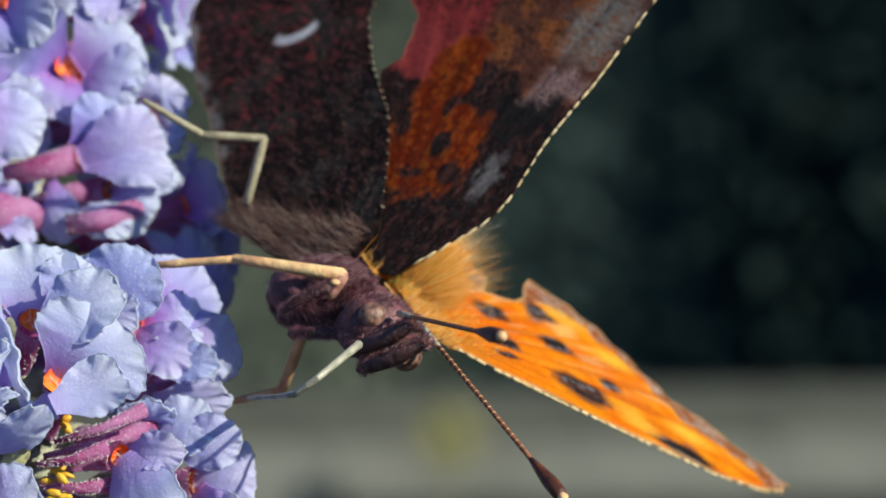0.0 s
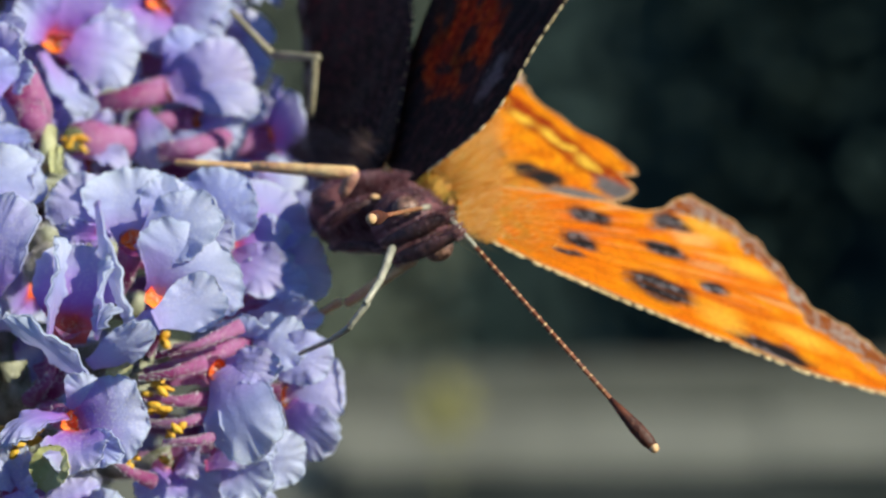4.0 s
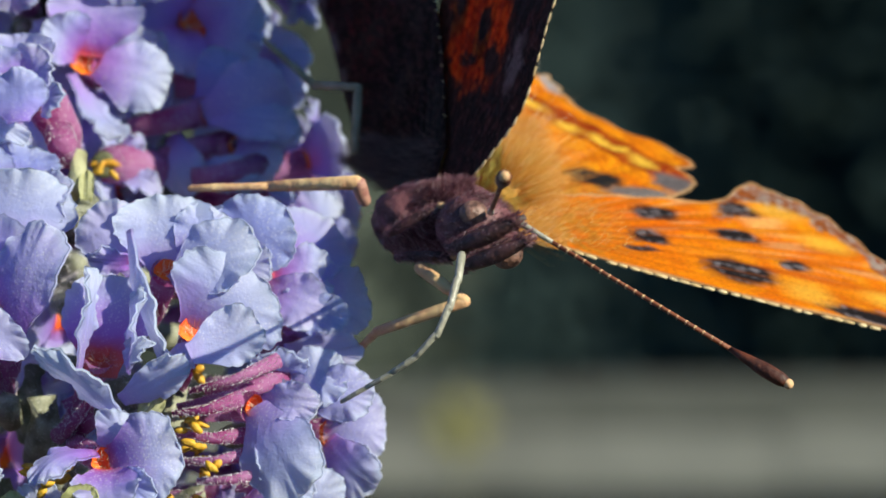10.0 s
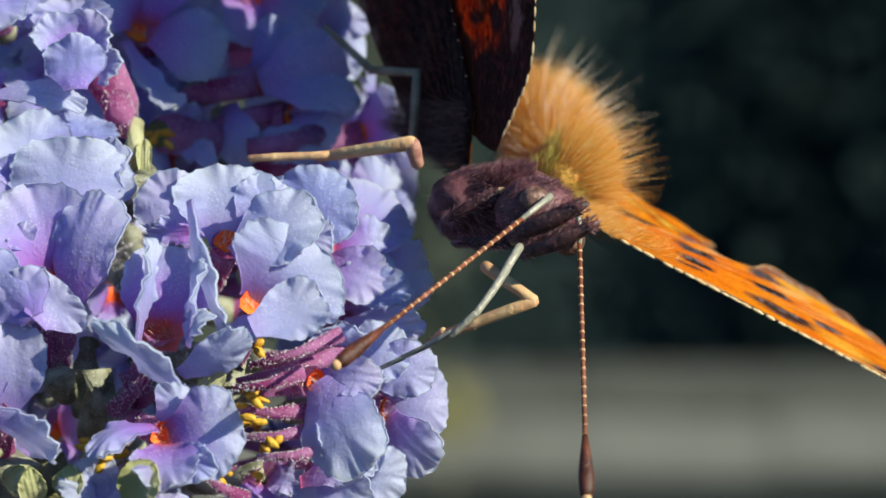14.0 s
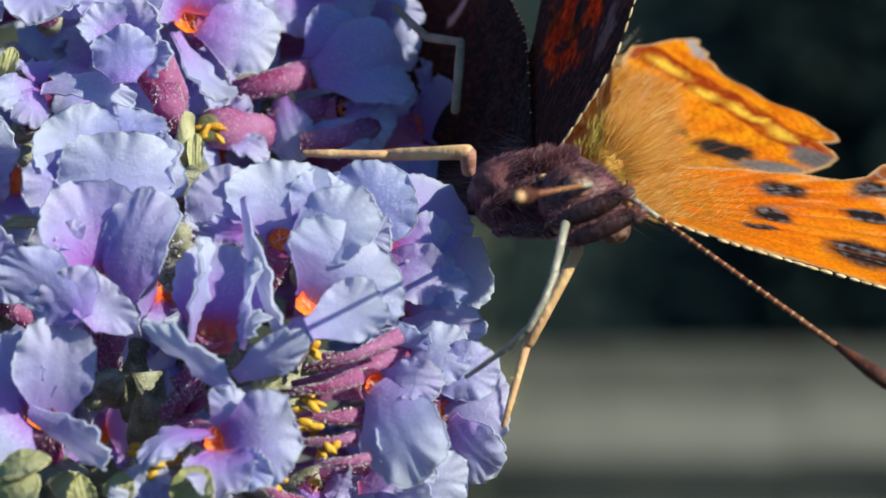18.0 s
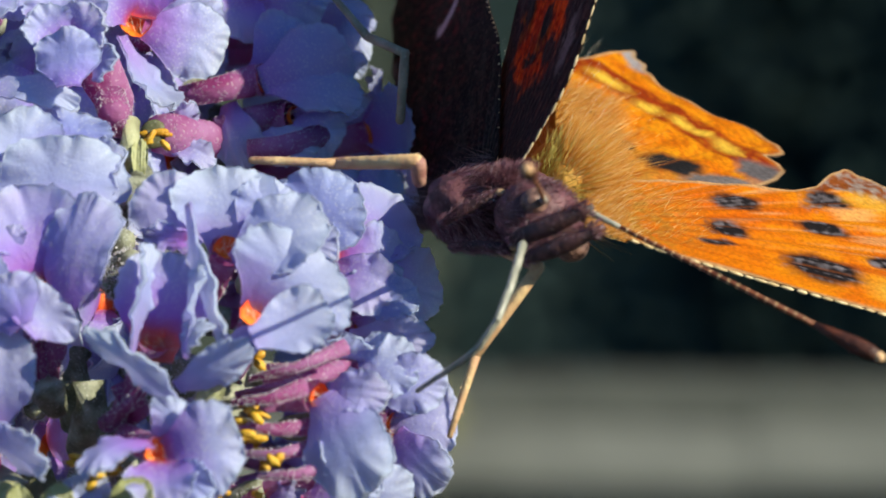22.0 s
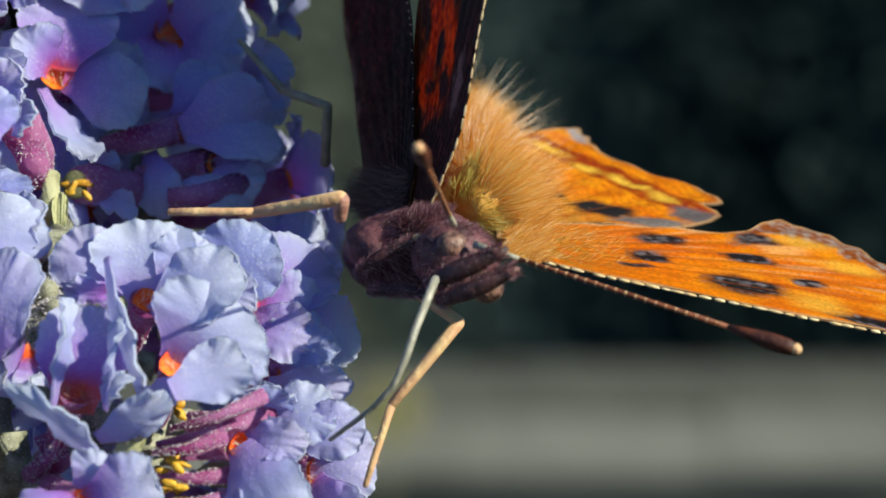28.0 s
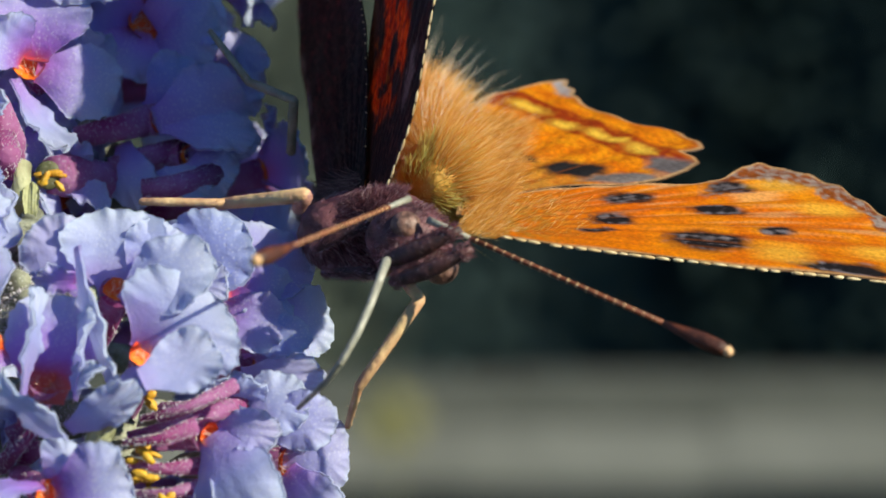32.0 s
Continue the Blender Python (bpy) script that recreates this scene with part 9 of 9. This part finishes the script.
        (30.5, pose(-0.00825, -0.00156, 0.00222, -175.2, 38.3, 93.0)), (31, pose(-0.00758, -0.00158, 0.00232, -148.1, 37.8, 110.9)),
        (31.5, pose(-0.00761, -0.00168, 0.00193, -144.3, 29.9, 109.7)), (32, pose(-0.00766, -0.00169, 0.00193, -145.7, 29.9, 108.8))])
    walk(leg_c_femur, [
        (0, pose(-0.00734, 0.00449, 0.00300, 29.2, 40.7, -69.9)), (1, pose(-0.00791, 0.00439, 0.00352, 31.1, 43.2, -67.6)),
        (2, pose(-0.00562, 0.00036, 0.00076, 54.8, 20.3, -63.8)), (4.5, pose(-0.00413, 0.00053, -0.00006, 57.9, 14.1, -68.8)),
        (5, pose(-0.00450, 0.00051, 0.00077, 52.4, 16.7, -69.5)), (6, pose(-0.00627, -0.00063, -0.00059, 77.0, 21.8, -31.8)),
        (8, pose(-0.00560, -0.00061, -0.00040, 72.4, 27.8, -34.2)), (9, pose(-0.00598, -0.00085, -0.00081, 73.4, 32.5, -29.1)),
        (11, pose(-0.00561, -0.00099, -0.00064, 74.9, 33.8, -25.8)), (13, pose(-0.00499, -0.00103, -0.00180, 75.9, 33.3, -24.6)),
        (14.5, pose(-0.00580, -0.00093, -0.00086, 75.5, 31.3, -26.5)), (17, pose(-0.00447, 0.00048, 0.00009, 64.0, 12.8, -65.5)),
        (19, pose(-0.00489, 0.00011, -0.00029, 54.4, 26.8, -57.8)), (21, pose(-0.00447, 0.00034, 0.00015, 62.5, 17.0, -60.7)),
        (23, pose(-0.00561, -0.00046, -0.00088, 77.2, 18.6, -35.5)), (25.5, pose(-0.00564, -0.00032, -0.00198, 80.8, 12.1, -37.9)),
        (28, pose(-0.00497, -0.00037, -0.00108, 66.7, 28.9, -41.7)), (30, pose(-0.00509, -0.00079, -0.00128, 65.4, 41.0, -34.9)),
        (32, pose(-0.00440, -0.00077, -0.00047, 60.1, 45.5, -38.8))])
    walk(leg_c_tibia, [
        (0, pose(-0.00661, 0.00250, 0.00117, -150.5, 40.9, 110.3)), (1, pose(-0.00713, 0.00250, 0.00160, -155.7, 43.1, 107.2)),
        (2, pose(-0.00446, -0.00200, -0.00021, -120.1, 26.5, 127.6)), (4.5, pose(-0.00315, -0.00200, -0.00074, -105.2, 25.4, 147.6)),
        (5, pose(-0.00356, -0.00200, -0.00003, -96.9, 25.7, 164.4)), (6, pose(-0.00406, -0.00200, -0.00163, -96.4, 16.2, 158.2)),
        (8, pose(-0.00355, -0.00200, -0.00171, -90.0, 16.3, -179.8)), (9, pose(-0.00392, -0.00200, -0.00231, -95.6, 19.0, 163.3)),
        (11, pose(-0.00352, -0.00200, -0.00220, -96.7, 18.0, 159.1)), (13, pose(-0.00286, -0.00200, -0.00334, -103.1, 23.8, 150.1)),
        (14.5, pose(-0.00366, -0.00200, -0.00231, -95.0, 19.4, 165.3)), (17, pose(-0.00334, -0.00200, -0.00053, -114.6, 59.5, 152.0)),
        (19, pose(-0.00356, -0.00200, -0.00155, -89.5, 59.3, -179.4)), (21, pose(-0.00316, -0.00200, -0.00067, -110.6, 55.9, 155.5)),
        (23, pose(-0.00345, -0.00200, -0.00177, -89.1, 51.6, -178.9)), (25.5, pose(-0.00348, -0.00200, -0.00257, -99.5, 50.3, 167.7)),
        (28, pose(-0.00314, -0.00200, -0.00243, -88.7, 50.4, -178.3)), (30, pose(-0.00336, -0.00200, -0.00312, -88.8, 55.4, -178.5)),
        (32, pose(-0.00287, -0.00200, -0.00247, -96.0, 54.7, 172.7))])
    walk(leg_c_tarsus, [
        (0, pose(-0.00779, 0.00569, -0.00178, -98.7, 10.8, 140.8)), (1, pose(-0.00810, 0.00564, -0.00148, -97.3, 10.1, 144.0)),
        (2, pose(-0.00692, 0.00119, -0.00221, -95.5, 25.0, 167.1)), (4.5, pose(-0.00659, 0.00018, -0.00267, -127.0, 10.9, 104.1)),
        (5, pose(-0.00747, -0.00091, -0.00198, -140.4, 8.7, 97.1)), (6, pose(-0.00807, -0.00040, -0.00289, -130.0, 10.6, 102.4)),
        (8, pose(-0.00787, -0.00201, -0.00298, -138.0, 13.0, 101.5)), (9, pose(-0.00799, -0.00078, -0.00378, -134.8, 10.9, 100.8)),
        (11, pose(-0.00751, -0.00047, -0.00359, -129.2, 13.1, 105.6)), (13, pose(-0.00643, 0.00005, -0.00516, -137.2, 9.2, 98.4)),
        (14.5, pose(-0.00776, -0.00093, -0.00380, -130.9, 14.7, 106.3)), (17, pose(-0.00536, -0.00093, -0.00441, -80.1, 79.7, -170.0)),
        (19, pose(-0.00586, -0.00203, -0.00542, -84.7, 70.2, -174.3)), (21, pose(-0.00545, -0.00095, -0.00440, -83.3, 73.2, -173.0)),
        (23, pose(-0.00624, -0.00206, -0.00530, -82.8, 71.0, -172.4)), (25.5, pose(-0.00629, -0.00139, -0.00603, -84.0, 71.2, -173.7)),
        (28, pose(-0.00601, -0.00209, -0.00589, -81.3, 71.5, -170.8)), (30, pose(-0.00591, -0.00207, -0.00683, -148.8, 35.0, 109.2)),
        (32, pose(-0.00545, -0.00167, -0.00614, -162.1, 29.4, 99.0))])
    walk(leg_b_femur, [
        (0, pose(-0.00858, 0.00800, 0.01000, -92.0, 74.2, 177.9)), (1, pose(-0.00959, 0.00800, 0.01091, -93.5, 75.2, 176.4)),
        (2, pose(-0.00839, 0.00800, 0.00985, -94.0, 72.5, 175.8)), (4.5, pose(-0.00782, 0.00800, 0.00919, -171.6, 59.6, 97.2)),
        (6, pose(-0.00916, 0.00800, 0.00906, -132.7, 86.7, 137.3)), (9, pose(-0.00896, 0.00800, 0.00822, -116.9, 85.7, 153.0)),
        (13, pose(-0.00803, 0.00800, 0.00717, -173.0, 51.6, 95.5)), (14.5, pose(-0.00873, 0.00800, 0.00808, -119.8, 85.7, 150.2)),
        (17, pose(-0.00778, 0.00800, 0.00858, -157.6, 77.9, 111.9)), (19, pose(-0.00884, 0.00800, 0.00792, -114.3, 85.1, 155.6)),
        (21, pose(-0.00870, 0.00800, 0.00877, -116.9, 85.7, 153.1)), (23, pose(-0.00908, 0.00800, 0.00774, -173.0, 60.6, 96.2)),
        (28, pose(-0.00871, 0.00800, 0.00709, -174.3, 54.5, 94.6)), (30, pose(-0.00890, 0.00800, 0.00611, -176.7, 57.9, 92.8)),
        (32, pose(-0.00827, 0.00800, 0.00634, -173.7, 46.3, 94.5))])
    walk(leg_b_tibia, [
        (0, pose(-0.01147, 0.00783, 0.01018, 90.2, 3.5, 3.4)), (1, pose(-0.01247, 0.00785, 0.01121, 90.3, 5.9, 3.0)),
        (2, pose(-0.01128, 0.00785, 0.01008, 90.2, 4.6, 3.0)), (4.5, pose(-0.00993, 0.00997, 0.00946, 85.2, 5.2, -43.1)),
        (6, pose(-0.01121, 0.01002, 0.00936, 84.2, 6.0, -44.4)), (9, pose(-0.01111, 0.00993, 0.00845, 85.9, 4.6, -41.8)),
        (13, pose(-0.00986, 0.01025, 0.00728, 87.4, 2.1, -51.0)), (14.5, pose(-0.01096, 0.00985, 0.00831, 86.3, 4.5, -39.7)),
        (17, pose(-0.00906, 0.01057, 0.00898, 74.5, 7.9, -63.6)), (19, pose(-0.01065, 0.01025, 0.00821, 82.8, 5.8, -51.2)),
        (21, pose(-0.00990, 0.01053, 0.00952, 61.7, 14.9, -64.5)), (23, pose(-0.01123, 0.00976, 0.00856, 76.9, 16.5, -39.4)),
        (28, pose(-0.01075, 0.00990, 0.00788, 75.7, 15.8, -43.0)), (30, pose(-0.01110, 0.00968, 0.00700, 76.8, 17.9, -37.4)),
        (32, pose(-0.01031, 0.00984, 0.00726, 74.1, 18.5, -41.9))])
    walk(leg_b_tarsus, [
        (0, pose(-0.01147, 0.00783, 0.01018, -93.1, -31.0, -174.0)), (1, pose(-0.01247, 0.00785, 0.01121, -92.5, -29.6, -174.9)),
        (2, pose(-0.01128, 0.00785, 0.01008, -92.4, -27.0, -174.7)), (4.5, pose(-0.00993, 0.00997, 0.00946, -68.5, -45.9, 151.3)),
        (6, pose(-0.01121, 0.01002, 0.00936, -73.9, -37.5, 154.6)), (9, pose(-0.01111, 0.00993, 0.00845, -93.2, -40.8, -175.1)),
        (13, pose(-0.00986, 0.01025, 0.00728, -71.7, -46.3, 155.4)), (14.5, pose(-0.01096, 0.00985, 0.00831, -74.0, -39.4, 155.6)),
        (17, pose(-0.00906, 0.01057, 0.00898, -63.2, -36.7, 139.8)), (19, pose(-0.01065, 0.01025, 0.00821, -46.9, -23.9, 113.4)),
        (21, pose(-0.00990, 0.01053, 0.00952, -52.1, -36.1, 127.1)), (23, pose(-0.01123, 0.00976, 0.00856, -63.0, -43.8, 143.6)),
        (28, pose(-0.01075, 0.00990, 0.00788, -67.6, -46.0, 150.2)), (30, pose(-0.01110, 0.00968, 0.00700, -64.3, -46.7, 146.6)),
        (32, pose(-0.01031, 0.00984, 0.00726, -62.0, -47.5, 144.2))])
    walk(chest, [(0, pose(-0.0003, 0, 0.0011)), (2.5, pose(-0.0003, 0, 0.0011)), (4.5, pose(0, 0, 0)), (24.5, pose(0, 0, 0)), (27, pose(0, 0, -0.0007)), (32, pose(0, 0, -0.0011))])
    for thing_part in (head, shoulder):
        walk(thing_part, [(0, pose(0, 0, 0)), (24.5, pose(0, 0, 0)), (27, pose(0, 0, -0.0006)), (32, pose(0, 0, -0.0010))])


motions()
